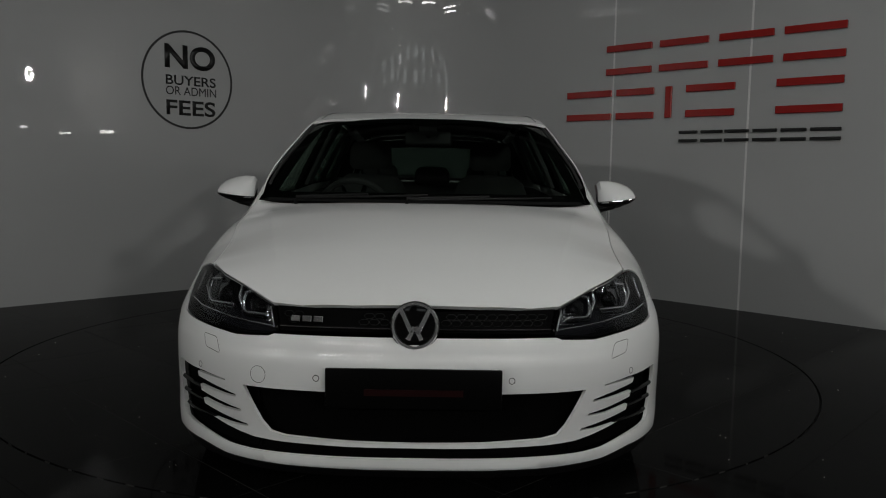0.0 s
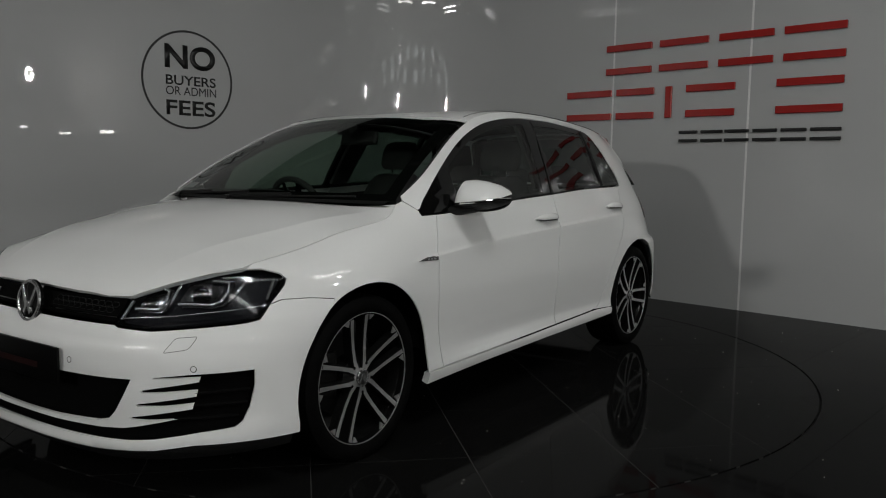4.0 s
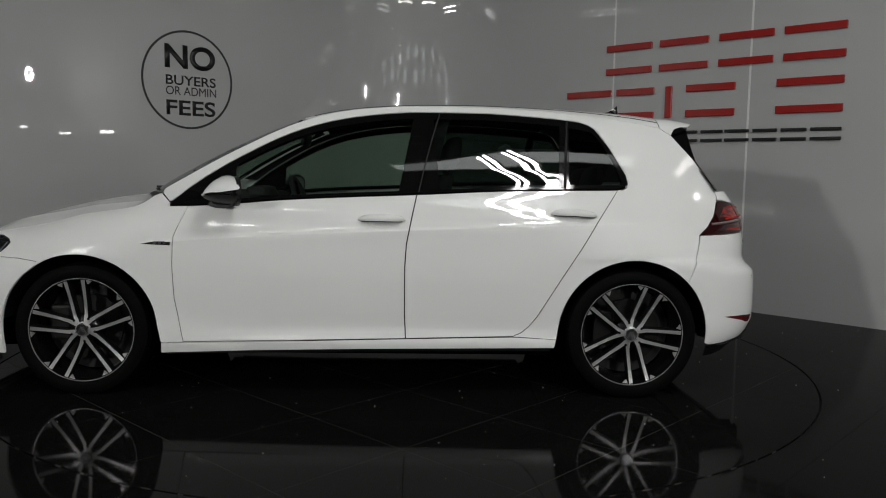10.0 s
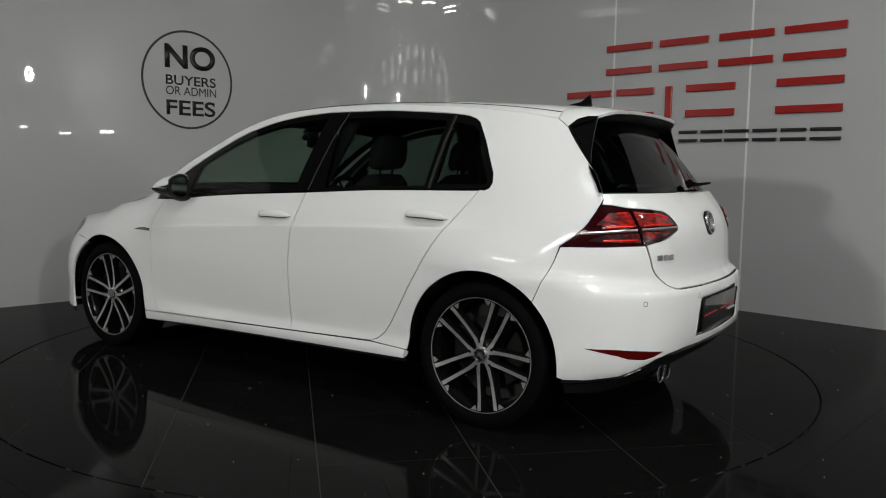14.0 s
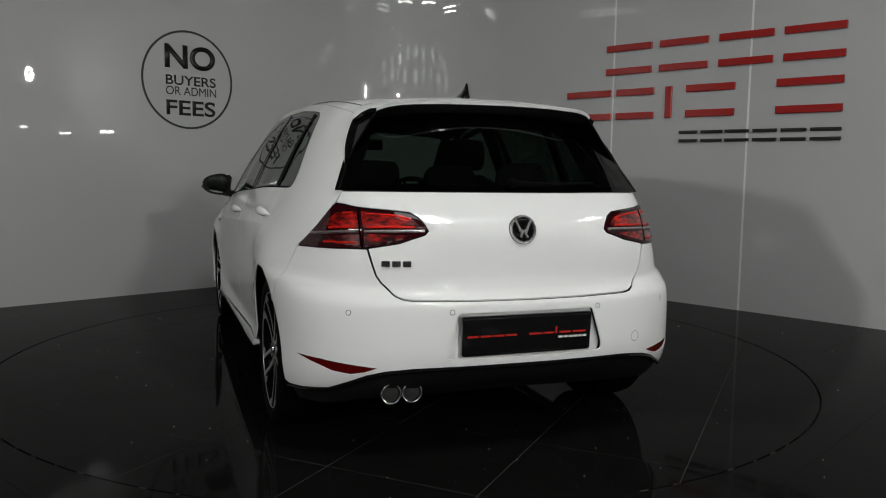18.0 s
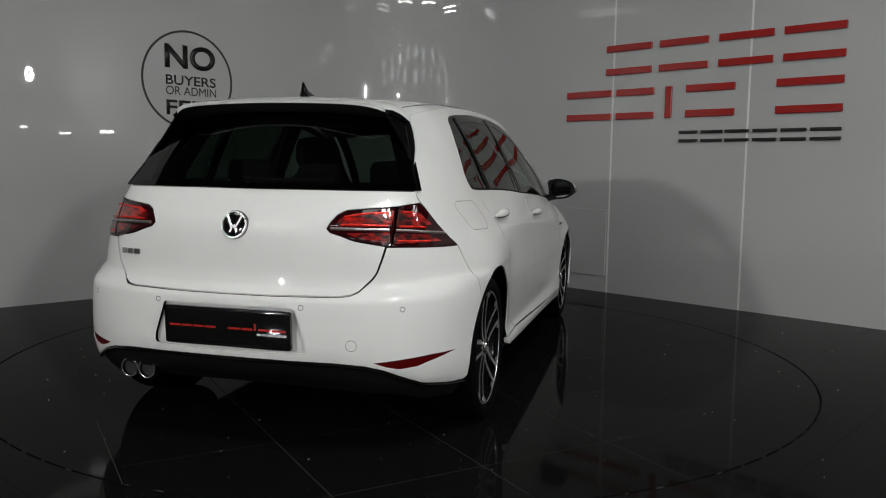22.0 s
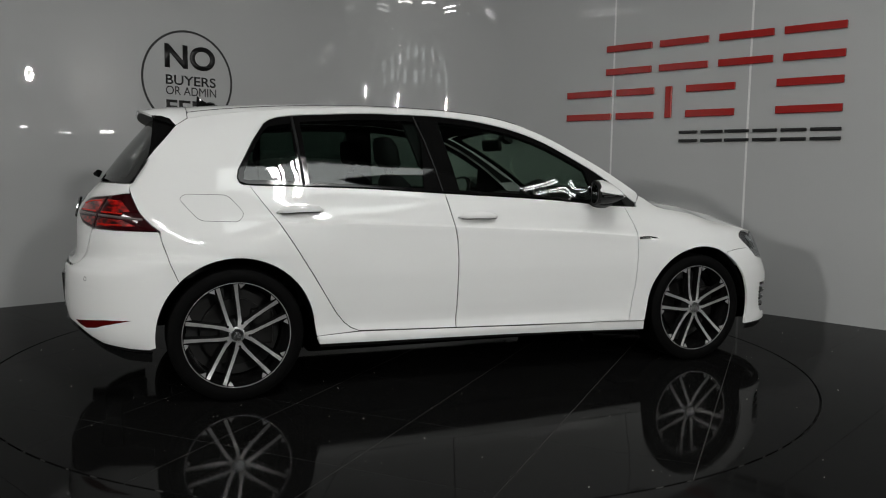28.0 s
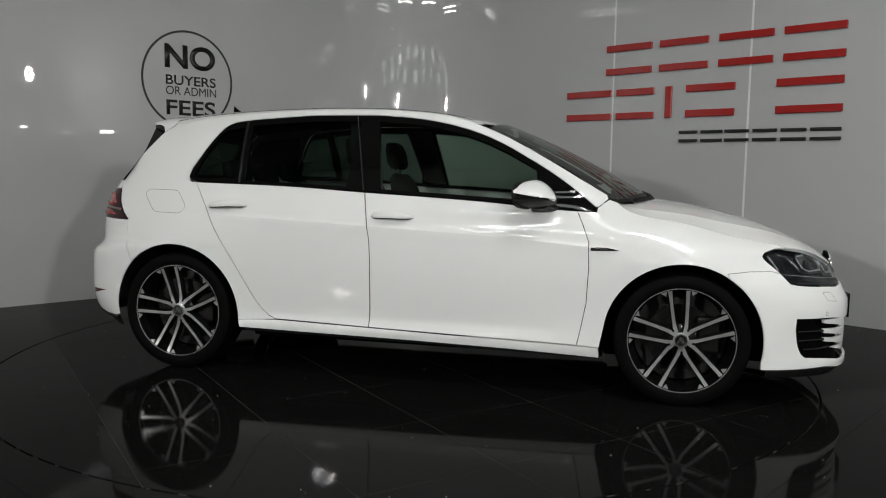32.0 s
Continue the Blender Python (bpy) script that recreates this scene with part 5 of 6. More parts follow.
        cant = side(*[(x, z + 0.004) for x, z in along(BAND_TOP, -1.05, 0.80, 30)]) + side(*[(x, z - 0.004) for x, z in along(RAIL, 0.88, -1.05, 30)])
        panel("pillar_lining", car, CABIN, sided(cant, sgn), surface=lambda s, z: skin(s, z, 0.018), flange=0.012, step=0.05, label="dark windscreen post and roof edge lining")
        panel("rear_post", car, CABIN, sided(post, sgn), surface=lambda s, z: skin(s, z, 0.05), flange=0, step=0.05, label="dark cabin post lining")
    # fuel flap, on the right
    flap = rounded(side((-1.345, 0.966), (-1.535, 0.968), (-1.560, 0.945), (-1.475, 0.846), (-1.300, 0.842), (-1.272, 0.880)), 0.03)
    outline_strip("fuel_flap", car, GAP, mirrored(divided(np.asarray(flap), 0.012)), width=0.0018, lift=0.0014)


def build_hood_roof(car):
    right = [(2.062, 0.0), (2.060, 0.20), (2.046, 0.36), (2.024, 0.455), (1.981, 0.516), (1.927, 0.585), (1.868, 0.651), (1.776, SHUT_Y[0] - 0.002)]
    back = [(x, y - 0.0005) for (x, _), y in zip(SHUT[1:], SHUT_Y[1:])]
    rear = [(1.005, 0.69), (1.055, 0.55), (1.105, 0.38), (1.135, 0.2), (1.145, 0.0)]
    half = right + back + rear
    poly = half + [(x, -y) for x, y in half[-2:0:-1]]
    panel("bonnet", car, WHITE, poly, surface=hood, step=0.03, flange=0.016, gap=0.0012,
          rows=[(float(x), e * (float(HOOD_RIDGE(x)) + d)) for x in np.arange(1.06, 1.97, 0.018) for d in (-0.018, -0.006, 0.0, 0.006, 0.018) for e in (1, -1)])
    # roof skin
    n = 26
    poly = [(0.33, 0.0), (0.325, 0.5), (0.30, 0.9)] + [(x, 1.0) for x in np.linspace(0.28, -1.50, n)]
    poly = poly + [(-1.50, 0.5), (-1.50, 0.0)]
    poly = poly + [(x, -t) for x, t in poly[-2:0:-1]]
    panel("roof", car, WHITE, poly, surface=roof, step=0.04, flange=0.012, gap=0.0, flip=False)
    for sgn in (1, -1):
        bm = bmesh.new()
        xs = np.linspace(0.25, -1.5, 30)
        pts = roof(xs, np.full(30, 0.93 * sgn)) + np.array([0, 0, 0.001])
        tube(bm, pts, 0.0018, 5)
        part("roof_seam", bm, GAP, car)
    lining = [(0.30, -0.95), (0.30, 0.95), (-1.5, 0.95), (-1.5, -0.95)]
    panel("head_lining", car, CABIN, lining, surface=lambda x, t: roof(x, t) - np.array([0, 0, 0.035]), step=0.1, flange=0, label="dark roof lining")
    # windscreen with its black band
    poly = [(-1, 0), (1, 0), (1, 1), (-1, 1)]
    hole = rounded([(-0.93, 0.06), (0.93, 0.06), (0.90, 0.93), (0.14, 0.93), (0.10, 0.86), (-0.10, 0.86), (-0.14, 0.93), (-0.90, 0.93)], 0.03)
    panel("screen_band", car, BLACK_GLOSS, poly, surface=screen, holes=[hole], step=0.06, flange=0, gap=0.0, label="black printed windscreen border")
    panel("windscreen", car, GLASS, poly, surface=screen, step=0.06, flange=0, gap=0.002, lift=0.002, label="green-tinted windscreen").visible_shadow = False
    # black scuttle under the windscreen
    bm = bmesh.new()
    rows = []
    for u in np.linspace(-0.97, 0.97, 25):
        p = screen(np.array([u]), np.array([0.0]))[0]
        rows.append([bm.verts.new((p[0] + 0.03, p[1], p[2] - 0.012)), bm.verts.new((p[0] - 0.05, p[1], p[2] - 0.006 + 0.024)), bm.verts.new((p[0] - 0.05, p[1], p[2] - 0.10))])
    for a, b in zip(rows, rows[1:]):
        bm.faces.new((a[0], b[0], b[1], a[1]))
        bm.faces.new((a[1], b[1], b[2], a[2]))
    part("scuttle", bm, BLACK_MATT, car, "black plastic scuttle panel")
    # wipers lying at the foot of the windscreen
    for u0, u1, v1 in ((-0.78, 0.02, 0.08), (-0.10, 0.78, 0.07)):
        bm = bmesh.new()
        us = np.linspace(u0, u1, 10)
        pts = screen(us, np.linspace(-0.01, v1 - 0.045, 10)) + np.array([0.004, 0, 0.004])
        tube(bm, pts, 0.005, 6)
        w = part("wiper", bm, BLACK_MATT, car, "black windscreen wiper", True)
        bm = bmesh.new()
        tube(bm, [Vector(pts[0]) + Vector((0.02, 0, -0.02)), Vector(pts[0]) + Vector((0, 0, 0.006)), Vector(pts[5]) + Vector((0.004, 0, 0.010))], [0.010, 0.008, 0.005], 8)
        part("wiper_arm", bm, BLACK_MATT, w, "", True)
    # aerial fin
    bm = bmesh.new()
    z0 = float(ROOF_MID(-1.36))
    secs = [(-1.285, 0.002, 0.012, 0.0), (-1.32, 0.012, 0.022, 0.010), (-1.36, 0.022, 0.026, 0.016), (-1.395, 0.048, 0.026, 0.010), (-1.410, 0.062, 0.022, 0.004), (-1.418, 0.004, 0.018, 0.0)]
    rings = []
    for x, h, wb, wt in secs:
        zz = float(ROOF_MID(x)) - 0.002
        rings.append([bm.verts.new(v) for v in ((x, wb, zz), (x, wb * 0.5, zz + h * 0.35 + 0.006), (x, 0.004, zz + h + 0.008), (x, -0.004, zz + h + 0.008), (x, -wb * 0.5, zz + h * 0.35 + 0.006), (x, -wb, zz))])
    for a, b in zip(rings, rings[1:]):
        for k in range(5):
            bm.faces.new((a[k], a[k + 1], b[k + 1], b[k]))
    bm.faces.new(rings[0])
    bm.faces.new(rings[-1][::-1])
    bmesh.ops.recalc_face_normals(bm, faces=bm.faces)
    part("aerial_fin", bm, BLACK_GLOSS, car, "black shark-fin aerial", True)


TAIL_IN = [(0.598, 0.951), (0.50, 0.944), (0.43, 0.937), (0.402, 0.920), (0.380, 0.890), (0.372, 0.872), (0.384, 0.860), (0.475, 0.829), (0.598, 0.807)]


def tail_outer():
    return tail((0.602, 0.807), (0.66, 0.805)) + side((-1.80, 0.802), (-1.652, 0.800), (-1.690, 0.834), (-1.735, 0.890), (-1.765, 0.963)) + tail((0.640, 0.962), (0.602, 0.953))


def build_rear(car):
    # tailgate
    half = tail((0.0, 1.012), (0.40, 1.012), (0.56, 1.012)) + side((-1.762, 1.010), (-1.770, 0.985), (-1.768, 0.967)) + tail((0.645, 0.965), (0.600, 0.955)) + \
        tail((0.50, 0.947), (0.428, 0.940), (0.399, 0.922), (0.377, 0.892), (0.368, 0.872), (0.382, 0.857), (0.474, 0.826), (0.582, 0.806)) + \
        tail((0.562, 0.73), (0.556, 0.71), (0.54, 0.685), (0.50, 0.642), (0.475, 0.630), (0.44, 0.625), (0.20, 0.621), (0.0, 0.620))
    other = [(2 * BEND - s, z) for s, z in half[::-1]]
    gate = panel("tailgate", car, WHITE, half + other[1:-1], step=0.025, gap=0.0012)
    # bumper with its plate recess and reflectors
    top = tail((0.0, 0.616), (0.20, 0.617), (0.44, 0.621), (0.477, 0.626), (0.503, 0.638), (0.545, 0.683), (0.561, 0.708), (0.568, 0.73), (0.588, 0.803), (0.66, 0.802)) + \
        side((-1.80, 0.799), (-1.650, 0.796), (-1.636, 0.74), (-1.609, 0.66), (-1.574, 0.578))
    edge = arch(-AXLE, 134.5, 186.5, 16)
    foot = side((-1.70, 0.268), (-1.78, 0.272)) + tail((0.72, 0.290), (0.66, 0.322), (0.60, 0.352), (0.54, 0.368), (0.44, 0.377), (0.20, 0.378), (0.0, 0.378))
    half = top + edge + foot
    other = [(2 * BEND - s, z) for s, z in half[::-1]]
    rec = tail((0.278, 0.572), (0.322, 0.440), (0.322, 0.408), (0.0, 0.402))
    rec0 = tail((0.0, 0.576), (0.265, 0.576))
    hole = rec0 + rec
    hole = rounded(hole + [(2 * BEND - s, z) for s, z in hole[::-1]][1:-1], 0.012)
    refl = rounded(side((-1.772, 0.404)) + tail((0.752, 0.402), (0.66, 0.391), (0.565, 0.380), (0.61, 0.362), (0.655, 0.352), (0.715, 0.360), (0.748, 0.374)), 0.006)
    refr = [(2 * BEND - s, z) for s, z in refl[::-1]]
    bumper = panel("rear_bumper", car, WHITE, half + other[1:-1], holes=[hole, refl, refr], step=0.016, gap=0.0007)
    panel("plate_recess", bumper, WHITE, hole, surface=lambda s, z: skin(s, z, 0.024), gap=-0.004, flange=0, step=0.03, label="white recess behind the plate")
    for r in (refl, refr):
        panel("reflector", car, REFLECTOR, r, surface=lambda s, z: skin(s, z, 0.003), flange=0.01, step=0.015, gap=0.001, label="red bumper reflector")
    # diffuser
    d = side((-1.69, 0.262), (-1.78, 0.268)) + tail((0.72, 0.286), (0.66, 0.318), (0.60, 0.348), (0.54, 0.364), (0.44, 0.373), (0.0, 0.374))
    low = tail((0.0, 0.235), (0.60, 0.235)) + side((-1.80, 0.20), (-1.69, 0.20))
    full = d + [(2 * BEND - s, z) for s, z in d[::-1]][1:] + [(2 * BEND - s, z) for s, z in low[::-1]] + low[1:]
    panel("diffuser", car, BLACK_MATT, full, surface=lambda s, z: skin(s, z, 0.012), label="black rear diffuser")
    bm = bmesh.new()
    rows = []
    for s, z in d + [(2 * BEND - s, z) for s, z in d[::-1]][1:]:
        rows.append(skin(np.array([s]), np.array([z - 0.006]), -0.002)[0])
    tube(bm, rows, 0.006, 6)
    part("diffuser_lip", bm, BLACK_GLOSS, car, "gloss black edge", True)
    # show plate
    bm = bmesh.new()
    tilt = 4.0
    box(bm, (0.533, 0.148, 0.010), pose(-2.074, 0, 0.489, 90 + tilt, 0, -90), 0.012, 3)
    plate = part("rear_plate", bm, PLATE, car, "black show plate with red and white bars", True)
    def bar(y0, y1, z0, z1, mat):
        bm = bmesh.new()
        box(bm, (y1 - y0, z1 - z0, 0.0016), pose(-2.0797 - (0.5 * (z0 + z1) - 0.489) * math.tan(radians(-tilt)), (y0 + y1) / 2, (z0 + z1) / 2, 90 + tilt, 0, -90))
        part("print_bar", bm, mat, plate)
    red = material("red_plate_print", (0.45, 0.02, 0.015), 0.3)
    pale = material("pale_plate_print", (0.6, 0.6, 0.6), 0.3)
    for a, b in ((0.245, 0.20), (0.193, 0.150), (0.143, 0.100), (0.093, 0.047), (-0.005, -0.058), (-0.065, -0.108), (-0.115, -0.123), (-0.133, -0.180), (-0.19, -0.245)):
        z0 = 0.484
        if abs(a - b) < 0.02:
            bar(b, a, z0, z0 + 0.027, red)
        else:
            bar(b, a, z0 + 0.019, z0 + 0.026, red)
            bar(b, a, z0, z0 + 0.007, red)
    for a, b in ((-0.128, -0.147), (-0.151, -0.168), (-0.172, -0.189), (-0.193, -0.210), (-0.214, -0.229), (-0.233, -0.248)):
        bar(b, a, 0.466, 0.474, pale)
    # tail lamps
    for sgn in (1, -1):
        turn = (lambda pts: pts) if sgn > 0 else (lambda pts: [(2 * BEND - s, z) for s, z in pts[::-1]])
        for kind, poly in (("inner", tail(*TAIL_IN)), ("outer", tail_outer())):
            owner = gate if kind == "inner" else car
            lamp = panel("tail_light", owner, DEEP_RED, turn(rounded(poly, 0.008)), surface=lambda s, z: skin(s, z, -0.004), flange=0.02, step=0.02, gap=0.0015,
                         label="dark cherry red tail lamp")
            if kind == "inner":
                glow = [tail((0.593, 0.941), (0.46, 0.930), (0.415, 0.908), (0.400, 0.886), (0.593, 0.880)), tail((0.593, 0.860), (0.44, 0.856), (0.48, 0.842), (0.593, 0.818))]
                line = tail((0.590, 0.868), (0.50, 0.871), (0.42, 0.872), (0.385, 0.872))
            else:
                glow = [tail((0.607, 0.942), (0.655, 0.935)) + side((-1.80, 0.935), (-1.765, 0.885)) + tail((0.607, 0.880)), tail((0.607, 0.858), (0.66, 0.853)) + side((-1.80, 0.848), (-1.745, 0.822)) + tail((0.607, 0.817))]
                line = tail((0.61, 0.867), (0.66, 0.864)) + side((-1.80, 0.858), (-1.715, 0.851))
            for g in glow:
                panel("lit_field", lamp, RED_LENS, turn(rounded(g, 0.008)), surface=lambda s, z: skin(s, z, -0.0055), flange=0.002, step=0.015, gap=0, label="bright red ribbed lamp field")
            bars = [tail((0.580, 0.932), (0.50, 0.928), (0.43, 0.915)), tail((0.580, 0.884), (0.50, 0.886), (0.42, 0.886))] if kind == "inner" else \
                [tail((0.618, 0.934), (0.65, 0.932)), tail((0.618, 0.882), (0.66, 0.880)) + side((-1.80, 0.876),), tail((0.618, 0.828), (0.66, 0.826)) + side((-1.80, 0.824),)]
            for g in bars:
                bm = bmesh.new()
                tube(bm, [skin(np.array([s]), np.array([z]), -0.0055)[0] for s, z in turn(g)], 0.0045, 6)
                part("light_bar", bm, LIT_RED, lamp, "bright red bar", True)
            bm = bmesh.new()
            tube(bm, [skin(np.array([s]), np.array([z]), -0.005)[0] for s, z in turn(line)], 0.0065, 6)
            part("clear_line", bm, LAMP_LINE, lamp, "clear ribbed lamp line", True)
    # rear window, spoiler, wiper
    poly = [(-1, 0), (1, 0), (1, 1), (-1, 1)]
    hole = rounded([(-0.90, 0.07), (0.90, 0.07), (0.86, 0.80), (-0.86, 0.80)], 0.06)
    panel("rear_screen_band", gate, BLACK_GLOSS, poly, surface=rear_screen, holes=[hole], step=0.05, flange=0.0, gap=0, label="black printed rear window border")
    panel("rear_window", gate, REAR_GLASS, poly, surface=rear_screen, step=0.06, flange=0, gap=0.002, lift=0.002, label="dark privacy rear glass").visible_shadow = False
    # spoiler: its top runs on from the roof, its sides fold down to the window fins
    n = 41
    tip = lambda u: np.array([-1.722 + 0.030 * abs(u) ** 4 + 0.03 * abs(u) ** 14, 0.478 * u, 1.374 - 0.016 * u * u - 0.020 * abs(u) ** 10])
    top = []
    for i in range(n):
        u = -1 + 2 * i / (n - 1)
        a, b = roof(np.array([-1.5035]), np.array([u]))[0], tip(u)
        crown = np.array([0, 0, 0.006])
        top.append([a, a * 0.67 + b * 0.33 + crown, a * 0.33 + b * 0.67 + crown * 0.8, b, b + np.array([0.006, 0, -0.013])])
    foot = []
    for sgn in (-1, 1):
        f = skin(np.array([find_s(0, -1.556, 1.290, 0.45, BEND - 0.4)]), np.array([1.290]))[0]
        col = top[0] if sgn < 0 else top[-1]
        f = np.array([f[0], f[1] * sgn, f[2]])
        g = np.array([-1.612, 0.524 * sgn, 1.306])
        h = np.array([-1.655, 0.505 * sgn, 1.322])
        foot.append([col[0] * 0.5 + f * 0.5, f, g, h, 0.5 * (col[4] + h) + np.array([-0.002, 0.001 * sgn, -0.002])])
    # its outer ends are white above and gloss black below
    ends = [[foot[j][1], foot[j][2], foot[j][3], foot[j][4], foot[j][4]] for j in (0, 1)]
    share = (1.0, 0.45, 0.22, 0.14, 0.14)
    half = [[t + (e - t) * w for t, e, w in zip(col, end, share)] for col, end in zip((top[0], top[-1]), ends)]

    def strip(cols):
        faces = [(5 * i + k, 5 * i + k + 1, 5 * i + k + 6, 5 * i + k + 5) for i in range(len(cols) - 1) for k in range(4)]
        return [tuple(v) for col in cols for v in col], faces

    for white, dark in zip(half, ends):
        flap = mesh_object("spoiler_flap", *strip([white, dark]), BLACK_GLOSS)
        flap.parent = gate
        flap["label"] = "gloss black side flap of the spoiler"
    verts, faces = strip([half[0]] + top + [half[1]])
    sp = mesh_object("roof_spoiler", verts, faces, WHITE)
    sp.data.set_sharp_from_angle(angle=radians(42))
    sp.parent = gate
    sp["label"] = "white roof spoiler lip"
    verts, faces = [], []
    for i in range(n):
        u = -1 + 2 * i / (n - 1)
        glass = rear_screen(np.array([-u]), np.array([0.985]))[0]
        verts += [tuple(top[i][4] + np.array([0.003, 0, -0.001])), tuple(0.5 * (top[i][4] + glass) + np.array([0, 0, -0.006])), tuple(glass + np.array([0.006, 0, 0.006]))]
    for i in range(n - 1):
        for k in range(2):
            a, b = 3 * i + k, 3 * i + k + 1
            faces.append((a, b, b + 3, a + 3))
    us = mesh_object("spoiler_underside", verts, faces, BLACK_MATT)
    us.parent = gate
    us["label"] = "black underside of the spoiler"
    # blades that run from the spoiler's corners down beside the window
    for sgn in (1, -1):
        corner = np.array(top[-1][4] if top[-1][4][1] * sgn > 0 else top[0][4])
        verts, faces, m = [], [], 10
        for k in range(m + 1):
            v = 1.0 - 0.62 * k / m
            base = rear_screen(np.array([-0.975]), np.array([v]))[0] * np.array([1, sgn, 1])
            if k == 0:
                reach = corner - base
            out = base + reach * (1 - k / m) ** 1.25
            for p in (base, out):
                verts += [tuple(p + np.array([0, 0.004 * sgn, 0])), tuple(p - np.array([0, 0.004 * sgn, 0]))]
        for k in range(m):
            i = 4 * k
            faces += [(i, i + 2, i + 6, i + 4), (i + 1, i + 5, i + 7, i + 3), (i + 2, i + 3, i + 7, i + 6), (i, i + 4, i + 5, i + 1)]
        blade = mesh_object("window_blade", verts, faces, BLACK_GLOSS, False)
        blade.parent = gate
        blade["label"] = "gloss black blade below the spoiler"
    # black fins beside the rear window
    for sgn in (1, -1):
        verts, faces = [], []
        for v in np.linspace(0, 1, 14):
            z = 1.016 + 0.286 * v
            xe = float(np.interp(z, [1.016, 1.08, 1.143, 1.222, 1.29, 1.304], [-1.760, -1.725, -1.676, -1.61, -1.555, -1.548]))
            s = find_s(0, xe - 0.003, z, S_TAIL - 0.5, BEND)
            a = skin(np.array([s]), np.array([z]), 0.002)[0]
            b = rear_screen(np.array([-0.985]), np.array([v]))[0]
            mid = 0.5 * (a + np.array([b[0], b[1], b[2]])) + np.array([-0.004, 0.004, 0])
            verts += [(a[0], a[1] * sgn, a[2]), (mid[0], mid[1] * sgn, mid[2]), (b[0] - 0.004, b[1] * sgn, b[2] + 0.002)]
        for i in range(13):
            faces += [(3 * i, 3 * i + 1, 3 * i + 4, 3 * i + 3), (3 * i + 1, 3 * i + 2, 3 * i + 5, 3 * i + 4)]
        fin = mesh_object("window_fin", verts, faces, BLACK_GLOSS)
        fin.parent = gate
        fin["label"] = "gloss black fin beside the rear window"
    bm = bmesh.new()
    box(bm, (0.012, 0.26, 0.010), pose(-1.684, 0, 1.346, 0, 20, 0), 0.003)
    part("high_brake_light", bm, DEEP_RED, gate, "dark red high brake light")
    bm = bmesh.new()
    lathe(bm, [(0.0005, 0.030), (0.014, 0.028), (0.019, 0.018), (0.019, 0.0)], 20, "z")
    bmesh.ops.transform(bm, matrix=pose(-1.902, 0.0, 1.045, 0, -62, 0), verts=bm.verts)
    wiper = part("rear_wiper", bm, DEEP_BLACK, gate, "black rear wiper", True)
    bm = bmesh.new()
    tube(bm, [(-1.928, 0.0, 1.050), (-1.925, -0.08, 1.046), (-1.905, -0.36, 1.052)], [0.011, 0.009, 0.005], 8)
    part("wiper_arm", bm, DEEP_BLACK, wiper, "", True)
    round_badge(car, Matrix.Translation((-2.004, 0, 0.874)) @ pose(0, 0, 0, 90 - 12, 0, -90), 0.056)
    model_badge(gate, [(0.525 - 0.037 * k, 0.752, 0.031, 0.022) for k in range(3)], tail, 0.0, CHROME)
    for y, z in ((0.302, 0.581), (-0.302, 0.581), (0.663, 0.580), (-0.663, 0.580)):
        s, zz = tail((y, z))[0]
        outline_strip("parking_sensor", car, GAP, disc_poly(s, zz, 0.0105))
    s, zz = tail((-0.492, 0.446))[0]
    outline_strip("tow_cap", car, GAP, disc_poly(s, zz, 0.021, 28), width=0.0016)
    # tailpipes
    for y in (0.505, 0.424):
        bm = bmesh.new()
        lathe(bm, [(0.030, 0.22), (0.0355, 0.20), (0.0365, 0.012), (0.036, 0.004), (0.0325, 0.004), (0.031, 0.02), (0.030, 0.20)], 32, "x")
        bmesh.ops.transform(bm, matrix=Matrix.Translation((-1.985, y, 0.272)), verts=bm.verts)
        pipe = part("tailpipe", bm, DISC, car, "round dark tailpipe with a chrome rim", True)
        bm = bmesh.new()
        tube(bm, [(-1.984, y + 0.0365 * math.cos(2 * math.pi * k / 40), 0.272 + 0.0365 * math.sin(2 * math.pi * k / 40)) for k in range(40)], 0.0026, 8, closed=True)
        part("pipe_rim", bm, BRIGHT, pipe, "chrome rim", True)
        bm = bmesh.new()
        lathe(bm, [(0.0005, 0.012), (0.0335, 0.012)], 24, "x")
        bmesh.ops.transform(bm, matrix=Matrix.Translation((-1.985, y, 0.272)), verts=bm.verts)
        part("pipe_mouth", bm, GAP, pipe)
    return gate


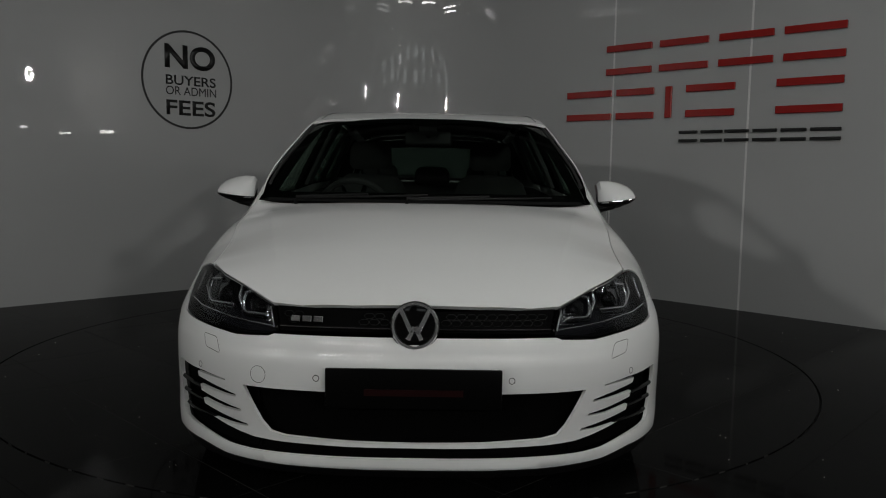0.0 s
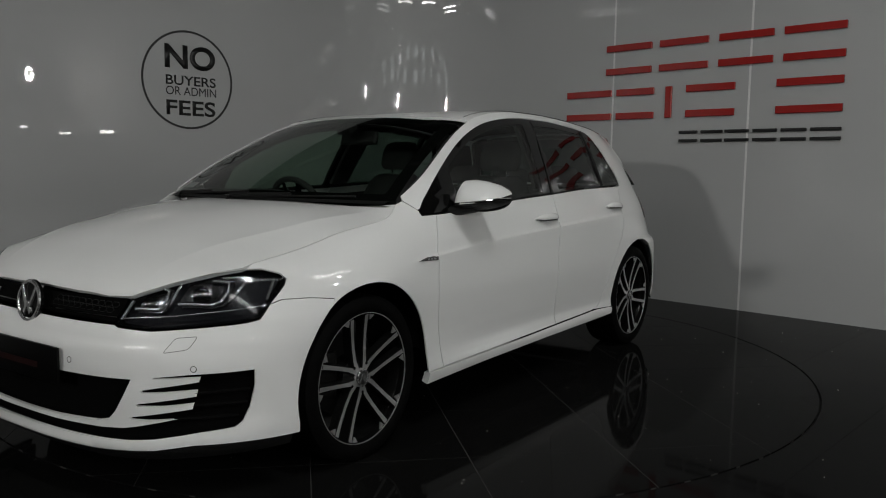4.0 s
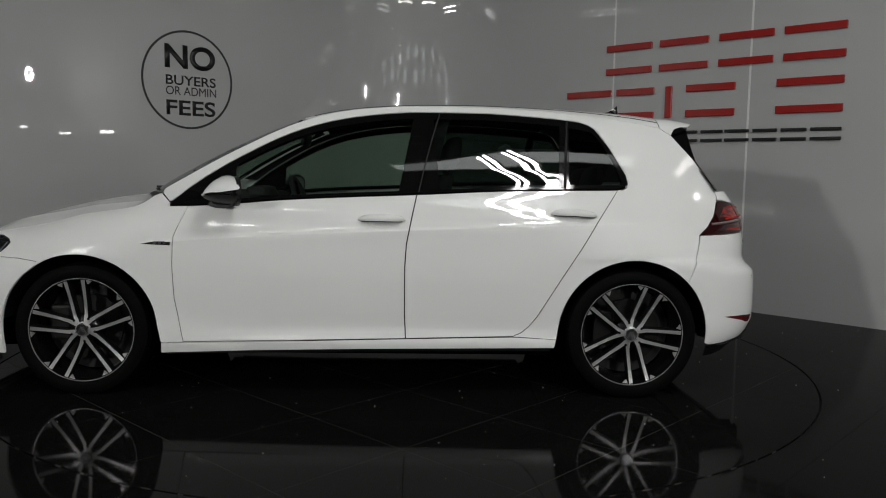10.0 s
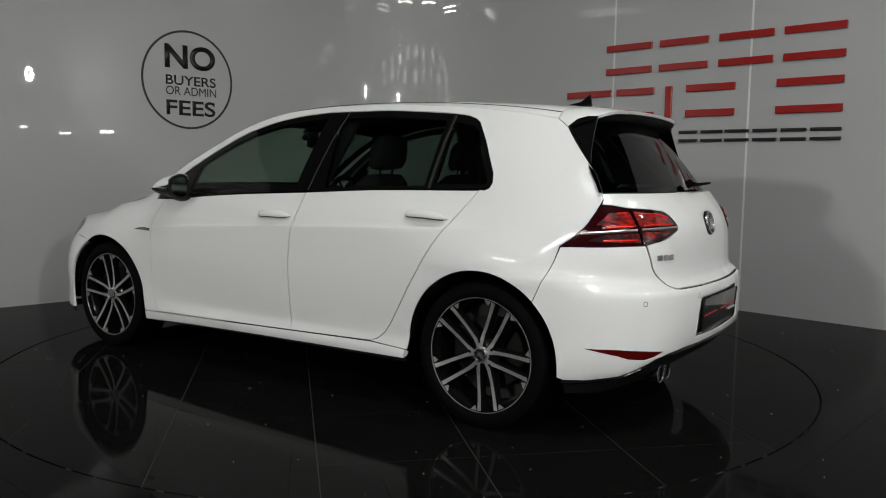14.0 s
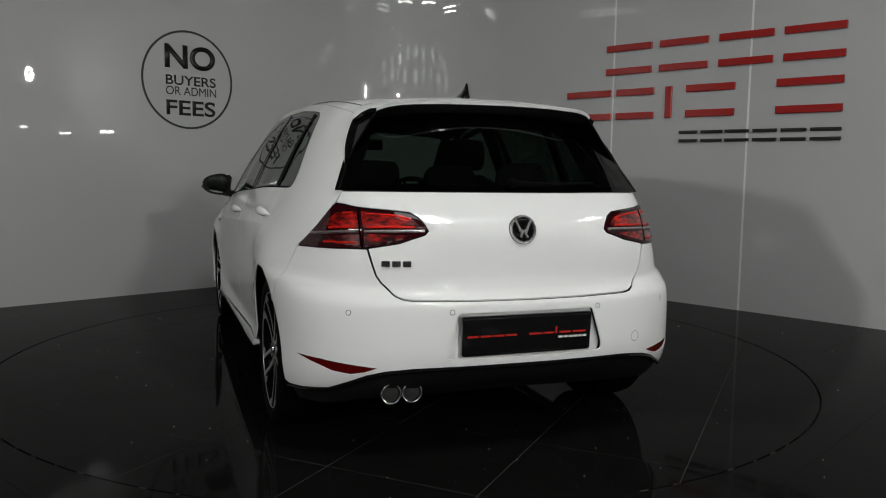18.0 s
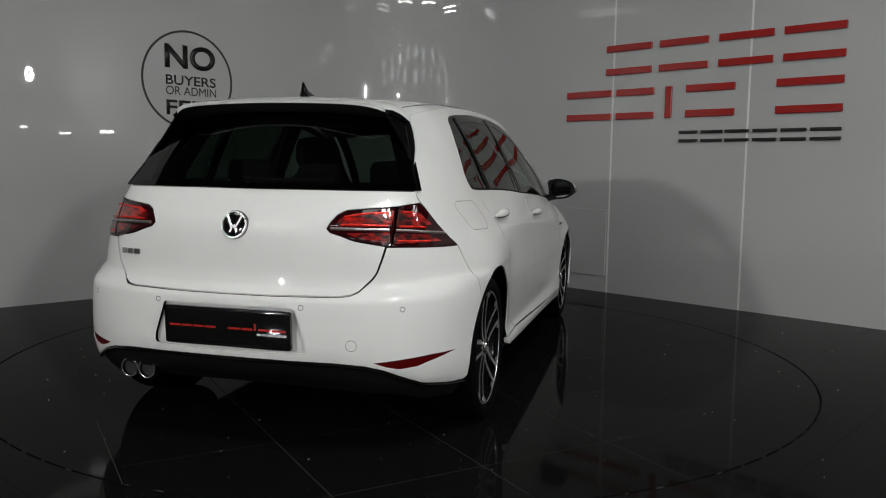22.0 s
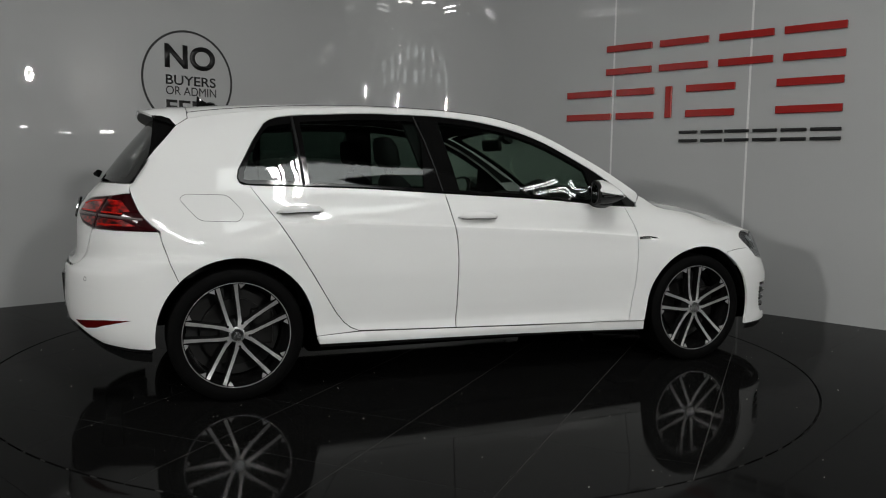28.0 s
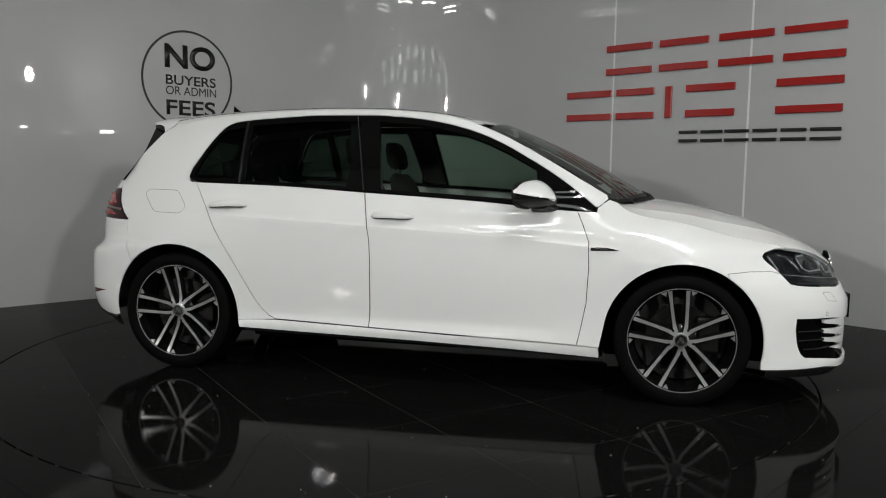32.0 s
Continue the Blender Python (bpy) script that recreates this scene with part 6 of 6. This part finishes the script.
def build_mirror(car, sgn):
    """Sections outward: y, top, middle and foot, front and back."""
    secs = ((0.824, 1.042, 0.952, 0.926, 0.695, 0.592), (0.838, 1.060, 0.952, 0.921, 0.709, 0.585), (0.88, 1.064, 0.955, 0.920, 0.719, 0.570),
            (0.93, 1.056, 0.960, 0.925, 0.716, 0.552), (0.975, 1.040, 0.966, 0.938, 0.704, 0.536), (1.001, 1.021, 0.971, 0.951, 0.684, 0.528),
            (1.014, 1.000, 0.976, 0.963, 0.654, 0.530))
    n = 14

    def shell(upper):
        bm = bmesh.new()
        rings = []
        for y, zt, zm, zb, xf, xb in secs:
            ring = []
            for k in range(n + 1):
                t = 0.5 + 0.5 * math.cos(math.pi * k / n)
                h = (1 - t ** 2.4) ** 0.62 * (1 - 0.16 * (1 - t) ** 4)
                ring.append(bm.verts.new((xb + (xf - xb) * t, y * sgn, zm + h * ((zt if upper else zb) - zm))))
            rings.append(ring)
        for a, b in zip(rings, rings[1:]):
            for k in range(n):
                bm.faces.new((a[k], a[k + 1], b[k + 1], b[k]))
        bm.faces.new(rings[-1])
        bm.faces.new(rings[0])
        bmesh.ops.recalc_face_normals(bm, faces=bm.faces)
        return bm

    mirror = part("door_mirror", shell(True), WHITE, car, "white mirror cap over a black base with an indicator strip", True)
    part("mirror_base", shell(False), BLACK_MATT, mirror, "black lower shell", True)
    bm = bmesh.new()
    tube(bm, [(xf + 0.0005, y * sgn, zm + 0.001) for y, _, zm, _, xf, _ in secs] + [(0.600, 1.0145 * sgn, 0.977), (0.540, 1.012 * sgn, 0.977)], 0.0048, 6)
    part("indicator", bm, CHROME, mirror, "clear bright-backed indicator strip", True)
    bm = bmesh.new()
    tube(bm, [(0.66, 0.775 * sgn, 0.918), (0.65, 0.82 * sgn, 0.922), (0.63, 0.90 * sgn, 0.934)], [0.075, 0.066, 0.05], 12, flat=0.35)
    part("mirror_foot", bm, BLACK_MATT, mirror, "", True)
    for name, mat, grow, x in (("mirror_rim", BLACK_MATT, 1.0, 0.552), ("mirror_glass", CHROME, 0.78, 0.5505)):
        bm = bmesh.new()
        ring = []
        for k in range(28):
            a = 2 * math.pi * k / 28
            c, s = math.cos(a), math.sin(a)
            f = (abs(c) ** 2.6 + abs(s) ** 2.6) ** (-1 / 2.6)
            ring.append(bm.verts.new((x - 0.36 * 0.088 * grow * c * f, (0.922 + 0.088 * grow * c * f) * sgn, 0.984 + (0.066 - 0.014 * c) * grow * s * f)))
        face = bm.faces.new(ring)
        geo = bmesh.ops.extrude_face_region(bm, geom=[face])["geom"]
        bmesh.ops.translate(bm, verts=[g for g in geo if isinstance(g, bmesh.types.BMVert)], vec=(0.02, 0, 0))
        bmesh.ops.recalc_face_normals(bm, faces=bm.faces)
        part(name, bm, mat, mirror, "mirror glass" if mat is CHROME else "black mirror rim")
    return mirror


def build_wheel(car, x, sgn, turn):
    """A two-tone wheel with five pairs of slim spokes; sgn: side of the car; turn: degrees of its first pair."""
    wheel = new("wheel")
    wheel.parent = car
    wheel.matrix_basis = Matrix.Translation((x, 0.752 * sgn, HUB_Z - 0.003)) @ (Matrix.Identity(4) if sgn > 0 else pose(0, 0, 0, 0, 0, 180))
    wheel["label"] = "two-tone alloy wheel with a black tyre"
    bm = bmesh.new()
    lathe(bm, [(0.240, -0.095), (0.262, -0.104), (0.292, -0.106), (0.308, -0.098), (0.3140, -0.080), (0.3148, -0.03), (0.3148, 0.03), (0.3140, 0.078),
               (0.309, 0.096), (0.292, 0.106), (0.272, 0.108), (0.258, 0.104), (0.246, 0.097), (0.240, 0.085)], 72, "y", True)
    part("tyre", bm, RUBBER, wheel, "black low-profile tyre", True)
    bm = bmesh.new()
    lathe(bm, [(0.240, 0.098), (0.2425, 0.094), (0.236, 0.080), (0.226, 0.060), (0.222, 0.0), (0.215, -0.09)], 64, "y")
    part("rim_barrel", bm, WHEEL_BLACK, wheel, "", True)
    bm = bmesh.new()
    lathe(bm, [(0.2378, 0.0965), (0.2386, 0.0995), (0.2410, 0.0995), (0.2420, 0.0965)], 72, "y")
    part("rim_lip", bm, SILVER, wheel, "bright rim lip", True)
    bm = bmesh.new()
    lathe(bm, [(0.0005, -0.002), (0.155, -0.002), (0.155, -0.02), (0.0005, -0.02)], 48, "y")
    part("brake_disc", bm, DISC, wheel, "brake disc", True)
    # dark disc added to block the view through the wheel
    bm = bmesh.new()
    lathe(bm, [(0.0005, -0.055), (0.212, -0.055), (0.212, -0.062), (0.0005, -0.062)], 40, "y")
    part("wheel_blocker", bm, GAP, wheel, "dark disc added to close the view through the wheel", True)
    bm = bmesh.new()
    box(bm, (0.10, 0.06, 0.17), pose(0.12 if sgn > 0 else -0.12, 0.0, 0.02), 0.015)
    part("brake_caliper", bm, DISC, wheel)
    bm = bmesh.new()
    lathe(bm, [(0.0005, 0.077), (0.032, 0.076), (0.055, 0.070), (0.072, 0.055), (0.078, 0.0)], 40, "y")
    part("hub", bm, WHEEL_BLACK, wheel, "", True)
    bm = bmesh.new()
    lathe(bm, [(0.028, 0.0825), (0.032, 0.0825), (0.035, 0.081), (0.036, 0.077)], 40, "y")
    part("hub_face", bm, SILVER, wheel, "bright hub face", True)
    for k in range(5):
        base = turn + 72 * k
        for e in (-1, 1):
            for mat, lift, extra in ((SILVER, 0.0, 0.0), (WHEEL_BLACK, -0.003, 0.004)):
                bm = bmesh.new()
                rings = []
                for r, off, w, out in ((0.030, 0.019, 0.0110, 0.084), (0.075, 0.0265, 0.0078, 0.081), (0.12, 0.031, 0.0072, 0.082), (0.17, 0.035, 0.0074, 0.087),
                                       (0.21, 0.0380, 0.0082, 0.093), (0.2335, 0.040, 0.0092, 0.0975)):
                    ring = []
                    for dw, dy in ((-1, 0), (1, 0), (1.25, -0.032), (-1.25, -0.032)):
                        u = off * e + dw * (w + extra)
                        rr = math.sqrt(max(r * r - off * off, 1e-6)) if r > 0.06 else r
                        a = radians(base)
                        ring.append(bm.verts.new((rr * math.cos(a) - u * math.sin(a), out + dy + lift, rr * math.sin(a) + u * math.cos(a))))
                    rings.append(ring)
                for a, b in zip(rings, rings[1:]):
                    for q in range(4):
                        if mat is SILVER and q != 0:
                            continue
                        if mat is WHEEL_BLACK or q == 0:
                            bm.faces.new((a[q], a[(q + 1) % 4], b[(q + 1) % 4], b[q]))
                for v in [v for v in bm.verts if not v.link_faces]:
                    bm.verts.remove(v)
                bmesh.ops.recalc_face_normals(bm, faces=bm.faces)
                if mat is SILVER:
                    for f in bm.faces:
                        if f.normal.y < 0:
                            f.normal_flip()
                part("spoke" if mat is SILVER else "spoke_flank", bm, mat, wheel, "diamond-cut silver spoke face" if mat is SILVER else "")
            # bright foot of the spoke on the rim
            bm = bmesh.new()
            pts = []
            for r, off in ((0.2335, 0.054), (0.2335, 0.080), (0.214, 0.058)):
                a = radians(base)
                rr = math.sqrt(r * r - off * off)
                u = off * e
                pts.append(bm.verts.new((rr * math.cos(a) - u * math.sin(a), 0.0985 if r > 0.22 else 0.0955, rr * math.sin(a) + u * math.cos(a))))
            f = bm.faces.new(pts)
            bm.normal_update()
            if f.normal.y < 0:
                f.normal_flip()
            geo = bmesh.ops.extrude_face_region(bm, geom=[f])["geom"]
            bmesh.ops.translate(bm, verts=[g for g in geo if isinstance(g, bmesh.types.BMVert)], vec=(0, -0.006, 0))
            part("spoke_foot", bm, SILVER, wheel)
    for k in range(5):
        a = radians(turn + 36 + 72 * k)
        bm = bmesh.new()
        lathe(bm, [(0.0005, 0.006), (0.006, 0.006), (0.009, 0.0), (0.010, -0.02)], 10, "y")
        bmesh.ops.transform(bm, matrix=Matrix.Translation((0.056 * math.cos(a), 0.078, 0.056 * math.sin(a))), verts=bm.verts)
        part("wheel_bolt", bm, DARK_CHROME, wheel, "", True)
    bm = bmesh.new()
    lathe(bm, [(0.0005, 0.092), (0.024, 0.0915), (0.026, 0.088)], 32, "y")
    part("hub_cap", bm, DARK_CHROME, wheel, "black hub cap with chrome marks", True)
    bm = bmesh.new()
    lathe(bm, [(0.024, 0.090), (0.0255, 0.0945), (0.0285, 0.0945), (0.030, 0.088)], 32, "y")
    part("cap_ring", bm, BRIGHT, wheel, "", True)
    for xx, lean in ((-0.010, 22), (0.010, -22), (0.0, 22)):
        bm = bmesh.new()
        box(bm, (0.005, 0.002, 0.032), Matrix.Translation((xx, 0.0925, 0)) @ pose(0, 0, 0, 0, lean, 0))
        part("cap_bar", bm, BRIGHT, wheel)
    # the rim is scaled up a little to fit the camera's view
    for ob in wheel.children:
        if not ob.name.startswith("tyre"):
            ob.data.transform(Matrix.Diagonal((1.03, 1, 1.03, 1)))
    return wheel


def build_underside(car):
    # plain near-black boxes added to block sight and light beneath the car
    for name, size, at in (("mid_blocker", (1.90, 1.36, 0.18), (0, 0, 0.26)), ("rear_gap_blocker", (0.30, 1.20, 0.16), (-1.10, 0, 0.25)),
                           ("front_gap_blocker", (0.30, 1.20, 0.16), (1.10, 0, 0.25)), ("nose_blocker", (0.95, 1.26, 0.26), (1.43, 0, 0.32)),
                           ("tail_blocker", (0.90, 1.20, 0.22), (-1.38, 0, 0.44)), ("bay_blocker", (0.9, 1.10, 0.5), (1.32, 0, 0.45))):
        bm = bmesh.new()
        box(bm, size, Matrix.Translation(at), 0.02)
        part(name, bm, DEEP_BLACK, car, "plain dark box added to block sight and light under the car")
    for x in (AXLE, -AXLE):
        for sgn in (1, -1):
            bm = bmesh.new()
            rings = []
            for y, r in ((0.835, 0.372), (0.80, 0.385), (0.54, 0.385)):
                rings.append([bm.verts.new((x + r * math.cos(radians(a)), y * sgn, HUB_Z + r * math.sin(radians(a)))) for a in range(6, 175, 12)])
            for a, b in zip(rings, rings[1:]):
                for k in range(len(a) - 1):
                    bm.faces.new((a[k], a[k + 1], b[k + 1], b[k]))
            bm.faces.new(rings[-1])
            part("arch_liner", bm, BLACK_MATT, car, "black wheel arch liner", True)


def cushion(bm, secs, n=20, power=3.0):
    """A soft block lofted through sections: centre, half width, half depth, and the lean of each."""
    rings = []
    for (x, y, z), w, d, lean in secs:
        ring = []
        for k in range(n):
            a = 2 * math.pi * k / n
            c, s = math.cos(a), math.sin(a)
            f = (abs(c) ** power + abs(s) ** power) ** (-1 / power)
            ring.append(bm.verts.new((x + d * s * f * math.cos(radians(lean)), y + w * c * f, z + d * s * f * math.sin(radians(lean)))))
        rings.append(ring)
    for a, b in zip(rings, rings[1:]):
        for k in range(n):
            bm.faces.new((a[k], a[(k + 1) % n], b[(k + 1) % n], b[k]))
    bm.faces.new(rings[0][::-1])
    bm.faces.new(rings[-1])
    bmesh.ops.recalc_face_normals(bm, faces=bm.faces)
    return bm


def headrest(car, owner, x, y, z, w=0.13, h=0.085):
    bm = bmesh.new()
    cushion(bm, [((x + 0.012, y, z - h), w * 0.86, 0.035, -10), ((x + 0.008, y, z - h * 0.6), w, 0.055, -10), ((x - 0.006, y, z + h * 0.4), w * 0.97, 0.052, -10),
                 ((x - 0.014, y, z + h * 0.85), w * 0.82, 0.038, -10), ((x - 0.016, y, z + h), w * 0.5, 0.015, -10)])
    part("headrest", bm, CABIN, owner, "black headrest", True)
    for e in (-0.05, 0.05):
        bm = bmesh.new()
        tube(bm, [(x + 0.035, y + e, z - h - 0.10), (x + 0.005, y + e, z - h + 0.03)], 0.006, 6)
        part("headrest_rod", bm, DARK_CHROME, owner, "", True)


def build_cabin(car):
    bm = bmesh.new()
    rows = []
    for y in np.linspace(-0.72, 0.72, 15):
        bow = 0.03 * (1 - (y / 0.72) ** 2)
        rows.append([bm.verts.new(v) for v in ((1.02 + bow * 3, y, 0.945), (0.80 + bow, y, 0.955), (0.66 + bow, y, 0.935), (0.60 + bow, y, 0.86), (0.62, y, 0.62), (0.78, y, 0.45))])
    for a, b in zip(rows, rows[1:]):
        for k in range(5):
            bm.faces.new((a[k], a[k + 1], b[k + 1], b[k]))
    bmesh.ops.recalc_face_normals(bm, faces=bm.faces)
    dash = part("dashboard", bm, CABIN, car, "dark dashboard", True)
    bm = bmesh.new()
    cushion(bm, [((0.70, -0.37, 0.93), 0.17, 0.09, 0), ((0.70, -0.37, 0.975), 0.155, 0.075, 0), ((0.70, -0.37, 0.985), 0.10, 0.03, 0)])
    part("dial_hood", bm, CABIN, dash, "", True)
    # steering wheel, on the right
    m = Matrix.Translation((0.44, -0.37, 0.865)) @ pose(0, 0, 0, 0, -68, 0)
    bm = bmesh.new()
    tube(bm, [m @ Vector((0.185 * math.cos(2 * math.pi * k / 36), 0.185 * math.sin(2 * math.pi * k / 36), 0)) for k in range(36)], 0.0165, 8, closed=True)
    wheel = part("steering_wheel", bm, CABIN, car, "black steering wheel", True)
    bm = bmesh.new()
    for a in (0, 180, 250, 290):
        c, s = math.cos(radians(a + 90)), math.sin(radians(a + 90))
        tube(bm, [m @ Vector((0.03 * c, 0.03 * s, -0.01)), m @ Vector((0.18 * c, 0.18 * s, 0))], 0.016, 6, flat=0.5)
    part("spokes", bm, DARK_CHROME, wheel, "", True)
    bm = bmesh.new()
    lathe(bm, [(0.0005, 0.02), (0.05, 0.018), (0.07, 0.0), (0.06, -0.05), (0.04, -0.25)], 24, "z")
    bmesh.ops.transform(bm, matrix=m, verts=bm.verts)
    part("steering_hub", bm, CABIN, wheel, "", True)
    # front seats
    for y in (0.37, -0.37):
        bm = bmesh.new()
        cushion(bm, [((0.02, y, 0.40), 0.25, 0.26, 0), ((0.02, y, 0.50), 0.265, 0.27, 4), ((0.02, y, 0.55), 0.24, 0.25, 4)])
        seat = part("front_seat", bm, CABIN, car, "dark sports seat", True)
        bm = bmesh.new()
        cushion(bm, [((-0.24, y, 0.50), 0.24, 0.075, -10), ((-0.29, y, 0.66), 0.265, 0.085, -10), ((-0.35, y, 0.86), 0.255, 0.075, -10), ((-0.40, y, 1.02), 0.20, 0.055, -10),
                     ((-0.415, y, 1.065), 0.14, 0.03, -10)])
        part("backrest", bm, CABIN, seat, "dark sports backrest", True)
        headrest(car, seat, -0.445, y, 1.185)
    # rear bench
    bm = bmesh.new()
    cushion(bm, [((-0.80, 0, 0.40), 0.64, 0.24, 0), ((-0.80, 0, 0.50), 0.66, 0.25, 0), ((-0.80, 0, 0.54), 0.62, 0.22, 0)], 28, 5)
    bench = part("rear_seat", bm, CABIN, car, "dark rear bench", True)
    bm = bmesh.new()
    cushion(bm, [((-1.02, 0, 0.50), 0.62, 0.07, -15), ((-1.10, 0, 0.75), 0.64, 0.075, -15), ((-1.17, 0, 0.96), 0.60, 0.055, -15), ((-1.18, 0, 0.99), 0.55, 0.03, -15)], 28, 5)
    part("bench_back", bm, CABIN, bench, "", True)
    for y in (0.37, 0.0, -0.37):
        headrest(car, bench, -1.20, y, 1.07 if y else 1.055, 0.125, 0.062)
    bm = bmesh.new()
    box(bm, (0.46, 1.10, 0.02), pose(-1.45, 0, 0.985, 0, 2, 0), 0.006)
    part("parcel_shelf", bm, CABIN, car, "dark parcel shelf")
    bm = bmesh.new()
    box(bm, (0.03, 0.24, 0.072), pose(0.37, 0, 1.255, 0, -12, 0), 0.016, 3)
    mir = part("cabin_mirror", bm, BLACK_MATT, car, "black interior mirror", True)
    bm = bmesh.new()
    tube(bm, [(0.385, 0, 1.27), (0.46, 0, 1.305)], 0.014, 8)
    box(bm, (0.07, 0.09, 0.03), pose(0.465, 0, 1.295, 0, 30, 0), 0.008)
    part("mirror_mount", bm, BLACK_MATT, mir, "", True)


def build_car():
    car = tagged(new("car"), "white five-door hatchback with black trim and two-tone alloy wheels", "car")
    build_front(car)
    for sgn in (1, -1):
        build_headlight(car, sgn)
        build_mirror(car, sgn)
    build_sides(car)
    build_hood_roof(car)
    build_rear(car)
    build_underside(car)
    build_cabin(car)
    # spoke angles as the wheels stand: forward is 0, up is 90
    build_wheel(car, AXLE, 1, 83)
    build_wheel(car, -AXLE, 1, 115)
    build_wheel(car, AXLE, -1, 85.5)
    build_wheel(car, -AXLE, -1, 78.5)
    # the car stands a little off the turntable's axis
    for ob in car.children:
        ob.matrix_basis = Matrix.Translation((0.2191, 0.1201, 0)) @ ob.matrix_basis
    return car


# ---------------------------------------------------------------- assembly
build_wall()
FLOOR = build_shell_room()
TABLE = build_turntable()
build_lamps()
build_round_sign()
build_firm_sign()
build_dust("floor_dust", "pale crumbs scattered on the black floor", 2.35, 4.2, 260, 3)
CRUMBS = build_dust("turntable_dust", "pale crumbs scattered on the turntable", 0.2, 2.2, 220, 5)
CAR = build_car()
build_outer_tiles(FLOOR)

# the turntable's angle, second by second
YAW = (2.41, 10.61, 19.44, 28.39, 37.35, 46.29, 55.2, 64.04, 72.95, 81.9, 90.68, 99.49, 108.42, 117.57, 126.52, 135.48, 144.48, 153.52, 162.27, 171.25,
       180.19, 189.11, 197.92, 206.33, 214.88, 223.76, 232.69, 241.62, 250.56, 259.49, 268.28, 277.0, 285.62)


def motions():
    walk(TABLE, [(t, pose(0, 0, 0, 0, 0, -a)) for t, a in enumerate(YAW)])
    walk(CRUMBS, [(t, pose(0, 0, 0, 0, 0, -a)) for t, a in enumerate(YAW)])
    walk(CAR, [(t, pose(0, 0, 0, 0, 0, -90 - a)) for t, a in enumerate(YAW)])


motions()
